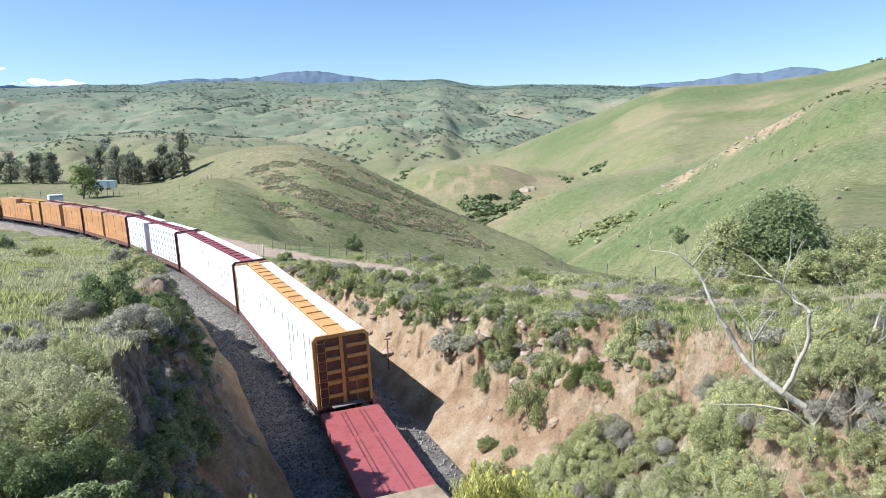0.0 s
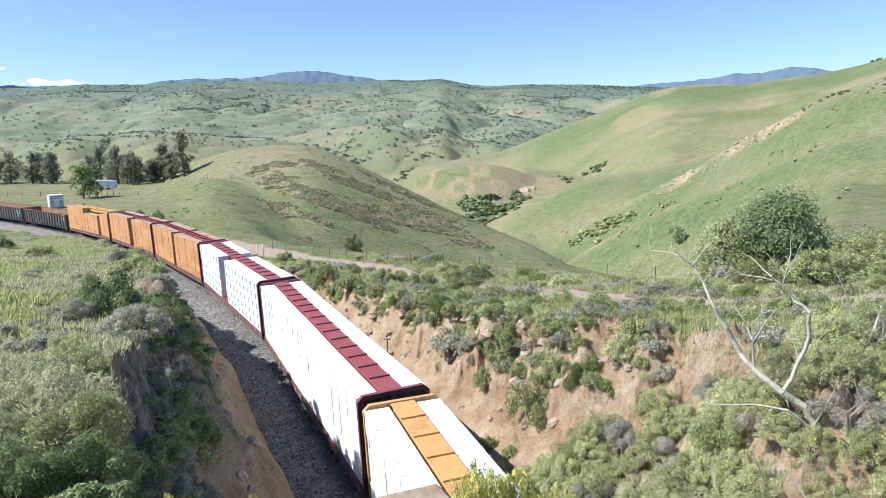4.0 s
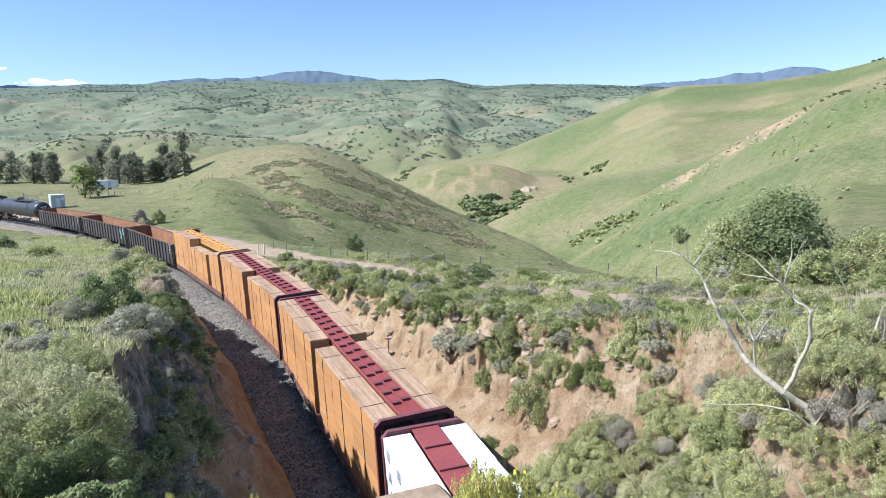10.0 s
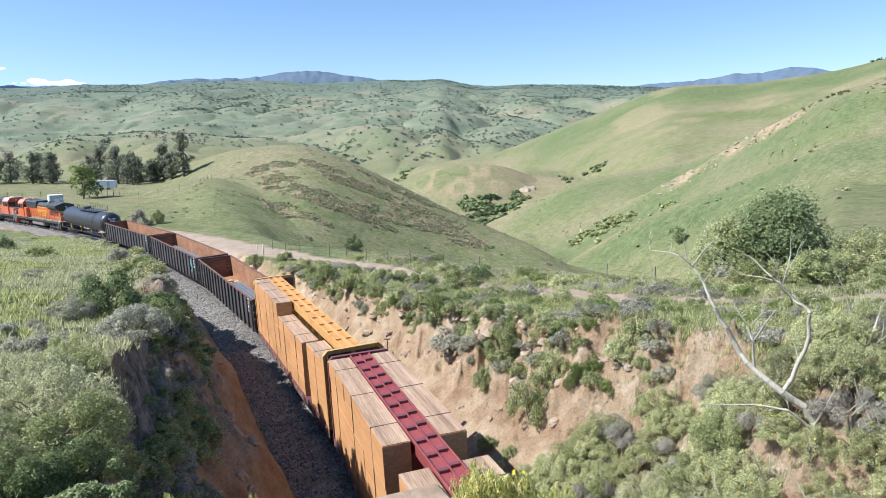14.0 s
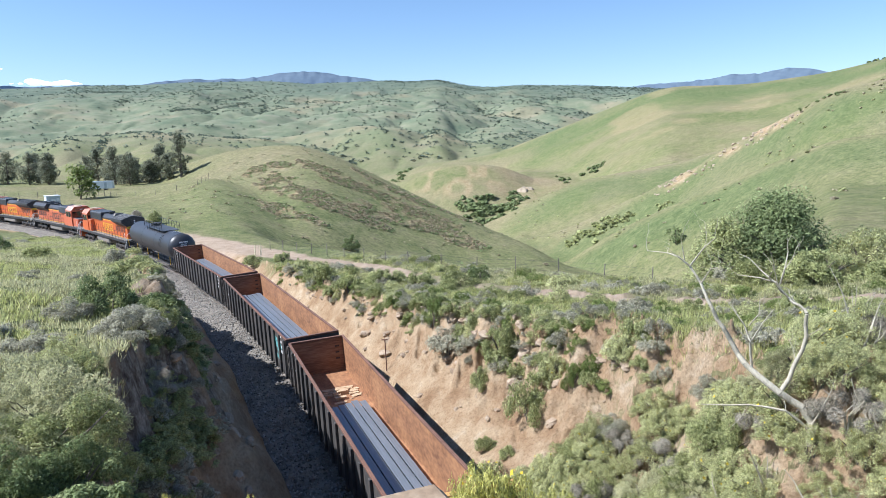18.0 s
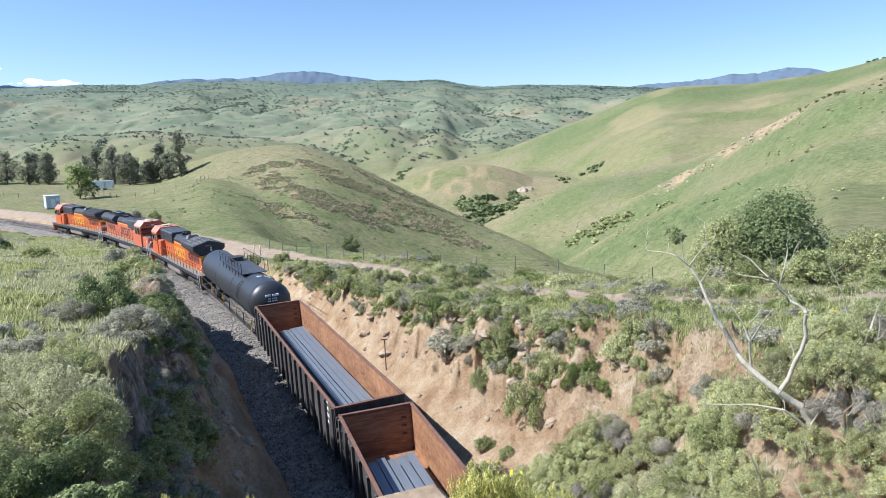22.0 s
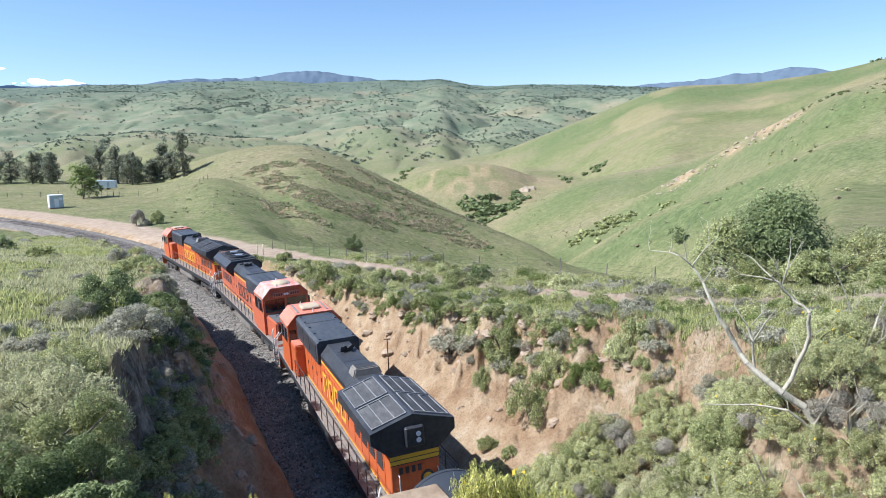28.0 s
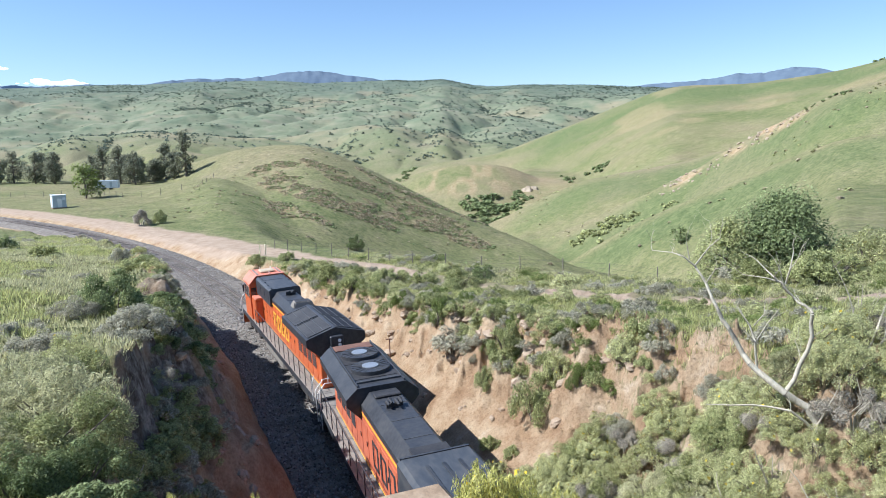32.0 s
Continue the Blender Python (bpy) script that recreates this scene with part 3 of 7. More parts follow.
def sheet(name, x, y, z, material, closed=False):
    """A grid of points as one smooth sheet."""
    ni, nj = x.shape
    me = bpy.data.meshes.new(name)
    idx = np.arange(ni * nj).reshape(ni, nj)
    a, b_, c, d = idx[:-1, :-1], idx[1:, :-1], idx[1:, 1:], idx[:-1, 1:]
    faces = np.stack([a, d, c, b_], -1).reshape(-1, 4)
    if closed:
        a, b_, c, d = idx[:-1, -1], idx[1:, -1], idx[1:, 0], idx[:-1, 0]
        faces = np.concatenate([faces, np.stack([a, d, c, b_], -1).reshape(-1, 4)])
    co = np.stack([x, y, z], -1).reshape(-1, 3)
    me.vertices.add(len(co))
    me.vertices.foreach_set("co", co.ravel())
    me.loops.add(faces.size)
    me.loops.foreach_set("vertex_index", faces.ravel())
    me.polygons.add(len(faces))
    me.polygons.foreach_set("loop_start", np.arange(0, faces.size, 4))
    me.polygons.foreach_set("use_smooth", np.ones(len(faces), bool))
    me.update(calc_edges=True)
    me.validate()
    me.materials.append(material)
    return me


def build_ground():
    # rings about the bridge: fine ahead of it, coarse behind
    ang = np.radians(np.concatenate([np.linspace(-40, 40, 560), np.linspace(41.5, 318.5, 110)]))
    rad = np.concatenate([np.geomspace(1.0, 10, 16)[:-1], np.geomspace(10, 75, 300)[:-1], np.geomspace(75, 480, 170)[:-1], np.geomspace(480, 2750, 250)[:-1], np.geomspace(2750, 4900, 14)])
    r, a = np.meshgrid(rad, ang, indexing="ij")
    x, y = r * np.sin(a), r * np.cos(a)
    z = ground(x.ravel(), y.ravel()).reshape(x.shape)
    me = sheet("ground", x, y, z, ground_material(), closed=True)
    soil, road, rock, dry, spur_shade = covers(x.ravel(), y.ravel())
    # the hazed colour takes over with distance from the bridge
    hazed = ease(np.hypot(x, y).ravel(), 800, 1500)
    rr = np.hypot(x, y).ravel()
    hazy_forest = 0.85 * ease(rr + 260 * fbm(x.ravel() / 300, y.ravel() / 300, 4, 93), 1850, 2450)
    for name, v in (("hazy_forest", hazy_forest), ("soil", soil), ("road", road), ("rock", rock), ("dry", dry), ("spur_shade", spur_shade), ("hazy_chaparral", hazed)):
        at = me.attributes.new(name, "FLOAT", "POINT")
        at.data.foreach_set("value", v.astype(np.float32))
    ob = tagged(new("ground", me), "grassy green hills with a sandy railway cutting and dirt road", "ground", kind="structure")
    return ob


build_ground()


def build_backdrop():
    """The last blue range beyond the hills, its haze painted as blue colour and glow."""
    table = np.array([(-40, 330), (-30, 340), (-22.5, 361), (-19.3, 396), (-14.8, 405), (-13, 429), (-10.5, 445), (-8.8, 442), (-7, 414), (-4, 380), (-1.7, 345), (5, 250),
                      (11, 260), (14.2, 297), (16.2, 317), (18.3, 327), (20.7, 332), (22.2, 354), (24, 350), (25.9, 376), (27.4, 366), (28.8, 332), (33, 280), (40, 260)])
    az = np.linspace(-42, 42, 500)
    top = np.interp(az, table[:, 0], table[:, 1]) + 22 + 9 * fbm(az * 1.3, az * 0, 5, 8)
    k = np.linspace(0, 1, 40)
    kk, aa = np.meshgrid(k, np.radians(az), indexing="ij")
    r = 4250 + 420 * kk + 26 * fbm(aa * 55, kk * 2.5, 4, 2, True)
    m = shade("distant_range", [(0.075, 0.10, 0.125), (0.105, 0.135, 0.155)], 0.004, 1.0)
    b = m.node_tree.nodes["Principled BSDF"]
    # a faint blue glow stands for the air haze before the range
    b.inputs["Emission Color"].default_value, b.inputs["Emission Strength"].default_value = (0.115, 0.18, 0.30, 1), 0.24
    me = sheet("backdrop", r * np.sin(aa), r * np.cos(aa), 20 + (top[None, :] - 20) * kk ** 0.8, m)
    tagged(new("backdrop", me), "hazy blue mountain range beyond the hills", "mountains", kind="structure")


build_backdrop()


# ---- building blocks ----
def part(name, bm, material, parent=None, label=""):
    """Links a bmesh as one mesh object, under its thing where one is given."""
    me = bpy.data.meshes.new(name)
    bm.to_mesh(me)
    bm.free()
    me.materials.append(material)
    ob = new(name, me)
    ob.parent = parent
    return tagged(ob, label)


def alike(name, me, parent, m):
    """One more piece on the same mesh."""
    ob = new(name, me)
    ob.parent = parent
    ob.matrix_basis = m
    return ob


def empty(name, label, category, group="", m=None):
    ob = new(name)
    if m is not None:
        ob.matrix_world = m
    return tagged(ob, label, category, group)


def box(bm, x0, x1, y0, y1, z0, z1, bevel=0.0):
    v = [bm.verts.new(p) for p in ((x0, y0, z0), (x1, y0, z0), (x1, y1, z0), (x0, y1, z0), (x0, y0, z1), (x1, y0, z1), (x1, y1, z1), (x0, y1, z1))]
    f = [bm.faces.new([v[i] for i in q]) for q in ((3, 2, 1, 0), (4, 5, 6, 7), (0, 1, 5, 4), (1, 2, 6, 5), (2, 3, 7, 6), (3, 0, 4, 7))]
    if bevel:
        edges = list({e for q in f for e in q.edges})
        bmesh.ops.bevel(bm, geom=edges, offset=bevel, segments=1, affect="EDGES")
    return v


def boxes(*rows, bevel=0.0):
    bm = bmesh.new()
    for r in rows:
        box(bm, *r, bevel=bevel)
    return bm


def prism(bm, outline, y0, y1):
    """An outline in x, z drawn out along y (given anticlockwise as seen from -y)."""
    a = [bm.verts.new((x, y0, z)) for x, z in outline]
    b = [bm.verts.new((x, y1, z)) for x, z in outline]
    bm.faces.new(a)
    bm.faces.new(b[::-1])
    for i in range(len(a)):
        j = (i + 1) % len(a)
        bm.faces.new((a[j], a[i], b[i], b[j]))
    return a, b


def tube(bm, p, q, r, seg=8, r2=None, caps=True):
    p, q = Vector(p), Vector(q)
    d = (q - p).normalized()
    side = d.orthogonal().normalized()
    up = d.cross(side)
    r2 = r if r2 is None else r2
    rings = []
    for c, rr in ((p, r), (q, r2)):
        rings.append([bm.verts.new(c + (side * math.cos(a) + up * math.sin(a)) * rr) for a in (2 * math.pi * i / seg for i in range(seg))])
    for i in range(seg):
        j = (i + 1) % seg
        bm.faces.new((rings[0][i], rings[0][j], rings[1][j], rings[1][i]))
    if caps:
        bm.faces.new(rings[0][::-1])
        bm.faces.new(rings[1])


def pipe(points, r, seg=6):
    """A bent rod through the points."""
    bm = bmesh.new()
    for p, q in zip(points[:-1], points[1:]):
        tube(bm, p, q, r, seg)
    return bm


def rod(points, r, seg=5):
    """A bent rod in one piece."""
    bm = bmesh.new()
    pts = [Vector(p) for p in points]
    rings = []
    for i, p in enumerate(pts):
        d = (pts[min(i + 1, len(pts) - 1)] - pts[max(i - 1, 0)]).normalized()
        side = d.cross(Vector((0, 1, 0))).normalized()
        up = d.cross(side)
        rings.append([bm.verts.new(p + (side * math.cos(a) + up * math.sin(a)) * r) for a in (2 * math.pi * k / seg for k in range(seg))])
    for a, b in zip(rings[:-1], rings[1:]):
        for k in range(seg):
            bm.faces.new((a[k], a[(k + 1) % seg], b[(k + 1) % seg], b[k]))
    return bm


def smooth(ob, angle=40):
    ob.data.polygons.foreach_set("use_smooth", [True] * len(ob.data.polygons))
    ob.data.set_sharp_from_angle(angle=radians(angle))
    return ob


def raw(name, verts, faces, material, parent=None, smooth_faces=False):
    """A mesh from arrays of equal-sided faces."""
    me = bpy.data.meshes.new(name)
    verts, faces = np.asarray(verts, np.float32), np.asarray(faces, np.int32)
    k = faces.shape[1]
    me.vertices.add(len(verts))
    me.vertices.foreach_set("co", verts.ravel())
    me.loops.add(faces.size)
    me.loops.foreach_set("vertex_index", faces.ravel())
    me.polygons.add(len(faces))
    me.polygons.foreach_set("loop_start", np.arange(0, faces.size, k))
    if smooth_faces:
        me.polygons.foreach_set("use_smooth", np.ones(len(faces), bool))
    me.update(calc_edges=True)
    me.materials.append(material)
    return me


# ---- track ----
def sweep(name, s0, s1, step, outline, material, thing_label, category, rough=0.0, kind="structure"):
    """An outline in u, h carried along the track."""
    ss = np.arange(s0, s1 + 0.01, step)
    x, y, z = [], [], []
    for u, h in outline:
        a, b, c = track_at(ss, u, h)
        x.append(a), y.append(b), z.append(c)
    x, y, z = np.array(x).T, np.array(y).T, np.array(z).T
    if rough:
        z = z + rough * fbm(x * 2.2, y * 2.2, 3, 51)
    me = sheet(name, x, y, z, material)
    return tagged(new(name, me), thing_label, category, kind=kind)


def build_track():
    bed = [(-4.5, -0.95), (-3.9, -0.66), (-3.4, -0.48), (-2.9, -0.36), (-2.4, -0.26), (-1.9, -0.20), (-1.0, -0.20), (0, -0.20), (1.0, -0.20), (1.9, -0.20), (2.4, -0.30), (3.0, -0.48), (3.6, -0.68), (4.2, -0.95)]
    sweep("ballast_bed", -60, 330, 0.5, bed, M["ballast"], "grey crushed stone ballast under the railway track", "ballast", rough=0.05)
    for side in (-1, 1):
        c = side * 0.753
        rail = [(c - 0.07, -0.17), (c - 0.07, -0.155), (c - 0.02, -0.14), (c - 0.02, -0.05), (c - 0.036, -0.04), (c - 0.036, -0.005), (c - 0.028, 0), (c + 0.028, 0), (c + 0.036, -0.005), (c + 0.036, -0.04), (c + 0.02, -0.05), (c + 0.02, -0.14), (c + 0.07, -0.155), (c + 0.07, -0.17)]
        sweep("rail", -60, 330, 1.0, rail, M["rail"], "rusty brown steel rail spiked to wooden ties", "rail")
    bm = boxes((-1.28, 1.28, -0.115, 0.115, -0.33, -0.165), bevel=0.012)
    me = bpy.data.meshes.new("tie")
    bm.to_mesh(me)
    bm.free()
    me.materials.append(M["tie"])
    ties = tagged(empty("track_ties", "weathered grey wooden railroad ties bedded in ballast", "railroad ties"), kind="structure")
    rng = random.Random(4)
    for i in range(290):
        s = 2 + i * 0.52
        x, y, z = track_at(s, rng.uniform(-0.04, 0.04), rng.uniform(-0.015, 0.005))
        alike("tie", me, ties, pose(x, y, z, 0, -BANK, math.degrees(np.interp(s, TS, TH)) + rng.uniform(-0.8, 0.8)))
    # loose stones on the shoulders
    g = np.random.default_rng(7)
    n = 20000
    s = 2 + 88 * g.random(n) ** 1.6
    u = np.where(g.random(n) < 0.62, g.uniform(-4.0, -1.0, n), g.uniform(-1.0, 3.6, n))
    h = np.interp(u, [a for a, _ in bed], [b for _, b in bed])
    x, y, z = track_at(s, u, h)
    size = 0.03 + 0.07 * g.random(n) ** 2
    base = np.array([(1, 0, 0), (-1, 0, 0), (0, 1, 0), (0, -1, 0), (0, 0, 1), (0, 0, -1)], float)
    v = base[None] * (size[:, None, None] * g.uniform(0.6, 1.3, (n, 6, 1)))
    a = g.random(n) * 6.28
    vx = v[..., 0] * np.cos(a)[:, None] - v[..., 1] * np.sin(a)[:, None] + x[:, None]
    vy = v[..., 0] * np.sin(a)[:, None] + v[..., 1] * np.cos(a)[:, None] + y[:, None]
    vz = v[..., 2] + z[:, None] + 0.02
    f = np.array([(0, 2, 4), (2, 1, 4), (1, 3, 4), (3, 0, 4), (2, 0, 5), (1, 2, 5), (3, 1, 5), (0, 3, 5)])
    faces = (f[None] + (np.arange(n) * 6)[:, None, None]).reshape(-1, 3)
    me = raw("ballast_stones", np.stack([vx, vy, vz], -1).reshape(-1, 3), faces, M["stone"])
    tagged(new("ballast_stones", me), "loose grey crushed stones on the ballast", "gravel", kind="stuff")


build_track()


# ---- the train: cars are built with y along the track (away from the bridge), x to the right, z up from the rail ----
def bogie(car, y, gauge_r=0.43):
    """A freight truck under a car: two side frames, a bolster, four wheels on two axles."""
    for x in (-0.99, 0.99):
        bm = bmesh.new()
        prism(bm, [(-1.25, 0.36), (-0.7, 0.30), (-0.35, 0.24), (0.35, 0.24), (0.7, 0.30), (1.25, 0.36), (1.25, 0.56), (0.75, 0.60), (0.4, 0.72), (-0.4, 0.72), (-0.75, 0.60), (-1.25, 0.56)], -0.07, 0.07)
        for v in bm.verts:
            v.co = Vector((x + v.co.y, y + v.co.x, v.co.z))
        part("side_frame", bm, M["steel_grime"], car)
    part("bolster", boxes((-0.95, 0.95, y - 0.2, y + 0.2, 0.45, 0.75), bevel=0.03), M["steel_grime"], car)
    for dy in (-0.88, 0.88):
        bm = bmesh.new()
        tube(bm, (-0.8, y + dy, gauge_r), (0.8, y + dy, gauge_r), 0.08, 8)
        for x in (-0.753, 0.753):
            tube(bm, (x - 0.065, y + dy, gauge_r), (x + 0.065, y + dy, gauge_r), gauge_r, 20)
        part("wheelset", bm, M["rail"], car)


def coupler(car, y, way):
    bm = boxes((-0.13, 0.13, min(y, y + way * 0.55), max(y, y + way * 0.55), 0.72, 0.98), bevel=0.03)
    part("coupler", bm, M["steel_grime"], car)


def ladder(car, x, y, z0, z1, n, material, width=0.42, along="x"):
    bm = bmesh.new()
    for i in range(n):
        z = z0 + (z1 - z0) * i / (n - 1)
        p, q = ((x, y, z), (x + width, y, z)) if along == "x" else ((x, y, z), (x, y + width, z))
        tube(bm, p, q, 0.014, 5)
    ends = ((x, y), (x + width, y)) if along == "x" else ((x, y), (x, y + width))
    for px, py in ends:
        tube(bm, (px, py, z0 - 0.1), (px, py, z1 + 0.1), 0.016, 5)
    return part("ladder", bm, material, car)


def underframe(car, length, material, deck=1.08, half=1.42, sill=None):
    h = length / 2
    part("deck", boxes((-half, half, -h, h, deck - 0.10, deck), bevel=0.01), material, car)
    part("centre_sill", boxes((-0.35, 0.35, -h + 0.4, h - 0.4, 0.55, deck - 0.10)), M["steel_grime"], car)
    for x in (-half, half - 0.06):
        part("side_sill", boxes((x, x + 0.06, -h, h, deck - 0.42, deck - 0.10)), sill or material, car)
    for y in (-h + 2.2, h - 2.2):
        bogie(car, y)
    coupler(car, -h, -1)
    coupler(car, h, 1)


def centerbeam(name, length, paint, label, top=4.72, style="plate", end_paint=None):
    """A centre-beam flatcar: deck, two end bulkheads, a centre truss with a top chord."""
    car = empty(name, label, "freight car", "centerbeam flatcars")
    end_paint = end_paint or paint
    h = length / 2
    underframe(car, length, M["red_dark"], sill=M["rust_dark"])
    deck = 1.08
    for i in range(round(length / 1.2)):
        y = -h + 0.6 + i * 1.2
        for x in (-1.46, 1.42):
            part("winch", boxes((x, x + 0.04, y - 0.10, y + 0.10, 0.80, 1.0)), M["walkway"], car)
    for y, way in ((-h, 1), (h, -1)):
        a, b = sorted((y, y + way * 0.16))
        for x in (-1.42, 1.28):
            part("end_post", boxes((x, x + 0.14, a, b, deck, top - 0.36), bevel=0.012), end_paint, car)
        bm = bmesh.new()
        prism(bm, [(-1.42, top - 0.36), (-1.28, top - 0.36), (-1.28, top - 0.30), (-1.12, top - 0.16), (1.12, top - 0.16), (1.28, top - 0.30), (1.28, top - 0.36), (1.42, top - 0.36), (1.42, top - 0.20), (1.2, top + 0.02), (-1.2, top + 0.02), (-1.42, top - 0.20)], a - 0.02, b + 0.02)
        part("end_header", bm, end_paint, car)
        part("end_centre_post", boxes((-0.09, 0.09, a, b, deck, top - 0.16), bevel=0.012), end_paint, car)
        c = (a + b) / 2
        part("end_sheet", boxes((-1.28, 1.28, c + way * 0.02, c + way * 0.055, deck, top - 0.16) if way > 0 else (-1.28, 1.28, c - 0.055, c - 0.02, deck, top - 0.16)), M["steel_grime"] if paint is not M["yellow"] else M["rust_dark"], car)
        for i, z in enumerate((1.55, 2.15, 2.75, 3.35, 3.95)):
            for x0, x1 in ((-0.80, -0.09), (0.25, 1.28)):
                yy = (a - 0.01, a + 0.10) if way > 0 else (b - 0.10, b + 0.01)
                part("end_rib", boxes((x0, x1, *yy, z + 0.06 * (i % 2), z + 0.18 + 0.06 * (i % 2)), bevel=0.01), end_paint, car)
        yy = a - 0.05 if way > 0 else b + 0.05
        ladder(car, -1.22, yy, 1.2, top - 0.35, 8, end_paint, 0.40)
        part("hand_brake_rail", pipe([(-1.3, yy, 2.45), (1.35, yy, 2.45)], 0.02), end_paint, car)
        part("brake_platform", boxes((-0.75, 0.85, *( (a - 0.45, a - 0.05) if way > 0 else (b + 0.05, b + 0.45)), 1.18, 1.22)), M["walkway"], car, "grey steel brake platform")
        part("brake_rail", pipe([(0.62, yy, 1.2), (0.62, yy, 2.4), (1.25, yy, 2.4), (1.25, yy, 1.2)], 0.02), end_paint, car)
    # centre truss
    bays = max(8, round(length / 1.55))
    y0, y1 = -h + 0.2, h - 0.2
    for x in (-0.36, 0.34):
        part("truss_chord", boxes((x, x + 0.03, y0, y1, top - 0.55, top - 0.06)), paint, car)
    if style == "plate":
        part("top_chord", boxes((-0.44, 0.44, y0, y1, top - 0.06, top - 0.02), bevel=0.008), paint, car)
        for i in range(1, bays):
            y = y0 + (y1 - y0) * i / bays
            part("chord_rib", boxes((-0.44, 0.44, y - 0.03, y + 0.03, top - 0.02, top + 0.045), bevel=0.01), M["red_dark"] if paint is M["red"] else end_paint, car)
    else:
        for x in (-0.44, 0.38):
            part("top_chord", boxes((x, x + 0.06, y0, y1, top - 0.10, top), bevel=0.008), paint, car)
        gold = paint is M["yellow"]
        part("chord_web", boxes((-0.38, 0.38, y0, y1, top - 0.12, top - 0.08)), M["chord_pan"] if gold else paint, car)
        part("centre_strip", boxes((-0.10, 0.10, y0, y1, top - 0.08, top - 0.01)) if gold else boxes((-0.03, 0.03, y0, y1, top - 0.08, top - 0.01)), paint, car)
        n = round(bays * (1.0 if gold else 1.35))
        for i in range(1, n):
            y = y0 + (y1 - y0) * i / n
            for x in (-0.36, 0.06):
                if gold:
                    part("chord_plate", boxes((x - 0.02, x + 0.32, y - 0.07, y + 0.07, top - 0.08, top - 0.005), bevel=0.006), paint, car)
                else:
                    part("chord_plate", boxes((x, x + 0.30, y - 0.02 + 0.2 * (x > 0), y + 0.16 + 0.2 * (x > 0), top - 0.075, top + 0.02), bevel=0.006), M["red_dark"], car)
    for i in range(0, bays + 1):
        y = y0 + (y1 - y0) * i / bays
        part("truss_post", boxes((-0.36, 0.36, y - 0.04, y + 0.04, deck, top - 0.5)), paint, car)
    return car


def lumber_pile(name, side, y0, y1, z1, packs, tiers, label, rng, split=True):
    """A stack of lumber packs on one side of a car's beam; each pack is a piece of it."""
    pile = empty(name, label, "lumber stack", "lumber stacks")
    xa, xb = (-1.38, -0.47) if side < 0 else (0.47, 1.38)
    z0 = 1.10
    for i in range(packs):
        a, b = y0 + (y1 - y0) * i / packs, y0 + (y1 - y0) * (i + 1) / packs
        for k in range(tiers):
            za, zb = z0 + (z1 - z0) * k / tiers, z0 + (z1 - z0) * (k + 1) / tiers
            jit = rng.uniform(-0.015, 0.015)
            part("pack", boxes((xa + jit, xb + jit, a + 0.006, b - 0.006, za + 0.006, zb), bevel=0.004), M["lumber"], pile)
        y = (a + b) / 2
        out = xa if side < 0 else xb
        s = -1 if side < 0 else 1
        part("strap", boxes((min(xa, out) - 0.01, max(xb, out) + 0.01, y - 0.02, y + 0.02, z1 + 0.03, z1 + 0.045)), M["strap"], pile)
        part("strap", boxes((min(out, out + s * 0.02), max(out, out + s * 0.02), y - 0.02, y + 0.02, z0, z1 + 0.03)), M["strap"], pile)
    for j in range(6):
        w = (xb - xa) / 6
        cut = y0 + (y1 - y0) * (0.5 + 0.12 * rng.uniform(-1, 1))
        for a, b in ((y0 + 0.02, cut - 0.006), (cut + 0.006, y1 - 0.02)):
            part("board", boxes((xa + w * j + 0.004, xa + w * (j + 1) - 0.004, a, b, z1, z1 + 0.025 + 0.008 * rng.random()), bevel=0.004), M["lumber_top"], pile)
    for y, e in ((y0, -0.006), (y1, 0.006)):
        part("end_grain", boxes((xa + 0.02, xb - 0.02, min(y + 0.012, y + 0.012 + e) - 0.01, max(y, y + e) + 0.0, z0 + 0.02, z1 - 0.02)), M["lumber_end"], pile)
    return pile


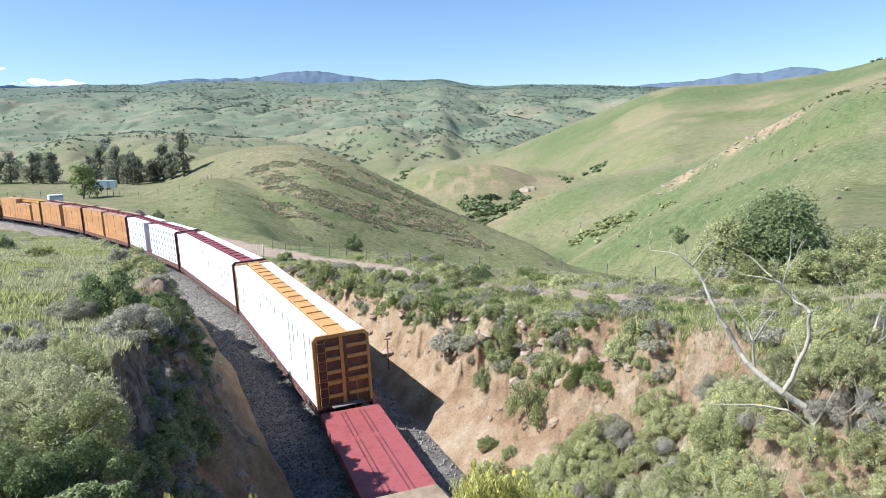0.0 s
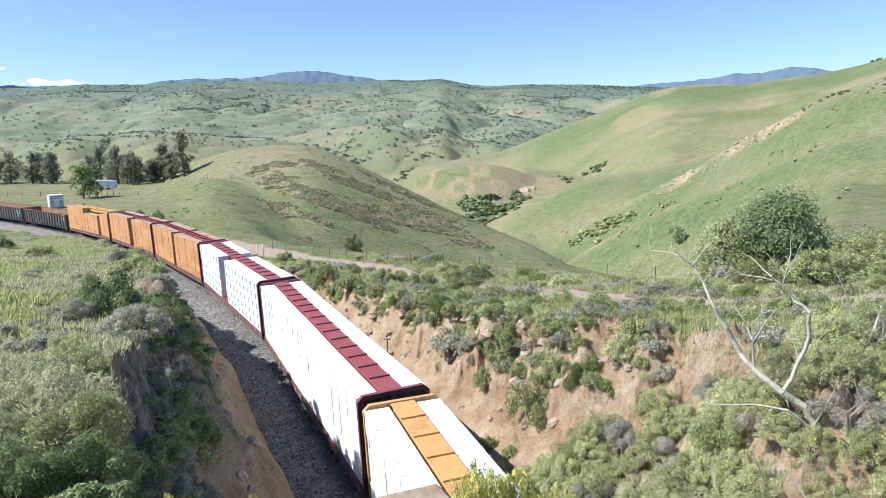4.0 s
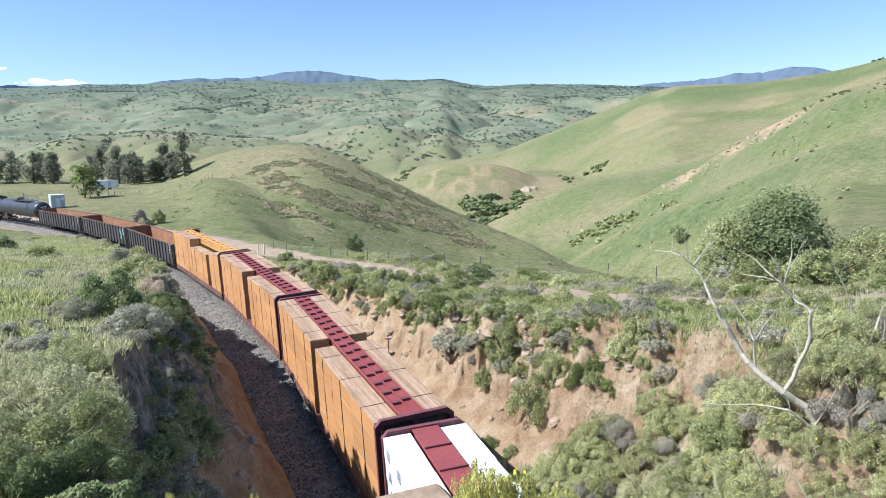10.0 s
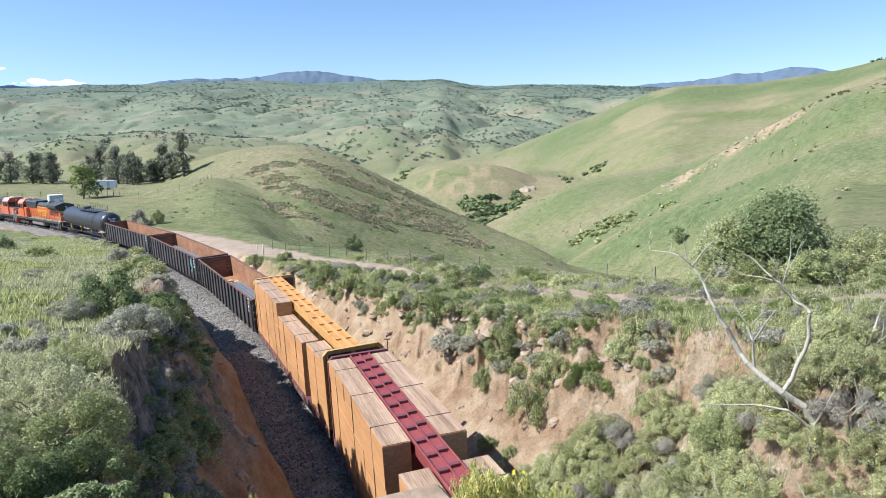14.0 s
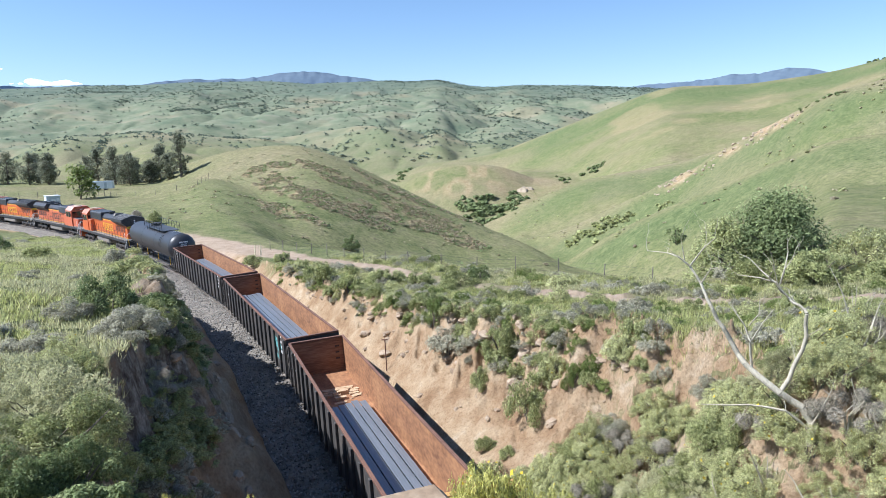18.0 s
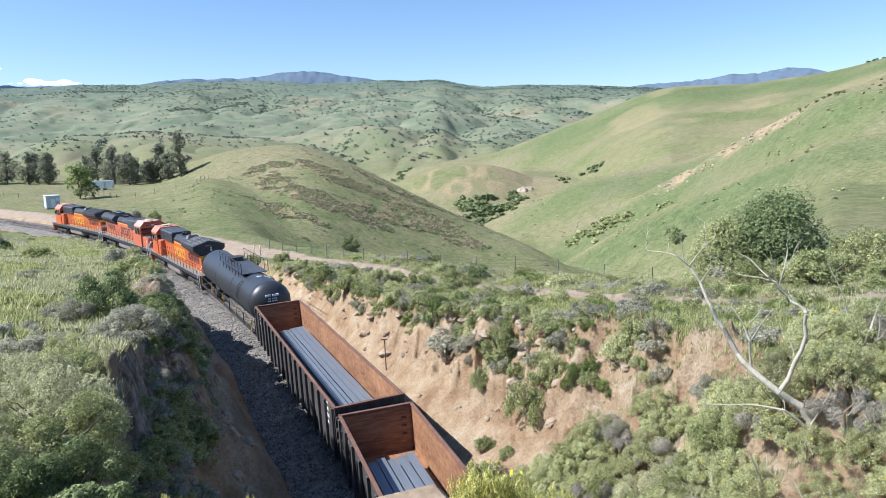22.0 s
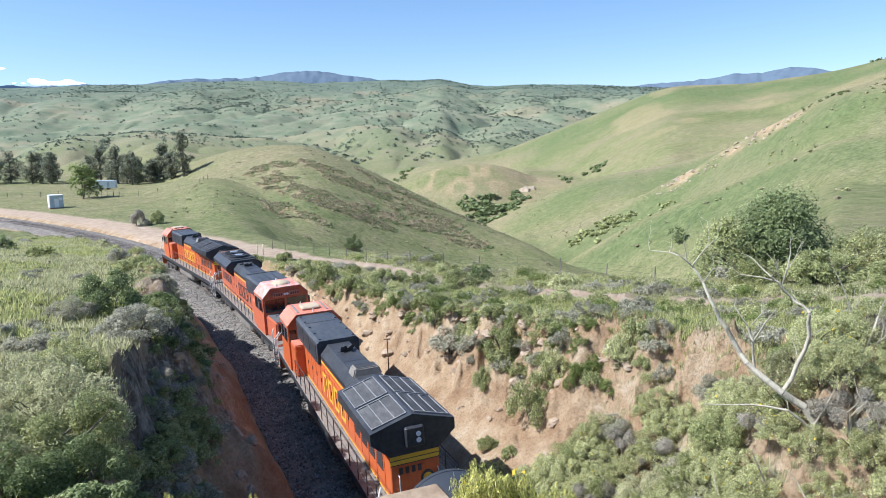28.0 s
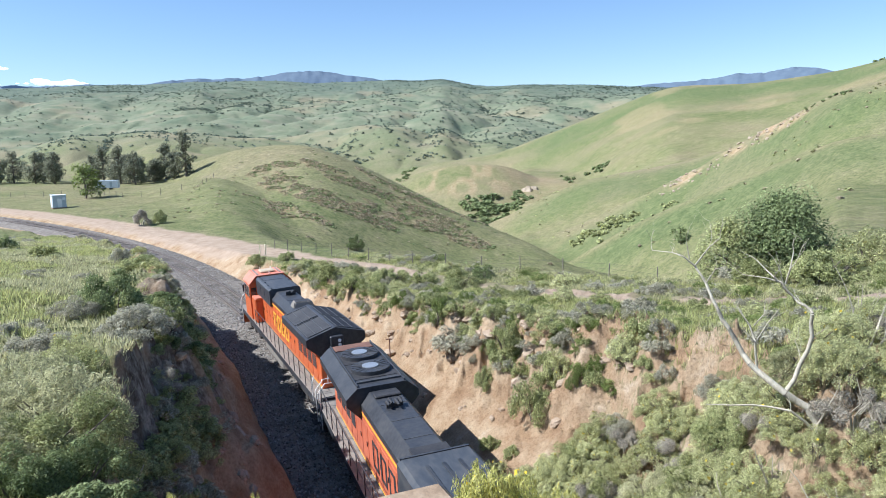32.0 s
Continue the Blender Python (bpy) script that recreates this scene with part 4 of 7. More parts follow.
def wrapped_pile(name, side, y0, y1, z1, packs, tiers, label, rng, marks=True):
    """White plastic-wrapped lumber packs on one side of the beam, with printed marks."""
    pile = empty(name, label, "lumber stack", "wrapped lumber stacks")
    xa, xb = (-1.38, -0.47) if side < 0 else (0.47, 1.38)
    z0 = 1.10
    s = -1 if side < 0 else 1
    for i in range(packs):
        a, b = y0 + (y1 - y0) * i / packs, y0 + (y1 - y0) * (i + 1) / packs
        for k in range(tiers):
            za, zb = z0 + (z1 - z0) * k / tiers, z0 + (z1 - z0) * (k + 1) / tiers
            jit = rng.uniform(-0.02, 0.02)
            pk = part("wrapped_pack", boxes((xa + jit, xb + jit, a + 0.006, b - 0.006, za + 0.008, zb), bevel=0.025), M["white"], pile)
            if marks:
                face = (xa if side < 0 else xb) + jit
                n = max(2, round((b - a) / 1.25))
                bm = bmesh.new()
                for j in range(n):
                    y = a + (b - a) * (j + 0.5) / n
                    z = (za + zb) / 2
                    for q in range(3):
                        w = rng.uniform(0.16, 0.24)
                        box(bm, min(face, face + s * 0.006), max(face, face + s * 0.006), y - w, y + w, z - 0.16 + 0.12 * q, z - 0.16 + 0.12 * q + rng.uniform(0.07, 0.10))
                part("printed_mark", bm, M["print_ink"], pk)
        if not marks:
            f = xa if side < 0 else xb
            for j in range(max(1, round((b - a) / 1.25))):
                y = a + 0.3 + 1.25 * j + rng.uniform(-0.15, 0.15)
                bm = bmesh.new()
                box(bm, min(f, f + s * 0.028), max(f, f + s * 0.028), y - 0.010, y + 0.010, z1 - rng.choice((0.3, 0.6, 1.2, 2.6)), z1)
                box(bm, *((f - 0.01, f + 0.2) if side < 0 else (f - 0.2, f + 0.01)), y - 0.014, y + 0.014, z1, z1 + 0.014)
                part("strap", bm, M["seam"], pile)
    return pile


TRAIN = []     # things and their place on the train: (thing, distance of its middle at the start, half of its wheelbase)
LOADS = []     # loads ride with their car


def place(ob, y0, y1, base=None):
    (LOADS if base else TRAIN).append((ob, (y0 + y1) / 2, (y1 - y0) / 2 - 2.2))


def add_centerbeam(y0, y1, paint, label, piles, style="plate", end_paint=None, top=4.72):
    car = centerbeam("centerbeam_flatcar", y1 - y0, paint, label, top, style, end_paint)
    place(car, y0, y1)
    for p in piles:
        place(p, y0, y1, base=car)


def flatcar(length):
    car = empty("flatcar", "empty oxide red steel flatcar with a bare plate deck", "freight car")
    h = length / 2
    underframe(car, length, M["red_deck"], deck=1.15)
    for x in (-0.55, 0.35):
        for dx in (0, 0.2):
            for a, b in ((-h + 1, -1.5), (-1.2, h - 3.6), (h - 3.2, h - 0.4)):
                part("deck_rail", boxes((x + dx, x + dx + 0.035, a, b, 1.15, 1.185)), M["red_dark"], car)
    for i in range(12):
        y = -h + 1.2 + i * (length - 2.4) / 11
        for x in (-1.44, 1.38):
            part("stake_pocket", boxes((x, x + 0.06, y - 0.08, y + 0.08, 0.95, 1.16)), M["red_dark"], car)
    part("brake_wheel_stand", pipe([(1.2, h - 0.1, 1.15), (1.2, h - 0.1, 1.75), (1.36, h - 0.1, 1.8), (1.4, h - 0.1, 1.15)], 0.02), M["red"], car)
    return car


def gondola(length, load, rng):
    """An open gondola: ribbed dark sides outside, rusted inside."""
    car = empty("gondola_car", "black ribbed gondola car with rusted inside walls", "freight car", "gondolas")
    h, half, top, deck = length / 2, 1.50, 3.06, 1.15
    underframe(car, length, M["gondola"], deck=deck, half=1.45)
    for s in (-1, 1):
        x0, x1 = sorted((s * half, s * (half - 0.03)))
        part("side_wall", boxes((x0, x1, -h, h, deck - 0.1, top)), M["gondola"], car)
        x0, x1 = sorted((s * (half - 0.034), s * (half - 0.045)))
        part("side_lining", boxes((x0, x1, -h + 0.05, h - 0.05, deck, top - 0.02)), M["rust"], car, "rust brown inner wall")
        x0, x1 = sorted((s * (half + 0.05), s * (half - 0.08)))
        part("top_rail", boxes((x0, x1, -h, h, top, top + 0.10), bevel=0.012), M["rust_dark"], car)
        n = 17
        for i in range(n):
            y = -h + 0.25 + i * (length - 0.5) / (n - 1)
            x0, x1 = sorted((s * half, s * (half + 0.12)))
            part("side_rib", boxes((x0, x1, y - 0.08, y + 0.08, deck - 0.35, top), bevel=0.015), M["gondola"], car)
        x0, x1 = sorted((s * (half + 0.001), s * (half + 0.006)))
        for y in (-h + 1.4, h - 1.4):
            bm = bmesh.new()
            for k in range(4):
                w = rng.uniform(0.18, 0.32)
                box(bm, x0, x1, y - w, y + w, 2.0 + k * 0.3, 2.12 + k * 0.3 + rng.uniform(0, 0.06))
            part("lettering", bm, M["decal"], car, "worn white lettering")
    if load.get("tag"):
        bm = bmesh.new()
        for k in range(9):
            y, z, w = -h + 1.0 + rng.uniform(0, 1.6), 1.3 + rng.uniform(0, 1.5), rng.uniform(0.12, 0.3)
            box(bm, -half - 0.012, -half - 0.004, y - w, y + w, z, z + rng.uniform(0.15, 0.4))
        part("painted_tag", bm, M["teal"], car, "turquoise sprayed shape")
    for y, way in ((-h, 1), (h, -1)):
        a, b = sorted((y, y + way * 0.04))
        part("end_wall", boxes((-half, half, a, b, deck - 0.1, top)), M["gondola"], car)
        a, b = sorted((y + way * 0.045, y + way * 0.055))
        part("end_lining", boxes((-half + 0.06, half - 0.06, a, b, deck, top - 0.02)), M["rust_pale"], car, "rust brown inner end wall")
        a, b = sorted((y - way * 0.06, y + way * 0.09))
        part("end_rail", boxes((-half - 0.05, half + 0.05, a, b, top, top + 0.10), bevel=0.012), M["rust_dark"], car)
        for z in (1.6, 2.1, 2.6):
            a, b = sorted((y, y - way * 0.10))
            part("end_rib", boxes((-half, half, a, b, z, z + 0.16), bevel=0.02), M["gondola"], car)
        for z in (1.85, 2.2, 2.55):
            a, b = sorted((y + way * 0.058, y + way * 0.065))
            part("tie_down", boxes((half - 0.50, half - 0.28, a, b, z, z + 0.09)), M["steel_dark"], car)
        ladder(car, -half - 0.04, y + way * 0.15, 1.0, top, 6, M["gondola"], 0.4, along="y") if way > 0 else ladder(car, -half - 0.04, y - 0.55, 1.0, top, 6, M["gondola"], 0.4, along="y")
    part("floor_plate", boxes((-half + 0.05, half - 0.05, -h + 0.06, h - 0.06, deck, deck + 0.02)), M["rust"], car)
    things = []
    if load:
        stack = empty("steel_beams", "bundle of long grey steel beams lying in a gondola", "steel beams", "steel beam loads")
        for i, (x, w) in enumerate(load["beams"]):
            a, b = load["span"]
            for k in range(load["layers"]):
                z = deck + 0.12 + 0.34 * k
                bm = boxes((x - w / 2, x + w / 2, a + rng.uniform(-0.2, 0.2), b + rng.uniform(-0.2, 0.2), z + 0.28, z + 0.31), (x - 0.02, x + 0.02, a, b, z + 0.02, z + 0.28), (x - w / 2, x + w / 2, a, b, z, z + 0.02))
                part("beam", bm, M["beam_steel"], stack)
        for y in (load["span"][0] + 1, 0, load["span"][1] - 1):
            part("dunnage", boxes((-1.2, 1.2, y - 0.06, y + 0.06, deck + 0.02, deck + 0.12)), M["wood_grey"], stack)
        things.append(stack)
        if load.get("debris"):
            bm = bmesh.new()
            for i in range(60):
                a, r = rng.uniform(0, 6.28), rng.random() ** 0.7
                x, y, s_ = r * 0.9 * math.cos(a) + 0.3, load["debris"] + r * 1.3 * math.sin(a), rng.uniform(0.08, 0.3)
                box(bm, x - s_, x + s_, y - s_ * 0.4, y + s_ * 0.4, deck + 0.02, deck + 0.06 + 0.25 * (1 - r) * rng.random(), bevel=0.01)
            heap = part("dirt_heap", bm, M["sawdust"])
            things.append(tagged(heap, "heap of pale splintered wood debris in a gondola", "debris"))
    return car, things


def lathe(profile, seg=40, arc=None):
    """A profile of (y, radius) turned about the y axis."""
    bm = bmesh.new()
    rings = []
    for y, r in profile:
        rings.append([bm.verts.new((r * math.sin(2 * math.pi * i / seg), y, r * math.cos(2 * math.pi * i / seg))) for i in range(seg)])
    for a, b in zip(rings[:-1], rings[1:]):
        for i in range(seg):
            j = (i + 1) % seg
            bm.faces.new((a[i], b[i], b[j], a[j]))
    bm.faces.new(rings[0])
    bm.faces.new(rings[-1][::-1])
    return bm


def tank_car(length):
    car = empty("tank_car", "matte black tank car with a top platform and white lettering", "tank car")
    h, r, zc = length / 2, 1.50, 2.78
    b = h - 0.75
    prof = [(-b - 0.0, 0.05), (-b + 0.05, 0.5), (-b + 0.18, 0.9), (-b + 0.38, 1.22), (-b + 0.62, 1.42), (-b + 0.85, 1.5)]
    prof = prof + [(-b + 0.95, 1.5), (-2, 1.5), (2, 1.5), (b - 0.95, 1.5)] + [(-y, q) for y, q in prof[::-1]]
    bm = lathe(prof, 48)
    for v in bm.verts:
        v.co.z += zc
    smooth(part("tank_shell", bm, M["tank"], car, "matte black cylindrical tank"), 50)
    for y in (-b + 0.9, -2.9, 2.9, b - 0.9):
        bm = lathe([(y - 0.03, 1.5), (y - 0.03, 1.512), (y + 0.03, 1.512), (y + 0.03, 1.5)], 48)
        for v in bm.verts:
            v.co.z += zc
        smooth(part("weld_band", bm, M["tank"], car))
    for y in (-h + 0.5, h - 0.5):
        a, c = sorted((y, y + (1.9 if y < 0 else -1.9)))
        part("end_platform", boxes((-1.45, 1.45, y - 0.3, y + 0.3, 1.0, 1.06)), M["steel_dark"], car)
        part("stub_sill", boxes((-0.35, 0.35, a, c, 0.62, 1.3)), M["steel_grime"], car)
        part("end_handrail", pipe([(-1.45, y, 1.06), (-1.45, y, 2.0), (1.45, y, 2.0), (1.45, y, 1.06)], 0.022), M["steel_dark"], car)
    for s in (-1, 1):
        part("running_board", boxes((s * 1.52 - 0.1, s * 1.52 + 0.1, -h + 0.6, h - 0.6, 1.05, 1.10)), M["steel_dark"], car)
        part("side_rail", pipe([(s * 1.58, -h + 0.6, 1.9), (s * 1.58, h - 0.6, 1.9)], 0.02), M["steel_dark"], car)
        for i in range(9):
            y = -h + 1.0 + i * (length - 2) / 8
            part("rail_stanchion", boxes((s * 1.58 - 0.03, s * 1.58 + 0.03, y - 0.03, y + 0.03, 1.1, 1.95)), M["yellow_mark"] if i % 2 == 0 and s < 0 else M["steel_dark"], car)
    # top platform, dome and rails
    top = zc + r
    part("platform", boxes((-0.95, 0.95, -5.3, 2.4, top + 0.02, top + 0.06)), M["housing"], car, "grey grating platform along the tank's top")
    bm = bmesh.new()
    tube(bm, (0.1, 1.3, top - 0.05), (0.1, 1.3, top + 0.34), 0.55, 24)
    smooth(part("dome", bm, M["tank"], car))
    bm = bmesh.new()
    tube(bm, (0.1, 1.3, top + 0.34), (0.1, 1.3, top + 0.40), 0.6, 24)
    smooth(part("dome_lid", bm, M["steel_dark"], car))
    for s in (-1, 1):
        pts = [(s * 1.0, -5.3, top + 0.06), (s * 1.0, -5.3, top + 0.85), (s * 1.0, 2.4, top + 0.85), (s * 1.0, 2.4, top + 0.06)]
        part("platform_rail", pipe(pts, 0.025), M["steel_dark"], car)
        for y in (-4.2, -3.1, -2.0, -0.9, 0.2, 1.3):
            part("platform_post", pipe([(s * 1.0, y, top - 0.3), (s * 1.0, y, top + 0.85)], 0.02), M["steel_dark"], car)
        part("platform_midrail", pipe([(s * 1.0, -5.3, top + 0.45), (s * 1.0, 2.4, top + 0.45)], 0.018), M["steel_dark"], car)
        for k in range(2):
            pts = [(s * (r + 0.07) * math.sin(a), -5.4 - 0.45 * k, zc + (r + 0.07) * math.cos(a)) for a in [0.7 + 0.12 * i for i in range(9)]]
            part("ladder_rail", rod(pts, 0.02), M["steel_dark"], car)
    for y in (-b + 0.25, ):
        bm = bmesh.new()
        for k, (w, z) in enumerate(((0.95, 0.55), (0.62, 0.36), (0.70, 0.20))):
            rr = math.hypot(0, z)
            yy = -b + 0.02 + 0.16 * z * z
            n = 10 if k == 0 else 12
            for i in range(n):
                x = -w / 2 + w * (i + 0.5) / n
                if i in (4,):
                    continue
                box(bm, x - w / n * 0.38, x + w / n * 0.38, yy - 0.02 - 0.0, yy + 0.1, zc + z, zc + z + (0.15 if k == 0 else 0.09))
        part("end_lettering", bm, M["decal"], car, "white reporting marks as bars")
    bm = bmesh.new()
    for i in range(9):
        a = 0.36 - 0.72 * i / 8
        if i == 5:
            continue
        x, z = (r + 0.004) * math.sin(a + 0.25), zc + (r + 0.004) * math.cos(a + 0.25)
        v = box(bm, -0.045, 0.045, -0.16, 0.16, -0.004, 0.004)
        m = pose(x, -6.6, z, 0, math.degrees(a + 0.25), 0)
        for q in v:
            q.co = m @ q.co
    part("top_lettering", bm, M["decal"], car, "white number as bars")
    for y in (-h + 2.3, h - 2.3):
        bogie(car, y)
    coupler(car, -h, -1)
    coupler(car, h, 1)
    return car


def hood_letters(car, body, x, y0, z0, z1, colour, way):
    """The owner's large name as plain blocks."""
    bm = bmesh.new()
    w, gap = 0.85, 0.28
    for i in range(4):
        y = y0 + i * (w + gap)
        a, b = sorted((x, x + way * 0.008))
        box(bm, a, b, y, y + 0.16, z0, z1)
        box(bm, a, b, y + w - 0.2, y + w, z0 + 0.06, z1 - 0.06)
        box(bm, a, b, y, y + w, z1 - 0.13, z1)
        if i != 3:
            box(bm, a, b, y, y + w, z0, z0 + 0.13)
    part("name_block", bm, colour, body, "large yellow name blocks")


def six_wheel_truck(car, y):
    for x in (-1.05, 1.05):
        part("truck_frame", boxes((x - 0.1, x + 0.1, y - 2.25, y + 2.25, 0.45, 0.80), bevel=0.04), M["steel_grime"], car)
        for dy in (-1.85, 0, 1.85):
            part("axle_box", boxes((x - 0.15, x + 0.15, y + dy - 0.25, y + dy + 0.25, 0.32, 0.78), bevel=0.03), M["steel_grime"], car)
    for dy in (-1.85, 0, 1.85):
        bm = bmesh.new()
        tube(bm, (-0.8, y + dy, 0.53), (0.8, y + dy, 0.53), 0.1, 8)
        for x in (-0.753, 0.753):
            tube(bm, (x - 0.07, y + dy, 0.53), (x + 0.07, y + dy, 0.53), 0.53, 22)
        part("wheelset", bm, M["rail"], car)


def locomotive(length, kind, faded=False, wing_len=4.6, housing=5.4, sooty=False):
    """A six-axle diesel, long hood towards -y and cab towards +y."""
    wide = kind == "fans"
    car = empty("locomotive", "orange and black six-axle diesel locomotive with yellow stripes" if not faded else "orange six-axle diesel locomotive with faded cab roof", "locomotive", "locomotives")
    h = length / 2
    O, K, Y, G = M["orange_worn" if faded else "orange"], M["loco_black"], M["yellow_mark"], M["loco_grey"]
    part("frame", boxes((-1.52, 1.52, -h, h, 1.25, 1.62), bevel=0.02), K, car)
    part("walkway", boxes((-1.53, 1.53, -h + 0.02, h - 0.02, 1.62, 1.645)), M["walkway"], car, "dusty grey walkway")
    part("fuel_tank", boxes((-1.35, 1.35, -2.9, 2.9, 0.42, 1.25), bevel=0.18), M["walkway"], car)
    for y in (-h + 3.6, h - 3.6):
        six_wheel_truck(car, y)
    for y, w in ((-h, -1), (h, 1)):
        a, b = sorted((y, y + w * 0.12))
        part("pilot", boxes((-1.45, 1.45, a, b, 0.25, 1.62), bevel=0.02), K if w < 0 else O, car)
        coupler(car, y, w)
        bm = bmesh.new()
        for x in (-0.75, -0.5, 0.5, 0.75):
            pts = [(x, y + w * 0.1, 1.0), (x, y + w * 0.3, 0.75), (x * 0.9, y + w * 0.42, 0.7)]
            for p, q in zip(pts[:-1], pts[1:]):
                tube(bm, p, q, 0.03, 6)
        part("air_hose", bm, M["steel_dark"], car)
    cab0, cab1, nose1 = h - 5.0, h - 2.6, h - 0.85
    hood0 = -h + 1.15
    rad1 = hood0 + wing_len
    blow0 = cab0 - housing
    hw, hz, side_top = 0.88, 4.42, 3.80
    # long hood with its doors, stripes and name
    body = part("long_hood", boxes((-hw, hw, hood0, cab0, 1.645, side_top), bevel=0.03), O, car, "orange hood side")
    for s in (-1, 1):
        a, b = sorted((s * (hw + 0.004), s * (hw + 0.012)))
        part("stripe", boxes((a, b, hood0 + 0.02, cab0 - 0.02, side_top - 0.17, side_top - 0.09)), Y, body, "yellow stripe under the roof line")
        part("stripe", boxes((a, b, hood0 + 0.02, cab0 - 0.02, 1.72, 1.77)), Y, body)
        n = int((cab0 - hood0 - 1.2) / 1.02)
        for i in range(n):
            y = hood0 + 0.7 + i * 1.02
            a2, b2 = sorted((s * hw, s * (hw + 0.02)))
            door = part("hood_door", boxes((a2, b2, y, y + 0.94, 1.95, side_top - 0.34), bevel=0.008), O, body)
            a2, b2 = sorted((s * (hw + 0.02), s * (hw + 0.05)))
            if i < 4:
                bm = boxes(*[(a2, b2, y + 0.12, y + 0.82, 2.5 + 0.1 * k, 2.55 + 0.1 * k) for k in range(7)])
                part("louvre", bm, K, door, "dark louvres")
            else:
                part("latch", boxes((a2, b2, y + 0.80, y + 0.86, 2.6, 2.78)), K, door)
        hood_letters(car, body, s * (hw + 0.024), rad1 + 1.6, 2.20, 3.22, Y if not wide else K, s)
    # dark roof of the hood with chamfered edges
    bm = bmesh.new()
    prism(bm, [(-hw, side_top - 0.04), (hw, side_top - 0.04), (hw, side_top + 0.18), (hw - 0.36, hz), (-hw + 0.36, hz), (-hw, side_top + 0.18)], rad1 - 0.2, blow0 + 0.1)
    roof = part("hood_roof", bm, K, car, "black chamfered hood roof")
    span = blow0 - rad1
    for i in range(1, 4):
        y = rad1 + span * i / 4
        part("roof_seam", boxes((-hw + 0.36, hw - 0.36, y - 0.015, y + 0.015, hz, hz + 0.012)), G, roof)
    # raised housing between the engine and the cab
    bm = bmesh.new()
    top = hz + (0.20 if not wide else 0.14)
    bw = 1.02 if not wide else 1.2
    prism(bm, [(-bw, side_top - 0.3), (bw, side_top - 0.3), (bw, top - 0.12), (bw - 0.14, top), (-bw + 0.14, top), (-bw, top - 0.12)], blow0, cab0)
    house = part("blower_housing", bm, M["housing"], car, "dusty blue-black raised housing behind the cab")
    if not wide:
        part("housing_seam", boxes((-bw + 0.14, bw - 0.14, blow0 + housing * 0.66, blow0 + housing * 0.66 + 0.05, top, top + 0.014)), K, house)
        for s in (-1, 1):
            a, b = sorted((s * bw, s * (bw + 0.02)))
            for i in range(3):
                y = blow0 + 0.35 + i * (housing - 0.7) / 3
                part("intake_screen", boxes((a, b, y, y + (housing - 0.7) / 3 - 0.2, side_top - 0.1, top - 0.2), bevel=0.01), K, house)
            for i in range(5):
                part("lifting_lug", boxes((s * 0.8 - 0.05, s * 0.8 + 0.05, blow0 + 0.3 + i * (housing - 0.6) / 4 - 0.03, blow0 + 0.3 + i * (housing - 0.6) / 4 + 0.03, top, top + 0.05)), G, house)
    else:
        for x in (-0.5, 0.0, 0.5):
            part("roof_rib", boxes((x - 0.05, x + 0.05, blow0 + 0.8, cab0 - 0.3, top, top + 0.045), bevel=0.01), K, house)
        part("step_lip", boxes((-bw + 0.1, bw - 0.1, blow0 - 0.03, blow0 + 0.06, top - 0.02, top + 0.03)), K, house)
        part("inertial_hatch", boxes((-0.62, 0.62, blow0 - 0.75, blow0 - 0.25, hz, hz + 0.06), bevel=0.015), M["steel_dark"], roof, "dark recessed roof hatch")
    # exhaust stack and horns
    if not wide:
        ys = rad1 + 0.9
        bm = bmesh.new()
        lo = [bm.verts.new((x, y, hz - 0.02)) for x, y in ((-0.62, ys), (0.62, ys), (0.62, ys + 0.85), (-0.62, ys + 0.85))]
        hi = [bm.verts.new((x, y, hz + 0.30)) for x, y in ((-0.50, ys + 0.08), (0.50, ys + 0.08), (0.50, ys + 0.75), (-0.50, ys + 0.75))]
        bm.faces.new(hi)
        for i in range(4):
            j = (i + 1) % 4
            bm.faces.new((lo[i], lo[j], hi[j], hi[i]))
        bmesh.ops.bevel(bm, geom=list(bm.edges), offset=0.05, segments=2, affect="EDGES")
        stack = part("exhaust_stack", bm, M["walkway"], car, "sooty tan exhaust stack")
        part("stack_mouth", boxes((-0.42, 0.42, ys + 0.16, ys + 0.67, hz + 0.29, hz + 0.312), bevel=0.008), M["steel_dark"], stack)
        yh = blow0 - 1.5
    else:
        yh = rad1 + 1.9
        part("exhaust_stack", boxes((-0.5, 0.5, rad1 + 0.5, rad1 + 0.9, hz, hz + 0.10), bevel=0.03), M["steel_dark"], car)
    bm = bmesh.new()
    for dx, dy, w in ((-0.20, 0, 0.20), (-0.04, 0.12, 0.24), (0.16, -0.08, 0.2), (0.30, 0.1, 0.16)):
        tube(bm, (dx, yh + dy - w, hz + 0.20), (dx, yh + dy + w, hz + 0.20), 0.085, 10, 0.04)
    box(bm, -0.25, 0.35, yh - 0.05, yh + 0.05, hz + 0.02, hz + 0.14)
    tube(bm, (0.05, yh, hz - 0.02), (0.05, yh, hz + 0.10), 0.06, 8)
    part("horn", bm, M["steel_dark"], car, "black air horn cluster")
    # radiator section
    if not wide:
        bm = bmesh.new()
        prism(bm, [(-hw, 3.35), (hw, 3.35), (1.52, 3.92), (1.52, 4.30), (0.0, 4.74), (-1.52, 4.30), (-1.52, 3.92)], hood0 - 0.05, rad1)
        wing = part("radiator_wing", bm, K, car, "black flared radiator wing with slatted top")
        bm = bmesh.new()
        prism(bm, [(-hw + 0.02, 4.0), (hw - 0.02, 4.0), (1.30, 4.28), (0.0, 4.66), (-1.30, 4.28)], rad1, rad1 + 0.04)
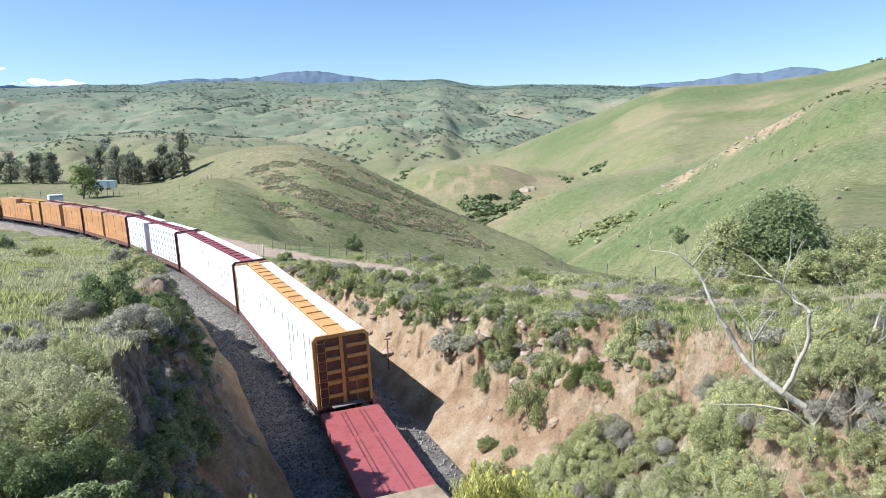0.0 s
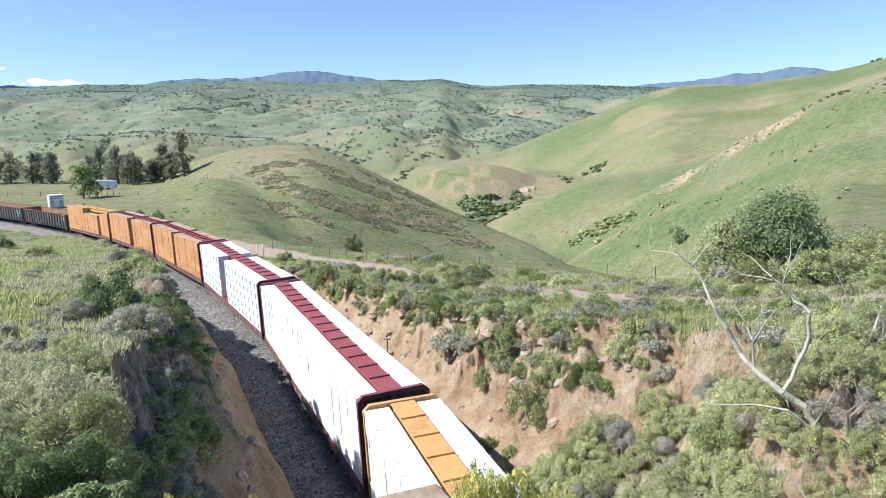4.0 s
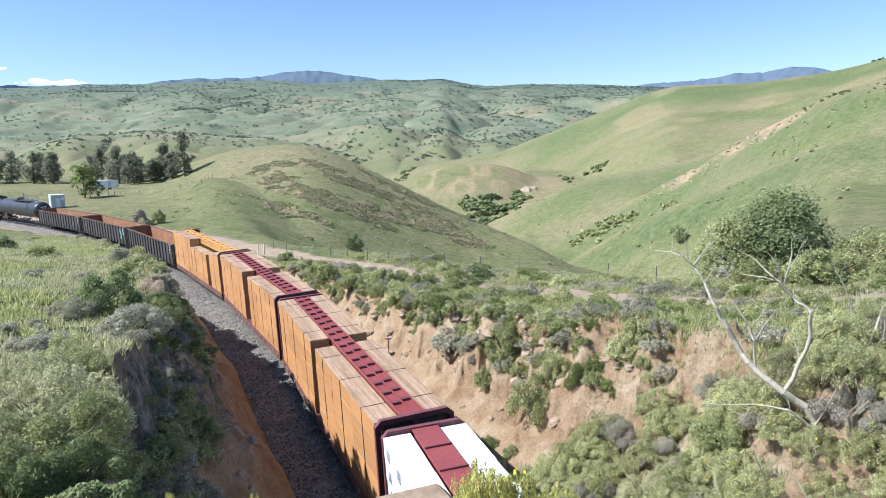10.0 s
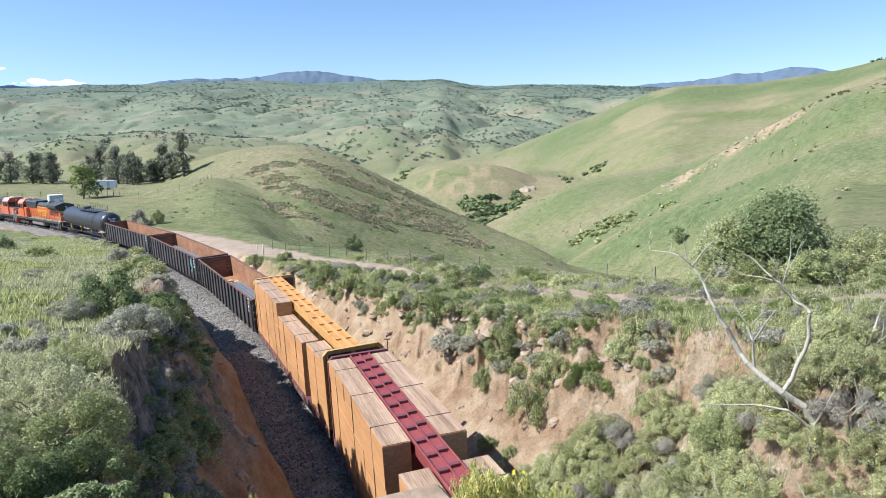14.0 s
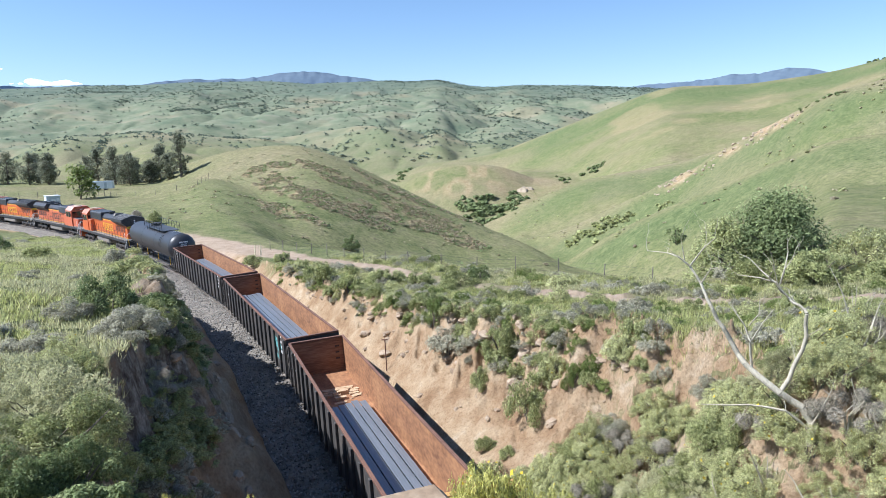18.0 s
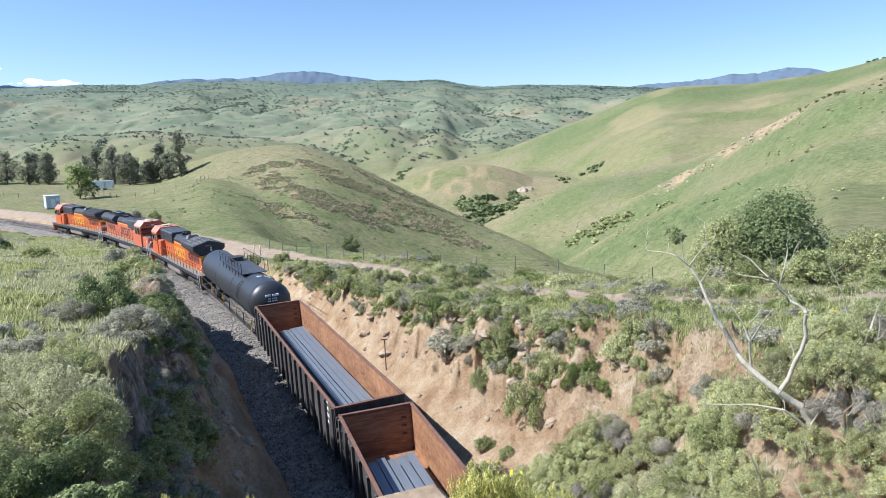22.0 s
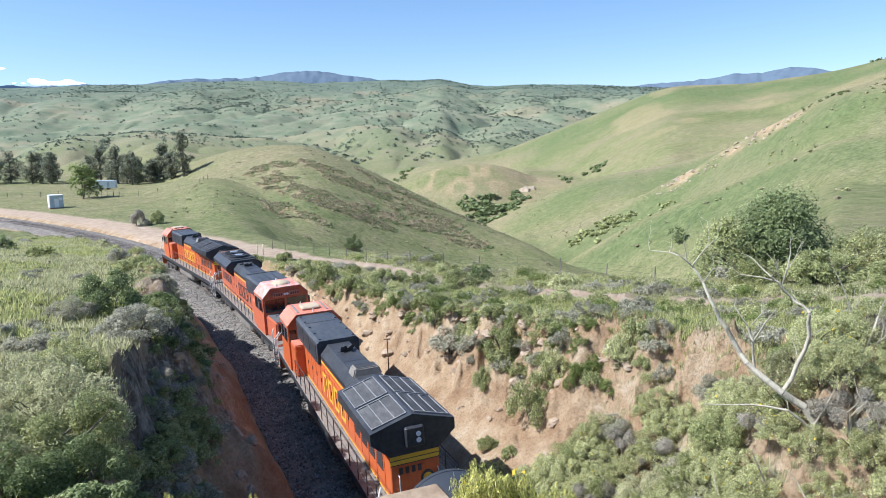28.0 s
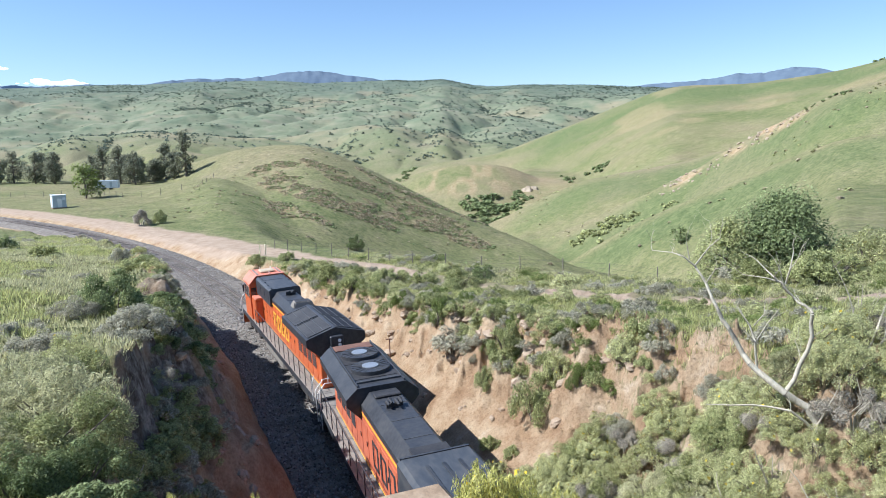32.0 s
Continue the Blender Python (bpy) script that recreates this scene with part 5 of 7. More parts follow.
        for v in bm.verts:
            if v.co.y > rad1 + 0.02:
                v.co = Vector((v.co.x * 0.55, rad1 + 0.75, min(v.co.z, 4.40)))
        part("wing_fairing", bm, K, wing)
        q_len = (wing_len - 0.75) / 2
        slope = 0.44 / 1.52
        for s in (-1, 1):
            for q in range(2):
                ya = hood0 + 0.2 + q * (q_len + 0.25)
                bm = bmesh.new()
                n = int(q_len / 0.09)
                for i in range(n):
                    y = ya + i * q_len / n
                    x0, x1 = 0.14, 1.38
                    z0, z1 = 4.74 - slope * x0 + 0.01, 4.74 - slope * x1 + 0.01
                    v = [bm.verts.new(p) for p in ((s * x0, y, z0), (s * x1, y, z1), (s * x1, y + 0.04, z1 + 0.022), (s * x0, y + 0.04, z0 + 0.022))]
                    bm.faces.new(v)
                    v2 = [bm.verts.new(p) for p in ((s * x0, y + 0.04, z0 - 0.02), (s * x1, y + 0.04, z1 - 0.02))]
                    bm.faces.new((v[3], v[2], v2[1], v2[0]))
                grid = part("slat_panel", bm, M["loco_black"] if sooty else M["slat"], wing, "sooty black radiator slats" if sooty else "grey radiator slats")
                bm = bmesh.new()
                for x in (0.14, 0.55, 0.97, 1.38):
                    z = 4.74 - slope * x + 0.035
                    tube(bm, (s * x, ya - 0.02, z), (s * x, ya + q_len + 0.02, z), 0.022, 4)
                for y in (ya - 0.02, ya + q_len + 0.02):
                    tube(bm, (s * 0.14, y, 4.74 - slope * 0.14 + 0.03), (s * 1.38, y, 4.74 - slope * 1.38 + 0.03), 0.028, 4)
                part("panel_frame", bm, M["loco_grey"] if sooty else M["frame_grey"], grid, "steel panel frame")
    else:
        bm = bmesh.new()
        prism(bm, [(-hw, 3.35), (hw, 3.35), (1.44, 3.95), (1.44, 4.22), (0.98, 4.62), (-0.98, 4.62), (-1.44, 4.22), (-1.44, 3.95)], hood0 + 0.05, rad1)
        wing = part("radiator_wing", bm, K, car, "black flared radiator wing with two round fans")
        for y in (hood0 + 2.0, hood0 + 4.0):
            part("fan_pan", boxes((-0.86, 0.86, y - 0.97, y + 0.97, 4.62, 4.645), bevel=0.008), M["steel_dark"], wing, "dark square fan recess")
            bm = bmesh.new()
            tube(bm, (0, y, 4.60), (0, y, 4.80), 0.80, 36)
            fan = part("fan_housing", bm, K, wing)
            bm = bmesh.new()
            tube(bm, (0, y, 4.80), (0, y, 4.84), 0.34, 22)
            part("fan_hub", bm, M["chrome"], fan, "pale metal fan hub")
            bm = bmesh.new()
            for i in range(18):
                box_v = box(bm, 0.34, 0.77, -0.014, 0.014, 4.802, 4.822)
                m = Matrix.Translation((0, y, 0)) @ Matrix.Rotation(i * 2 * math.pi / 18, 4, "Z")
                for v in box_v:
                    v.co = m @ v.co
            part("fan_guard", bm, G, fan)
        part("rear_hatch", boxes((-0.85, 0.85, hood0 + 0.15, hood0 + 0.95, 4.62, 4.67), bevel=0.01), M["rust_dark"], wing, "brown rusted roof hatch")
        for x in (-0.96, 0.90):
            part("wing_lip", boxes((x, x + 0.06, hood0 + 0.1, rad1 - 0.1, 4.62, 4.70), bevel=0.01), K, wing)
        part("front_lip", boxes((-0.96, 0.96, rad1 - 0.55, rad1 - 0.47, 4.62, 4.70), bevel=0.01), G, wing)
    # rear end of the hood
    end = hood0
    part("end_stripe", boxes((-hw - 0.01, hw + 0.01, end - 0.014, end + 0.002, 3.02, 3.34)), Y, body, "yellow band across the hood end")
    part("end_line", boxes((-hw - 0.012, hw + 0.012, end - 0.018, end + 0.002, 3.16, 3.19), (-hw - 0.012, hw + 0.012, end - 0.018, end + 0.002, 2.99, 3.02)), K, body)
    part("end_door", boxes((-0.32, 0.32, end - 0.03, end, 1.7, 2.86), bevel=0.01), O, body)
    part("number_bars", boxes(*[(-0.58 + 0.22 * i, -0.58 + 0.22 * i + 0.13, end - 0.04, end, 2.66, 2.88) for i in range(4)]), K, body, "dark number bars")
    bm = bmesh.new()
    tube(bm, (0.42, end - 0.045, 2.36), (0.42, end, 2.36), 0.25, 24)
    emblem = part("emblem", bm, K, body, "dark round emblem")
    bm = bmesh.new()
    tube(bm, (0.42, end - 0.052, 2.36), (0.42, end - 0.04, 2.36), 0.17, 20)
    part("emblem_field", bm, Y, emblem, "yellow field of the emblem")
    for x in (-0.62, 0.8):
        part("end_grab", pipe([(x, end - 0.02, 1.9), (x, end - 0.12, 1.95), (x, end - 0.12, 2.6), (x, end - 0.02, 2.65)], 0.018), M["handrail"], body, "white grab iron")
    hl = part("headlight_box", boxes((-0.34, 0.34, end - 0.22, end + 0.3, 3.62, 4.34), bevel=0.05), K, car)
    bm = bmesh.new()
    for z in (3.86, 4.08):
        tube(bm, (0.12, end - 0.25, z), (0.12, end - 0.21, z), 0.09, 14)
    part("headlight", bm, M["lamp"], hl, "clear twin headlight")
    # cab and nose
    cw, eave, ridge = 1.50, 4.12, 4.66
    bm = bmesh.new()
    prism(bm, [(-cw, 1.645), (cw, 1.645), (cw, eave), (cw - 0.52, ridge), (-cw + 0.52, ridge), (-cw, eave)], cab0, cab1)
    cab = part("cab", bm, O, car, "orange cab with angled roof")
    bm = bmesh.new()
    prism(bm, [(-cw - 0.02, eave - 0.02), (-cw + 0.52, ridge + 0.01), (cw - 0.52, ridge + 0.01), (cw + 0.02, eave - 0.02), (cw + 0.02, eave + 0.03), (cw - 0.51, ridge + 0.055), (-cw + 0.51, ridge + 0.055), (-cw - 0.02, eave + 0.03)][::-1], cab0 - 0.02, cab1 + 0.22)
    cap = part("cab_roof", bm, M["roof_faded"] if wide else M["orange_pale"], cab, "sun-faded orange cab roof")
    zr = ridge + 0.055
    if wide:
        bm = lathe([(-0.12, 0.02), (-0.11, 0.5), (0.0, 0.62), (0.05, 0.64)], 24)
        for v in bm.verts:
            v.co = Vector((v.co.x * 0.95, (cab0 + cab1) / 2 + 0.25 + v.co.z * 0.95, zr + 0.045 - v.co.y))
        smooth(part("air_conditioner", bm, M["cream"], cap, "rounded cream roof unit"), 50)
    else:
        part("air_conditioner", boxes((-0.52, 0.52, cab0 + 0.7, cab0 + 1.75, zr, zr + 0.16), bevel=0.06), M["cream"], cap, "cream roof unit")
        for x in (-0.86, 0.74):
            part("roof_strip", boxes((x, x + 0.12, cab0 + 0.3, cab1 - 0.1, zr, zr + 0.04), bevel=0.01), M["walkway"], cap, "pale roof strip")
    bm = bmesh.new()
    for x, y in ((-0.3, cab1 - 0.1), (0.45, cab1 - 0.25), (0.0, cab0 + 0.25)):
        tube(bm, (x, y, zr), (x, y, zr + 0.16), 0.035, 6)
    part("antenna", bm, M["handrail"], cap)
    for s in (-1, 1):
        a, b = sorted((s * cw, s * (cw + 0.012)))
        for ya in (cab0 + 0.25, cab0 + 1.25):
            win = part("side_window", boxes((a, b, ya, ya + 0.85, 3.15, 3.95), bevel=0.004), M["glass"], cab, "dark side window")
            c, d = sorted((s * (cw + 0.012), s * (cw + 0.03)))
            part("window_rim", boxes((c, d, ya - 0.03, ya, 3.12, 3.98), (c, d, ya + 0.85, ya + 0.88, 3.12, 3.98), (c, d, ya - 0.03, ya + 0.88, 3.95, 3.99)), M["chrome"], win)
        part("mirror", boxes((s * (cw + 0.12) - 0.05, s * (cw + 0.12) + 0.05, cab1 - 0.32, cab1 - 0.2, 3.3, 3.8), bevel=0.01), K, cab)
        a, b = (0.09, 1.34) if s > 0 else (-1.34, -0.09)
        part("windshield", boxes((a, b, cab1 + 0.004, cab1 + 0.03, 3.12, 3.92)), M["glass"], cab, "dark windshield")
        part("wiper", pipe([(s * 0.5, cab1 + 0.05, 3.95), (s * 0.8, cab1 + 0.05, 3.4)], 0.012, 4), K, cab)
        part("rear_window", boxes((s * 1.24 - 0.18, s * 1.24 + 0.18, cab0 - 0.015, cab0 - 0.002, 3.2, 3.9)), M["glass"], cab)
        bm = boxes((s * 1.12 - 0.3, s * 1.12 + 0.3, cab0 - 1.25, cab0 - 0.02, 1.645, 3.35), bevel=0.05)
        box_ = part("equipment_locker", bm, O, car, "orange locker behind the cab")
        part("locker_top", boxes((s * 1.12 - 0.28, s * 1.12 + 0.28, cab0 - 1.22, cab0 - 0.04, 3.352, 3.37)), M["orange_pale"], box_, "dusty faded locker top")
        part("locker_door", boxes((s * 1.12 - 0.22, s * 1.12 + 0.22, cab0 - 1.28, cab0 - 1.25, 1.9, 3.1), bevel=0.01), O, box_)
    nz = 2.98
    bm = bmesh.new()
    v = box(bm, -1.36, 1.36, cab1, nose1, 1.645, nz)
    for q in v:
        if q.co.y > cab1 + 0.1 and q.co.z > 2:
            q.co.z -= 0.20
            q.co.x *= 0.86
        elif q.co.y > cab1 + 0.1:
            q.co.x *= 0.9
    bmesh.ops.bevel(bm, geom=list(bm.edges), offset=0.07, segments=2, affect="EDGES")
    nose = part("nose", bm, O, car, "orange wide nose")
    bm = bmesh.new()
    v = box(bm, -1.26, 1.26, cab1 + 0.05, nose1 - 0.1, nz - 0.03, nz + 0.012)
    for q in v:
        if q.co.y > cab1 + 0.2:
            q.co.z -= 0.18
            q.co.x *= 0.88
    cover = part("nose_top", bm, M["nose_grey"] if faded else O, nose, "grey anti-glare nose top") if faded else nose
    for x in (-0.75, 0.7):
        part("nose_grab", pipe([(x - 0.15, cab1 + 0.75, nz - 0.06), (x - 0.15, cab1 + 0.75, nz + 0.06), (x + 0.15, cab1 + 0.75, nz + 0.06), (x + 0.15, cab1 + 0.75, nz - 0.06)], 0.018, 5), K, cover)
    blocks = [(-1.0 + 0.52 * i, -1.0 + 0.52 * i + 0.36, nose1 - 0.03, nose1 + 0.02, 2.2, 2.5) for i in range(4)]
    part("nose_name", boxes(*blocks, (-1.1, 1.1, nose1 - 0.03, nose1 + 0.02, 2.04, 2.11), bevel=0.01), K, nose, "dark name blocks on the nose")
    boards = part("number_board", boxes((-0.86, -0.20, cab1 + 0.1, cab1 + 0.26, 4.12, 4.38), (0.20, 0.86, cab1 + 0.1, cab1 + 0.26, 4.12, 4.38), bevel=0.01), M["orange_pale"], cab, "number boards with bars")
    part("board_bars", boxes(*[(x + 0.15 * i, x + 0.15 * i + 0.09, cab1 + 0.26, cab1 + 0.268, 4.17, 4.33) for x in (-0.82, 0.26) for i in range(4)]), K, boards, "dark number bars")
    bm = bmesh.new()
    for x in (-0.08, 0.09):
        tube(bm, (x, cab1 + 0.22, 4.24), (x, cab1 + 0.29, 4.24), 0.08, 12)
    part("headlight", bm, M["lamp"], cab, "clear twin headlight")
    # handrails and steps
    for s in (-1, 1):
        x = s * 1.49
        part("handrail", pipe([(x, -h + 0.9, 2.66), (x, cab0 - 1.4, 2.66)], 0.02), K, car)
        part("handrail", pipe([(x, -h + 0.9, 2.16), (x, cab0 - 1.4, 2.16)], 0.012, 5), K, car)
        n = 13
        for i in range(n):
            y = -h + 0.9 + i * (cab0 - 1.4 + h - 0.9) / (n - 1)
            part("stanchion", pipe([(x, y, 1.30), (x, y, 2.66)], 0.022, 5), K, car)
        for y, w in ((-h, 1), (h, -1)):
            for k in range(4):
                a, b = sorted((y + w * 0.05, y + w * 0.55))
                part("step", boxes((x - 0.22, x + 0.08, a, b, 0.35 + 0.33 * k, 0.38 + 0.33 * k)), M["steel_dark"], car)
            part("grab_rail", pipe([(x + s * 0.03, y + w * 0.62, 0.5), (x + s * 0.03, y + w * 0.62, 2.3), (x - s * 0.1, y + w * 0.7, 2.6)], 0.03), M["handrail"], car, "white grab rail")
            part("grab_rail", pipe([(x + s * 0.03, y - w * 0.0, 0.5), (x + s * 0.03, y, 2.1), (x - s * 0.35, y, 2.55)], 0.03), M["handrail"], car, "white grab rail")
            part("end_rail", pipe([(s * 0.35, y + w * 0.06, 1.65), (s * 0.35, y + w * 0.06, 2.55), (x - s * 0.3, y + w * 0.06, 2.55)], 0.02), M["handrail"], car, "white end handrail")
    return car


def build_train():
    rng = random.Random(11)
    place(flatcar(24.2), -7.3, 16.9)

    def local(y, y0, y1):
        return y - (y0 + y1) / 2

    # white wrapped load on a yellow car
    a, b = 17.7, 41.25
    piles = [wrapped_pile("wrapped_lumber", s, -(b - a) / 2 + 0.25, (b - a) / 2 - 0.25, 4.62, 5, 4, "plain white plastic-wrapped lumber stacked on a flatcar", rng, marks=False) for s in (-1, 1)]
    add_centerbeam(a, b, M["yellow"], "yellow centerbeam flatcar loaded with white wrapped lumber", piles, "plate")
    a, b = 42.2, 65.5
    piles = [wrapped_pile("wrapped_lumber", s, -(b - a) / 2 + 0.25, (b - a) / 2 - 0.25, 4.62, 5, 4, "plain white plastic-wrapped lumber stacked on a flatcar", rng, marks=False) for s in (-1, 1)]
    add_centerbeam(a, b, M["red"], "oxide red centerbeam flatcar loaded with white wrapped lumber", piles, "plate", M["red_dark"])
    a, b = 66.45, 88.6
    h = (b - a) / 2
    piles = [wrapped_pile("wrapped_lumber", s, y0, y1, 4.62, 3, 5, "white wrapped lumber with grey printed marks on a flatcar", rng) for s in (-1, 1) for y0, y1 in ((-h + 0.25, -0.05), (2.4, h - 0.25))]
    add_centerbeam(a, b, M["red"], "oxide red centerbeam flatcar with printed white lumber packs", piles, "plate", M["red_dark"])
    for a, b, g0, g1 in ((89.5, 109.95, -0.45, 0.6), (110.85, 130.4, -1.5, 0.25)):
        h = (b - a) / 2
        piles = [lumber_pile("lumber_stack", s, y0, y1, z, 3, 5, "bare orange-brown lumber packs strapped on a flatcar", rng) for s in (-1, 1) for y0, y1, z in ((-h + 0.25, g0, 4.56), (g1, h - 0.25, 4.64))]
        add_centerbeam(a, b, M["red"], "oxide red centerbeam flatcar loaded with bare lumber", piles, "open", M["red_dark"])
    a, b = 131.35, 150.45
    h = (b - a) / 2
    lab = "bare orange-brown lumber packs strapped on a flatcar"
    piles = [lumber_pile("lumber_stack", -1, -h + 0.25, -6.05, 4.2, 1, 4, lab, rng), lumber_pile("lumber_stack", -1, -4.85, 1.3, 3.9, 2, 4, lab, rng), lumber_pile("lumber_stack", -1, 1.4, h - 0.25, 4.66, 3, 5, lab, rng)]
    add_centerbeam(a, b, M["yellow"], "yellow centerbeam flatcar half loaded with bare lumber", piles, "open")
    wide = [(-0.55, 0.30), (-0.2, 0.30), (0.15, 0.30), (0.5, 0.3), (0.85, 0.3)]
    for (a, b), load in (((151.35, 172.2), dict(beams=wide, span=(-9.4, 4.2), layers=1, debris=6.6)), ((173.2, 194.05), dict(beams=[(-0.75, 0.33), (-0.38, 0.33), (0.0, 0.33), (0.38, 0.33), (0.75, 0.33)], span=(-9.0, 8.4), layers=2, tag=True)), ((195.05, 215.4), dict(beams=[(-0.42, 0.18), (-0.2, 0.18), (0.02, 0.18), (0.32, 0.30), (0.64, 0.30), (0.95, 0.30)], span=(-8.6, 7.6), layers=2))):
        car, things = gondola(b - a, load, rng)
        place(car, a, b)
        for t in things:
            place(t, a, b, base=car)
    place(tank_car(21.0), 216.1, 237.1)
    place(locomotive(22.1, "slats", wing_len=4.5, housing=5.4), 237.85, 259.95)
    back = locomotive(22.3, "fans", faded=True, wing_len=5.9, housing=4.0)
    # the middle engine runs the other way round
    TURNED.add(back.name)
    place(back, 260.45, 282.75)
    place(locomotive(22.6, "slats", wing_len=5.6, housing=4.8, sooty=True), 283.4, 306.0)


TURNED = set()
SPEED = 8.3
build_train()


def on_track(s, half, turned=False):
    """A car's pose with its trucks on the track."""
    x0, y0, _ = track_at(s - half)
    x1, y1, _ = track_at(s + half)
    th = math.degrees(math.atan2(-(x1 - x0), y1 - y0))
    m = pose((x0 + x1) / 2, (y0 + y1) / 2, 0, 0, -BANK, th)
    return m @ pose(0, 0, 0, 0, 0, 180) if turned else m


# ---- plants ----
def leaf_cloud(g, centres, radii, n, leaf, up=0.35, narrow=0.45):
    """n small leaves (quads) on the shells of several clumps: vertices and faces."""
    centres, radii = np.asarray(centres, float), np.asarray(radii, float)
    pick = g.choice(len(centres), n, p=radii ** 2 / (radii ** 2).sum())
    d = g.normal(size=(n, 3))
    d[:, 2] += up
    d /= np.linalg.norm(d, axis=1)[:, None]
    rr = radii[pick] * (1 - 0.45 * g.random(n) ** 2) * (0.9 + 0.25 * g.random(n))
    p = centres[pick] + d * rr[:, None] * np.array([1, 1, 0.85])
    p[:, 2] = np.maximum(p[:, 2], 0.02)
    nrm = d * 0.6 + 0.55 * g.normal(size=(n, 3)) + np.array([-0.45, -0.1, 0.75])
    nrm /= np.linalg.norm(nrm, axis=1)[:, None]
    a = np.cross(nrm, g.normal(size=(n, 3)))
    a /= np.linalg.norm(a, axis=1)[:, None]
    b = np.cross(nrm, a)
    s = leaf * (0.6 + 0.8 * g.random(n))[:, None]
    v = np.stack([p - a * s, p + b * s * narrow, p + a * s, p - b * s * narrow], 1).reshape(-1, 3)
    f = np.arange(n * 4).reshape(n, 4)
    return v, f


def dome_clumps(g, n, rx, rz, size):
    """Clump centres filling an uneven dome of radius rx and height rz."""
    c, r = [], []
    for i in range(n):
        a, q = g.random() * 2 * math.pi, math.sqrt(g.random())
        top = math.sqrt(max(0.05, 1 - q * q))
        s = size * g.uniform(0.6, 1.3)
        c.append((rx * q * 0.85 * math.cos(a), rx * q * 0.85 * math.sin(a), max(s * 0.5, (rz - s) * top * g.uniform(0.35, 1.05))))
        r.append(s)
    return c, r


def stems(g, n, rx, rz, r0=0.03):
    bm = bmesh.new()
    for i in range(n):
        a, q = g.random() * 6.283, g.uniform(0.3, 0.85)
        p = Vector((0.12 * math.cos(a), 0.12 * math.sin(a), -0.25))
        for k in range(3):
            t = (k + 1) / 3
            nxt = Vector((rx * q * t * math.cos(a + 0.3 * k), rx * q * t * math.sin(a + 0.3 * k), rz * 0.75 * t * g.uniform(0.8, 1.0)))
            tube(bm, p, nxt, r0 * (1 - 0.28 * k), 5, r0 * (1 - 0.28 * (k + 1)), caps=False)
            p = nxt
    return bm


BUSH = {}


def bush_meshes(kind, fine, variant):
    """Foliage and stem meshes of a bush one metre in radius and one high, shared by its repeats."""
    key = (kind, fine, variant)
    if key not in BUSH:
        g = np.random.default_rng(sum(map(ord, kind)) * 31 + variant * 7 + int(fine * 10))
        clumps = {"oak": 26, "scrub": 30, "olive": 105, "sage": 26, "fresh": 34, "twig": 12, "pale": 90, "broom": 60}[kind]
        c, r = dome_clumps(g, clumps, 1.0, 1.05, {"olive": 0.135, "fresh": 0.18, "pale": 0.15, "broom": 0.16}.get(kind, 0.22))
        n = {4: 17000, 3: 8500, 2: 2400}[fine]
        leaf = {4: 0.025, 3: 0.036, 2: 0.062}[fine]
        if kind in ("sage", "twig"):
            n, leaf = int(n * (1.1 if kind == "sage" else 0.8)), leaf * (1.15 if kind == "sage" else 2.2)
        v, f = leaf_cloud(g, c, r, n, leaf, narrow=0.07 if kind == "twig" else 0.25 if kind in ("sage", "fresh", "pale") else 0.32 if kind in ("olive", "broom") else 0.4)
        me = raw("foliage", v, f, L[kind])
        bm = stems(g, 7 if fine > 1 else 4, 0.9, 0.9, 0.035)
        sm = bpy.data.meshes.new("woody_base")
        bm.to_mesh(sm)
        bm.free()
        sm.materials.append(M["bark"] if kind != "twig" else M["dead_wood"])
        petals = None
        if kind == "olive" and fine > 2:
            v, f = leaf_cloud(g, c, np.array(r) * 1.06, 14, 0.045, up=1.2, narrow=0.8)
            petals = raw("bloom", v, f, L["yellow"])
        BUSH[key] = (me, sm, petals)
    return BUSH[key]


BUSH_LABEL = {"oak": "dark green leafy bush on the grassy slope", "scrub": "dull green scrub bush on the cutting's edge", "olive": "olive green bush with a few yellow flowers",
              "sage": "grey-green sagebrush among dry grass", "fresh": "bright green upright bush on the sandy bank", "twig": "bare grey twiggy shrub", "pale": "pale grey-green rounded sagebrush at the cutting's edge"}


def bush(x, y, r, h, kind, variant, turn, fine=2, sink=0.08, flat=1.0):
    z = float(ground(x, y)[0]) - sink
    me, sm, petals = bush_meshes(kind, fine, variant % 4)
    m = pose(x, y, z, 0, 0, turn) @ Matrix.Diagonal((r, r * flat, h, 1))
    ob = new("bush")
    tagged(ob, BUSH_LABEL[kind], "bush", "bushes by the cutting")
    ob.matrix_world = m
    alike("foliage", me, ob, Matrix.Identity(4))
    alike("woody_base", sm, ob, Matrix.Identity(4))
    if petals:
        tagged(alike("bloom", petals, ob, Matrix.Identity(4)), kind="stuff")
    return ob


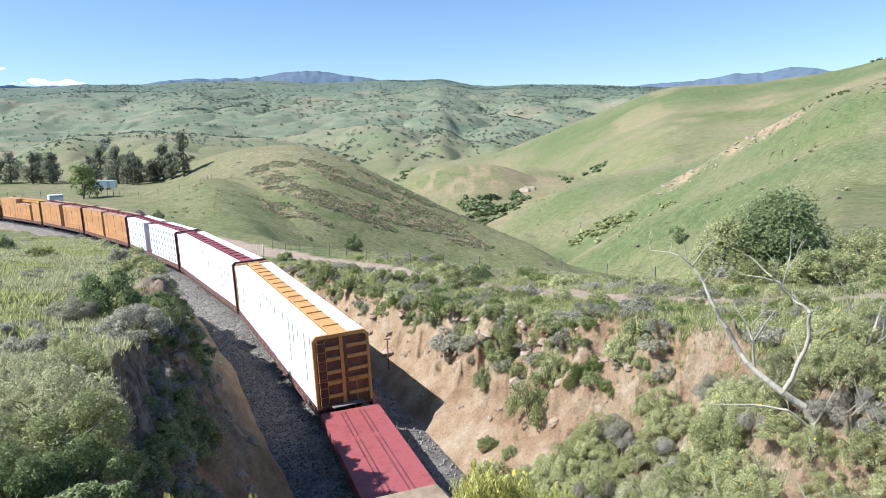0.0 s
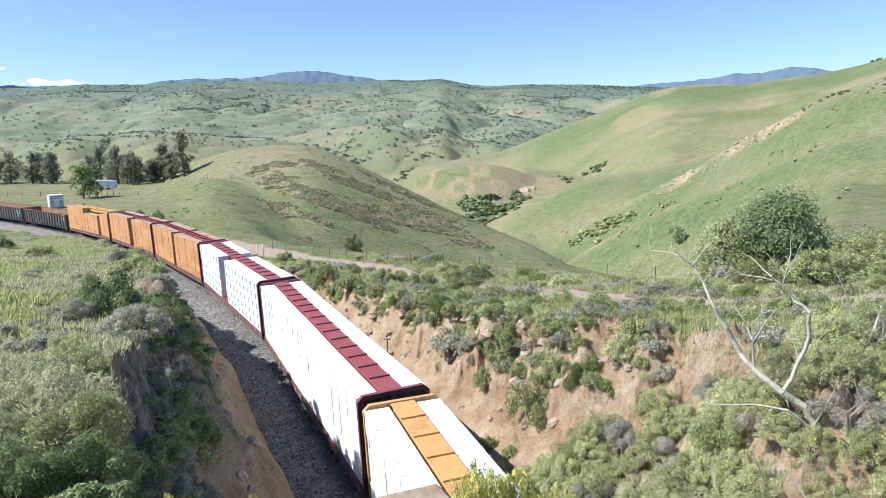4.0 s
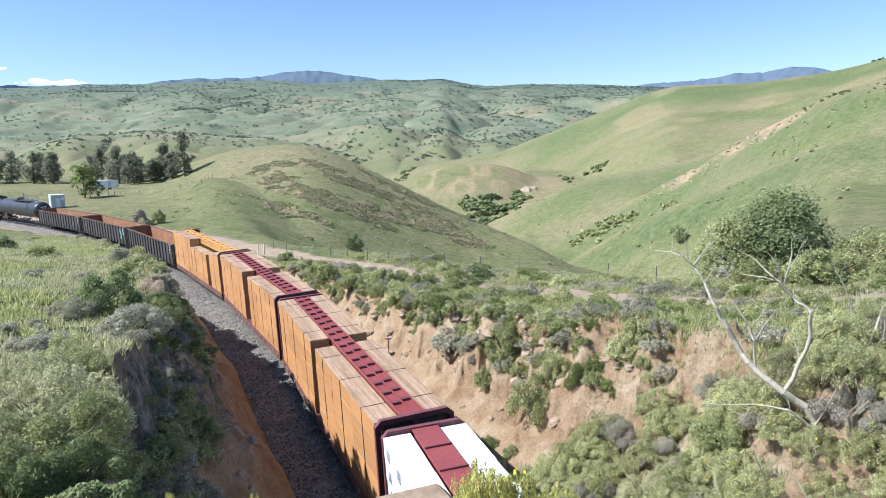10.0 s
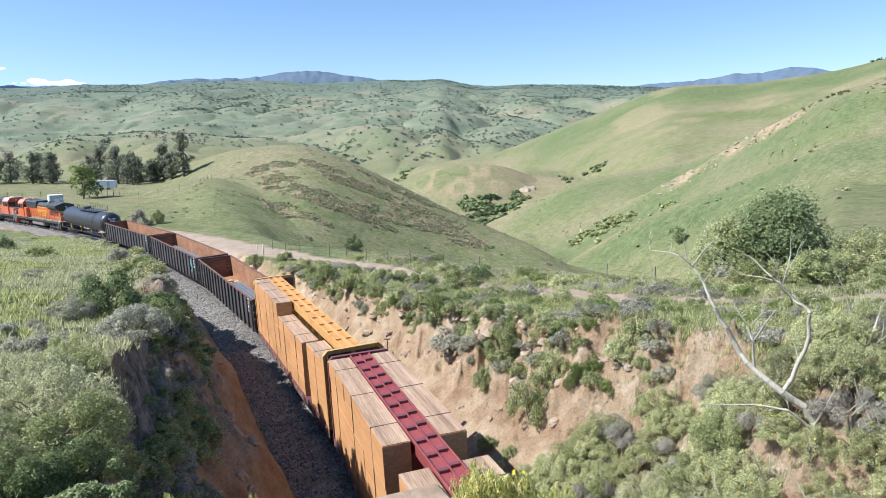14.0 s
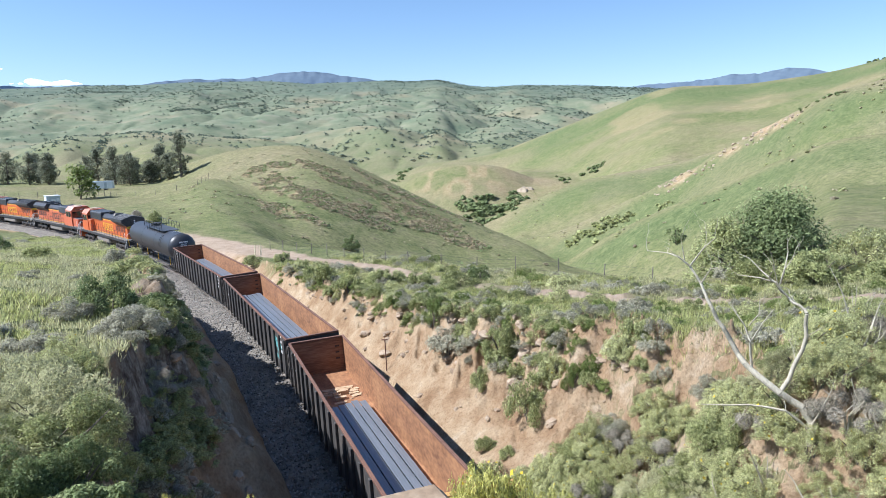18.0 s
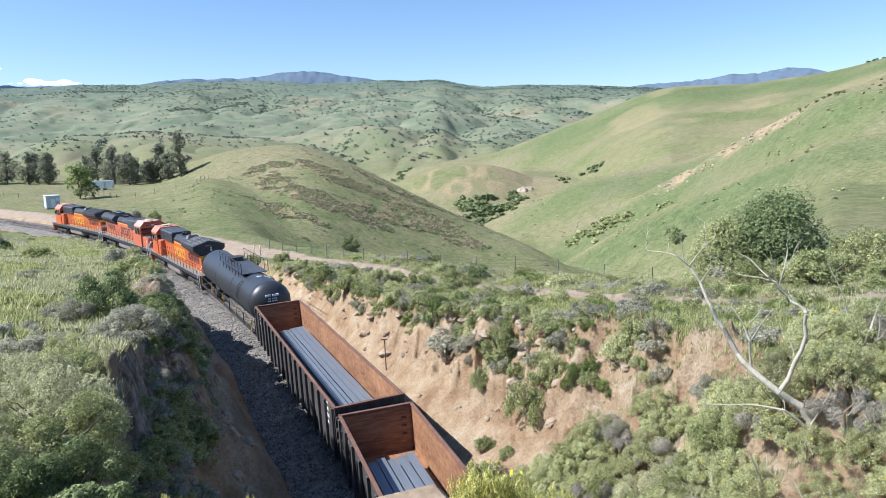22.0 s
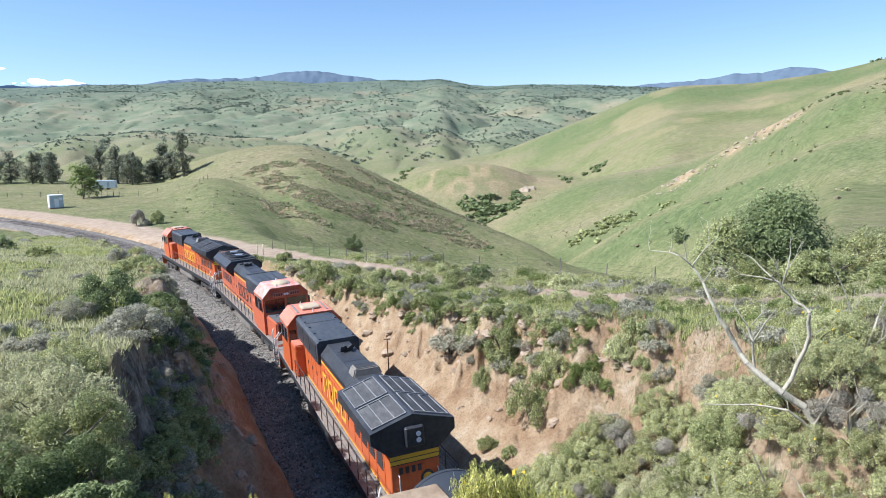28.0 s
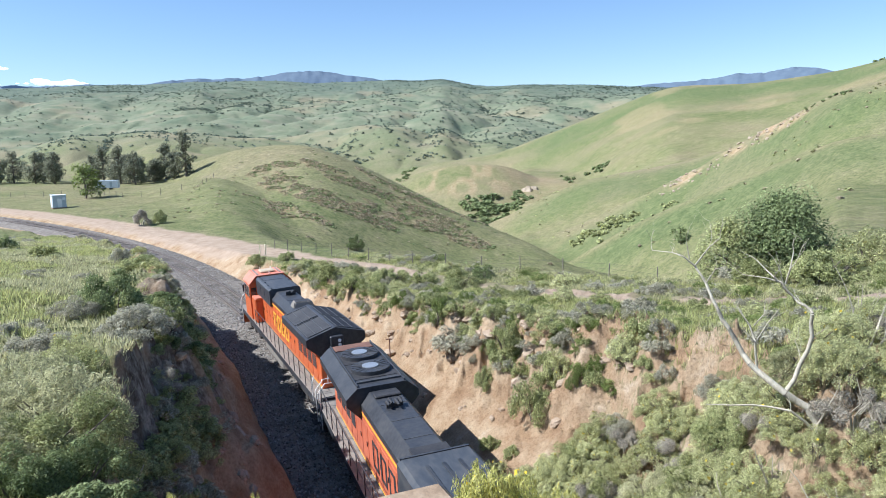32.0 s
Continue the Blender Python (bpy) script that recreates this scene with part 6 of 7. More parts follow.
# bushes that stand out: place, radius, height, kind
BUSHES_LEFT = [(-12.1, 24.9, 1.2, 1.6, "oak"), (-21.4, 45.6, 1.0, 1.2, "sage"), (-16.7, 37.7, 1.0, 1.0, "scrub"), (-13.9, 33.0, 0.7, 0.8, "scrub"), (-27.4, 47.7, 1.3, 0.9, "scrub"), (-36.1, 57.5, 0.9, 1.3, "oak"),
               (-9.7, 21.4, 1.2, 1.0, "sage"), (-9.4, 22.5, 0.9, 1.1, "scrub"), (-7.8, 18.5, 0.8, 0.7, "scrub"), (-8.7, 15.9, 1.0, 1.0, "scrub"), (-7.5, 13.0, 1.5, 1.6, "pale"), (-8.8, 14.4, 1.3, 1.3, "pale"), (-6.9, 12.0, 1.2, 1.3, "scrub"), (-6.8, 10.4, 0.95, 1.1, "oak"),
               (-4.9, 12.9, 0.65, 0.7, "scrub"), (-5.6, 17.0, 0.5, 0.9, "oak"), (-4.4, 13.5, 0.4, 0.8, "oak")]
BUSHES_LEDGE = [(-7.6, 11.2, 1.1, 1.2, "pale"), (-6.2, 11.0, 1.0, 1.2, "oak"), (-5.7, 9.6, 0.9, 1.0, "scrub"), (-8.4, 13.4, 1.0, 1.1, "pale"), (-7.4, 13.6, 0.9, 1.2, "pale"), (-6.6, 13.0, 0.8, 1.0, "scrub"), (-9.6, 17.2, 0.9, 0.9, "olive"), (-6.1, 14.3, 0.6, 0.8, "olive"), (-5.2, 10.3, 0.62, 0.75, "olive"), (-8.2, 12.1, 0.6, 1.0, "oak"), (-12.6, 23.4, 0.9, 0.8, "sage"), (-11.2, 18.7, 1.0, 0.8, "sage"), 
                (-8.4, 20.0, 0.9, 0.9, "twig"), (-6.6, 15.4, 0.7, 0.7, "twig"), (-7.2, 16.4, 0.8, 0.9, "scrub"), (-6.3, 19.6, 0.6, 1.0, "oak"), (-5.0, 15.2, 0.5, 0.8, "oak")]
BUSHES_BANK = [(-16.6, 73.1, 1.0, 1.2, "scrub"), (-13.3, 65.6, 1.0, 1.3, "scrub"), (-9.6, 57.5, 1.2, 1.7, "scrub"), (-7.1, 52.6, 1.2, 1.5, "scrub"), (-4.3, 55.1, 1.7, 1.5, "scrub"), (-1.8, 54.0, 1.4, 1.5, "scrub"),
               (1.2, 51.5, 1.7, 1.6, "scrub"), (2.9, 54.2, 1.3, 1.3, "oak"), (5.4, 44.5, 1.1, 1.2, "sage"), (8.2, 46.9, 1.2, 1.1, "olive"), (-0.4, 39.9, 0.75, 1.7, "fresh"), (-3.0, 45.0, 0.75, 1.3, "fresh"),
               (2.9, 33.6, 1.0, 1.9, "scrub"), (0.4, 37.9, 1.4, 1.4, "sage"), (1.8, 33.3, 0.55, 1.2, "scrub"), (3.7, 29.2, 1.15, 2.1, "scrub"), (5.4, 28.2, 0.5, 1.1, "fresh"), (4.8, 29.6, 0.8, 1.6, "olive"),
               (2.6, 27.8, 0.4, 0.55, "scrub")]
BUSHES_PLAIN = [(20.5, 43.8, 1.6, 1.5, "scrub"), (22.6, 42.8, 1.5, 1.4, "scrub"), (24.4, 42.0, 1.6, 1.6, "olive"), (18.4, 44.2, 1.3, 1.3, "sage"), (25.6, 45.0, 1.6, 1.9, "scrub"), (1.8, 26.8, 1.15, 1.6, "olive"), (-4.75, 11.2, 0.5, 1.6, "olive"), (1.8, 29.5, 0.6, 0.7, "scrub"), (7.3, 27.4, 0.75, 1.2, "olive"), (21.9, 39.7, 2.4, 2.2, "scrub"), (26.5, 43.5, 2.6, 2.8, "olive"), (18.8, 41.4, 1.7, 1.7, "scrub"), (-17.6, 136.7, 2.1, 3.2, "oak"),
                (-52.9, 122.1, 1.9, 3.2, "twig"), (-50.5, 124.5, 1.6, 2.6, "scrub"), (-20.1, 75.0, 1.5, 1.3, "scrub"), (2.6, 25.2, 1.1, 1.7, "olive"), (24.0, 36.0, 1.7, 1.6, "scrub"), (28.5, 38.0, 1.9, 2.2, "scrub"), (22.5, 47.0, 2.0, 1.9, "scrub")]


def plant_bushes():
    i = 0
    for rows in (BUSHES_LEFT, BUSHES_LEDGE, BUSHES_BANK, BUSHES_PLAIN):
        for x, y, r, h, kind in rows:
            d = math.hypot(x, y)
            bush(x, y, r, h, kind, i, i * 77 % 360, 4 if d < 20 else 3 if d < 34 or r > 1.4 else 2)
            i += 1
    # the thicket on the bank by the bridge
    g = np.random.default_rng(20)
    spots = []
    tries = 0
    while len(spots) < 225 and tries < 9000:
        tries += 1
        s, u = g.uniform(-6, 9.5), g.uniform(4.5, 17)
        if s > np.interp(u, [4.4, 5, 6.3, 7.8, 8.5, 9.4, 9.9, 10.5, 14.7, 17], [9.0, 9.0, 8.0, 7.4, 6.0, 4.4, 2.4, 0.6, 1.4, 2.0]) - 0.6:
            continue
        x, y, _ = track_at(s, u)
        if any((x - a) ** 2 + (y - b) ** 2 < 0.42 for a, b in spots) or math.hypot(s - 3.0, u - 8.6) < 0.8:
            continue
        spots.append((x, y))
        r = g.uniform(0.7, 1.2)
        kind = g.choice(["olive", "olive", "olive", "pale", "scrub", "olive", "olive", "sage", "olive", "twig"])
        bush(float(x), float(y), r, r * g.uniform(0.9, 1.3), kind, tries, tries * 41 % 360, 4)
    low_growth(g)


def ledge_shrubs():
    """Small shrubs that root on the ledge outside the bridge's parapet."""
    for i, (x, y, r, h) in enumerate(((0.06, 2.86, 0.14, 0.52), (0.17, 2.88, 0.16, 0.58), (0.29, 2.90, 0.17, 0.55), (0.13, 2.98, 0.16, 0.52), (0.42, 2.88, 0.16, 0.46), (-0.02, 2.90, 0.10, 0.42), (0.26, 2.74, 0.15, 0.45), (0.54, 2.90, 0.15, 0.40), (-1.24, 2.94, 0.07, 0.44), (-0.88, 2.97, 0.045, 0.42))):
        me, sm, _ = bush_meshes("broom", 3, i % 4)
        ob = tagged(new("ledge_shrub"), "small yellow-green flowering shrub by the parapet", "shrub", "shrubs by the parapet")
        ob.matrix_world = pose(x, y, 11.88, 0, 0, i * 67) @ Matrix.Diagonal((r, r, h, 1))
        alike("foliage", me, ob, Matrix.Identity(4))
        alike("woody_base", sm, ob, Matrix.Identity(4))
        if i < 8:
            tagged(alike("bloom", bush_meshes("olive", 3, i % 4)[2], ob, Matrix.Identity(4)), kind="stuff")


ledge_shrubs()


def low_growth(g):
    """Small bushes too many to tell apart, joined by kind: on the level above the right bank, in the left meadow, on the shaded wall."""
    rows = {}

    def add(kind, s, u, r, h):
        x, y, _ = track_at(s, u)
        rows.setdefault(kind, []).append((float(x), float(y), r, h, g.random() * 6.283))

    n = 0
    while n < 330:
        s, u = g.uniform(-2, 52), g.uniform(6.5, 26)
        hr, ur, _, _ = crest(np.array([s]))
        road = np.interp(s, ROAD_S, ROAD_U)
        if u < ur[0] - 0.6 or abs(u - road) < 1.6 or u > road + 6:
            continue
        r = g.uniform(0.3, 0.85)
        add(g.choice(["scrub", "sage", "sage", "fresh", "scrub", "olive"]), s, u, r, r * g.uniform(0.7, 1.2))
        n += 1
    for n in range(130):
        s = 6 + 44 * g.random() ** 1.2
        _, ur, _, _ = crest(np.array([s]))
        u = 4.4 + (ur[0] - 4.4) * g.uniform(0.42, 1.02) ** 0.6
        r = g.uniform(0.2, 0.75) * (0.5 if u < 5.4 else 1)
        add(g.choice(["scrub", "scrub", "olive", "fresh", "sage"]), s, u, r, r * g.uniform(0.9, 1.5))
    for n in range(230):
        s = 8 + 46 * g.random()
        _, ur, _, _ = crest(np.array([s]))
        r = g.uniform(0.2, 0.6)
        add(g.choice(["scrub", "sage", "olive", "fresh", "scrub", "sage"]), s, ur[0] - 2.0 * g.random() ** 1.6 + 0.8, r, r * g.uniform(0.7, 1.3))
    for n in range(170):
        s, u = g.uniform(-4, 95), -g.uniform(8.6, 42)
        _, _, hl, ul = crest(np.array([s]))
        r = g.uniform(0.25, 0.7)
        add(g.choice(["sage", "sage", "scrub", "olive", "sage"]), s, min(u, -ul[0] - 0.2), r, r * g.uniform(0.5, 0.9))
    for n in range(330):
        s = g.uniform(-7, 46)
        _, _, hl, ul = crest(np.array([s]))
        r = g.uniform(0.25, 0.75)
        add(g.choice(["scrub", "oak", "scrub", "sage", "olive", "scrub"]), s, -(5.2 + (ul[0] - 5.2) * g.uniform(0.22, 0.98) ** 0.6), r, r * g.uniform(0.7, 1.1))
    for kind, spots in rows.items():
        vs = []
        for i, (x, y, r, h, a) in enumerate(spots):
            me = bush_meshes(kind, 2, i % 4)[0]
            co = np.empty(len(me.vertices) * 3, np.float32)
            me.vertices.foreach_get("co", co)
            co = co.reshape(-1, 3)
            z = float(ground(x, y)[0])
            vs.append(np.stack([(co[:, 0] * math.cos(a) - co[:, 1] * math.sin(a)) * r + x, (co[:, 0] * math.sin(a) + co[:, 1] * math.cos(a)) * r + y, co[:, 2] * h + z - 0.06], -1))
        v = np.concatenate(vs)
        me = raw("low_scrub", v, np.arange(len(v)).reshape(-1, 4), L[kind])
        tagged(new("low_scrub", me), BUSH_LABEL[kind].replace("bush", "scrub"), "scrub", kind="stuff")


plant_bushes()


def tufts(name, x, y, height, material, label, blades=7, lean=0.5, width=0.02, seed=1):
    """Many grass tufts as one sheet of blades."""
    g = np.random.default_rng(seed)
    n = len(x)
    z = ground(x, y)
    a = g.random((n, blades)) * 6.283
    off = 0.10 * g.random((n, blades))
    h = height[:, None] * g.uniform(0.5, 1.15, (n, blades))
    bx, by = x[:, None] + off * np.cos(a), y[:, None] + off * np.sin(a)
    ln = h * lean * g.random((n, blades))
    tx, ty = bx + ln * np.cos(a), by + ln * np.sin(a)
    b = a + 1.57 + g.normal(size=a.shape) * 0.5
    w = width * (0.7 + 0.7 * g.random((n, blades)))
    zz = np.repeat(z[:, None], blades, 1)
    p0 = np.stack([bx - w * np.cos(b), by - w * np.sin(b), zz - 0.04], -1)
    p1 = np.stack([bx + w * np.cos(b), by + w * np.sin(b), zz - 0.04], -1)
    p2 = np.stack([tx, ty, zz + h], -1)
    v = np.stack([p0, p1, p2], 2).reshape(-1, 3)
    me = raw(name, v, np.arange(len(v)).reshape(-1, 3), material)
    return tagged(new(name, me), label, "grass", kind="stuff")


def sow_grass():
    g = np.random.default_rng(33)
    n = 85000
    s, u = -6 + 100 * g.random(n) ** 1.4, -(6.2 + 34 * g.random(n) ** 1.2)
    _, _, hl, ul = crest(s)
    keep = -u > ul + 0.3
    x, y, _ = track_at(s[keep], u[keep])
    patch = fbm(x / 4, y / 4, 3, 61)
    for name, sel, mat_, h in (("grass", patch < -0.02, L["grass"], 0.24), ("dry_grass", patch >= -0.02, L["straw"], 0.22)):
        xs, ys = x[sel], y[sel]
        tufts(name, xs, ys, h * g.uniform(0.5, 1.2, len(xs)), mat_, "tall green spring grass above the cutting" if name == "grass" else "pale dry grass above the cutting", 6, lean=1.1, width=0.022, seed=5)
    n = 52000
    s, u = -6 + 62 * g.random(n) ** 1.3, 5.5 + 24 * g.random(n) ** 1.2
    hr, ur, _, _ = crest(s)
    road = np.interp(s, ROAD_S, ROAD_U)
    keep = (u > ur - 0.3) & (np.abs(u - road) > 1.2) & (u < road + 8)
    x, y, _ = track_at(s[keep], u[keep])
    patch = fbm(x / 3, y / 3, 3, 71)
    for name, sel, mat_, h in (("grass", patch < 0.05, L["grass"], 0.30), ("dry_grass", patch >= 0.05, L["straw"], 0.26)):
        xs, ys = x[sel], y[sel]
        tufts(name, xs, ys, h * g.uniform(0.5, 1.2, len(xs)), mat_, "green grass on the level above the bank" if name == "grass" else "pale dry grass on the level above the bank", 6, lean=0.9, width=0.014, seed=6)


sow_grass()


def far_shrubs():
    """Shrubs and oaks on the hills, too many and too far to tell apart."""
    g = np.random.default_rng(44)

    def joined(name, x, y, size, leaf_n, material, label, category, squash=0.8):
        z = ground(x, y)
        n = len(x)
        d = g.normal(size=(n, leaf_n, 3))
        d[..., 2] = np.abs(d[..., 2]) + 0.15
        d /= np.linalg.norm(d, axis=2)[..., None]
        rad = size[:, None, None] * g.uniform(0.55, 1.0, (n, leaf_n, 1))
        p = d * rad * np.array([1, 1, squash]) + np.stack([x, y, z], -1)[:, None]
        nrm = d * 0.4 + 0.45 * g.normal(size=d.shape) + np.array([-0.2, -0.1, 0.8])
        nrm /= np.linalg.norm(nrm, axis=2)[..., None]
        a = np.cross(nrm, g.normal(size=d.shape))
        a /= np.linalg.norm(a, axis=2)[..., None]
        b = np.cross(nrm, a)
        s = size[:, None, None] * g.uniform(0.3, 0.6, (n, leaf_n, 1))
        v = np.stack([p - a * s, p + b * s * 0.7, p + a * s, p - b * s * 0.7], 2).reshape(-1, 3)
        me = raw(name, v, np.arange(len(v)).reshape(-1, 4), material)
        tagged(new(name, me), label, category, kind="stuff")

    # strips of sage scrub on the near dome, in lines that follow its crest
    n = 60000
    x, y = g.uniform(-66, 20, n), g.uniform(132, 228, n)
    keep = g.random(n) < 0.42 * scrub_lane(x, y) + 0.004
    joined("hillside_scrub", x[keep], y[keep], g.uniform(0.22, 0.55, keep.sum()), 12, L["brush"], "grey-brown sage scrub in strips across the grassy hill", "scrub", 0.6)
    keep2 = keep & (g.random(n) < 0.45)
    joined("hillside_scrub", x[keep2] + 1.1, y[keep2] - 0.8, g.uniform(0.25, 0.6, keep2.sum()), 11, L["oak"], "dark green scrub in strips across the grassy hill", "scrub", 0.6)
    # scattered shrubs on the right hills, thickest along the spurs' crests
    n = 14000
    az, r = g.uniform(6, 34, n), g.uniform(120, 620, n)
    x, y = r * np.sin(np.radians(az)), r * np.cos(np.radians(az))
    line = np.zeros(n)
    for i in (5, 6, 7):
        d = r - np.interp(az, AZ, CRESTS[i][0])
        line = np.maximum(line, np.exp(-((d + 8) / 9) ** 2) * (0.35, 0.7, 0.15)[i - 5])
    keep = g.random(n) < 0.12 * ease(fbm(x / 45, y / 45, 3, 95), 0.0, 0.5) + line * ease(fbm(x / 14, y / 14, 3, 96), -0.3, 0.4)
    for kind in ("brush", "scrub"):
        half = keep & (g.random(n) < 0.5)
        joined("hillside_scrub", x[half], y[half], g.uniform(0.35, 1.0, half.sum()), 12, L[kind], "grey-brown sage scrub along the grassy spurs" if kind == "brush" else "dull green scrub along the grassy spurs", "scrub", 0.6)
    # oaks along the gullies of the far hills
    n = 170000
    az, r = g.uniform(-36, 28, n), np.sqrt(g.uniform(1050.0 ** 2, 2640.0 ** 2, n))
    x, y = r * np.sin(np.radians(az)), r * np.cos(np.radians(az))
    v1, v2 = spurs(x, y)
    wood = ease(fbm(x / 240, y / 240, 3, 12), -0.25, 0.45)
    bed = np.maximum(1 - ease(v1, 0.02, 0.11), 0.75 * (1 - ease(v2, 0.01, 0.08)))
    keep = g.random(n) < wood * (0.42 * bed + 0.05) + 0.012 + 0.10 * ease(r, 2250, 2550) * wood
    joined("far_trees", x[keep], y[keep], g.uniform(1.6, 4.6, keep.sum()), 8, L["valley"], "dark oaks scattered in the gullies of far hills", "trees", 0.9)
    # oaks along the crest of the right hills
    for i, az in ((6, 26.9), (6, 28.1), (6, 28.8), (6, 29.3), (3, 31.0), (3, 31.4), (3, 31.9), (3, 32.2)):
        r = float(np.interp(az, AZ, CRESTS[i][0])) - 6
        m = 3
        joined("crest_bushes", r * math.sin(radians(az)) + g.normal(size=m) * 2, r * math.cos(radians(az)) + g.normal(size=m) * 2, g.uniform(0.7, 1.4, m) * (1 if i == 6 else 2), 40, L["oak"], "dark round bushes along the hill's crest", "bushes", 0.8)
    # trees in the valley bottom
    spots = [(23, 541, 6.0), (29, 535, 6.5), (36, 529, 6.5), (46, 532, 6.0), (53, 536, 5), (59, 558, 4.5), (71, 373, 2.9), (76, 369, 3.4), (82, 367, 3.4), (88, 363, 3.4), (93, 357, 2.8), (110, 341, 2.0), (-44, 923, 5), (-52, 891, 4), (107, 613, 3.5), (135, 608, 4.5)]
    for x, y, s in spots:
        m = 14
        joined("valley_trees", x + g.normal(size=m) * s, y + g.normal(size=m) * s * 1.5, g.uniform(0.4, 0.9, m) * s * 0.75, 50, L["oak" if y > 500 else "scrub"], "dark green trees along the valley bottom", "trees", 0.9)


far_shrubs()


def tree(x, y, height, spread, kind, seed, label, crown_from=0.3, leaf=0.4, leaves=1500, lean=0.0, clumps=26, dome=False):
    """A tapered trunk with limbs and an open crown of leaf clumps."""
    g = np.random.default_rng(seed)
    z = float(ground(x, y)[0])
    ob = tagged(new("tree"), label, "tree", "trees")
    ob.matrix_world = pose(x, y, z - 0.2)
    bm = bmesh.new()
    pts = [Vector((0, 0, 0))]
    for k in range(1, 6):
        pts.append(Vector((lean * height * (k / 5) ** 2 + g.normal() * 0.02 * height, g.normal() * 0.02 * height, height * 0.85 * k / 5)))
    r0 = height * 0.028
    for k in range(5):
        tube(bm, pts[k], pts[k + 1], r0 * (1 - 0.17 * k), 8, r0 * (1 - 0.17 * (k + 1)))
    part("trunk", bm, M["bark"], ob)
    bm = bmesh.new()
    cs, rs = [], []
    for i in range(clumps):
        t = crown_from + (1 - crown_from) * (i + 0.5) / clumps
        base = pts[0].lerp(pts[5], min(1, t * 0.9))
        wide = spread * (math.sin(math.pi * min(1, (t - crown_from) / (1 - crown_from) * 0.8 + 0.2)) ** 0.7)
        if dome:
            wide = spread * math.sqrt(max(0.03, 1 - ((t - crown_from) / (1 - crown_from)) ** 2)) * g.uniform(0.85, 1.1)
        a = g.random() * 6.283
        tip = Vector((base.x + wide * g.uniform(0.15, 0.95) * math.cos(a), base.y + wide * g.uniform(0.15, 0.95) * math.sin(a), height * t * g.uniform(0.92, 1.04)))
        tube(bm, base, tip, r0 * 0.32, 5, r0 * 0.10, caps=False)
        cs.append(tip)
        rs.append(spread * g.uniform(0.18, 0.34))
    part("limb_frame", bm, M["bark"], ob)
    v, f = leaf_cloud(g, cs, rs, leaves, leaf, up=0.2, narrow=0.4)
    fo = new("crown", raw("crown", v, f, L[kind]))
    fo.parent = ob
    return ob


GUMS = [(-167, 275, 12, 5.0), (-154, 267, 11.4, 4.6), (-144, 262, 11.5, 4.6), (-129, 268, 12.4, 4.6), (-114, 250, 13.2, 4.8), (-105, 241, 10.6, 4.6), (-98, 250, 12.3, 4.4), (-92.5, 243, 8.5, 3.0),
        (-87, 239, 14.4, 3.8), (-105, 256, 6.7, 2.2), (-172, 271, 12, 5), (-120, 262, 11, 4.5), (-160, 282, 11, 4.5), (-135, 272, 10, 4), (-149, 270, 9, 4.5), (-109, 252, 9, 4.5), (-101, 247, 8, 4), (-177, 280, 11, 5)]
for i, (gx, gy, gh, gs) in enumerate(GUMS):
    tree(gx, gy, gh, gs, "gum", 60 + i, "tall grey-green eucalyptus tree in the meadow", 0.12, 0.36, 2600, clumps=44)
tree(-94, 185, 8.5, 5.0, "fresh", 90, "bright green broad tree beside a white trailer", 0.15, 0.4, 1500)
tree(22.4, 46.8, 6.4, 4.6, "oak", 91, "broad dark green oak on the plateau's edge", 0.05, 0.11, 34000, clumps=150, dome=True)
tree(18.9, 46.4, 4.9, 2.6, "scrub", 92, "dull green small oak beside the broad one", 0.05, 0.10, 8000, clumps=60, dome=True)
tree(59.6, 176.8, 4.6, 2.5, "oak", 93, "small round oak on the hillside", 0.2, 0.3, 500)


def branch(bm, pts, r0, r1):
    r0, r1 = r0 * 1.05, r1 * 1.05
    n = len(pts) - 1
    for k in range(n):
        a, b = r0 + (r1 - r0) * k / n, r0 + (r1 - r0) * (k + 1) / n
        tube(bm, pts[k], pts[k + 1], a, 8, b)


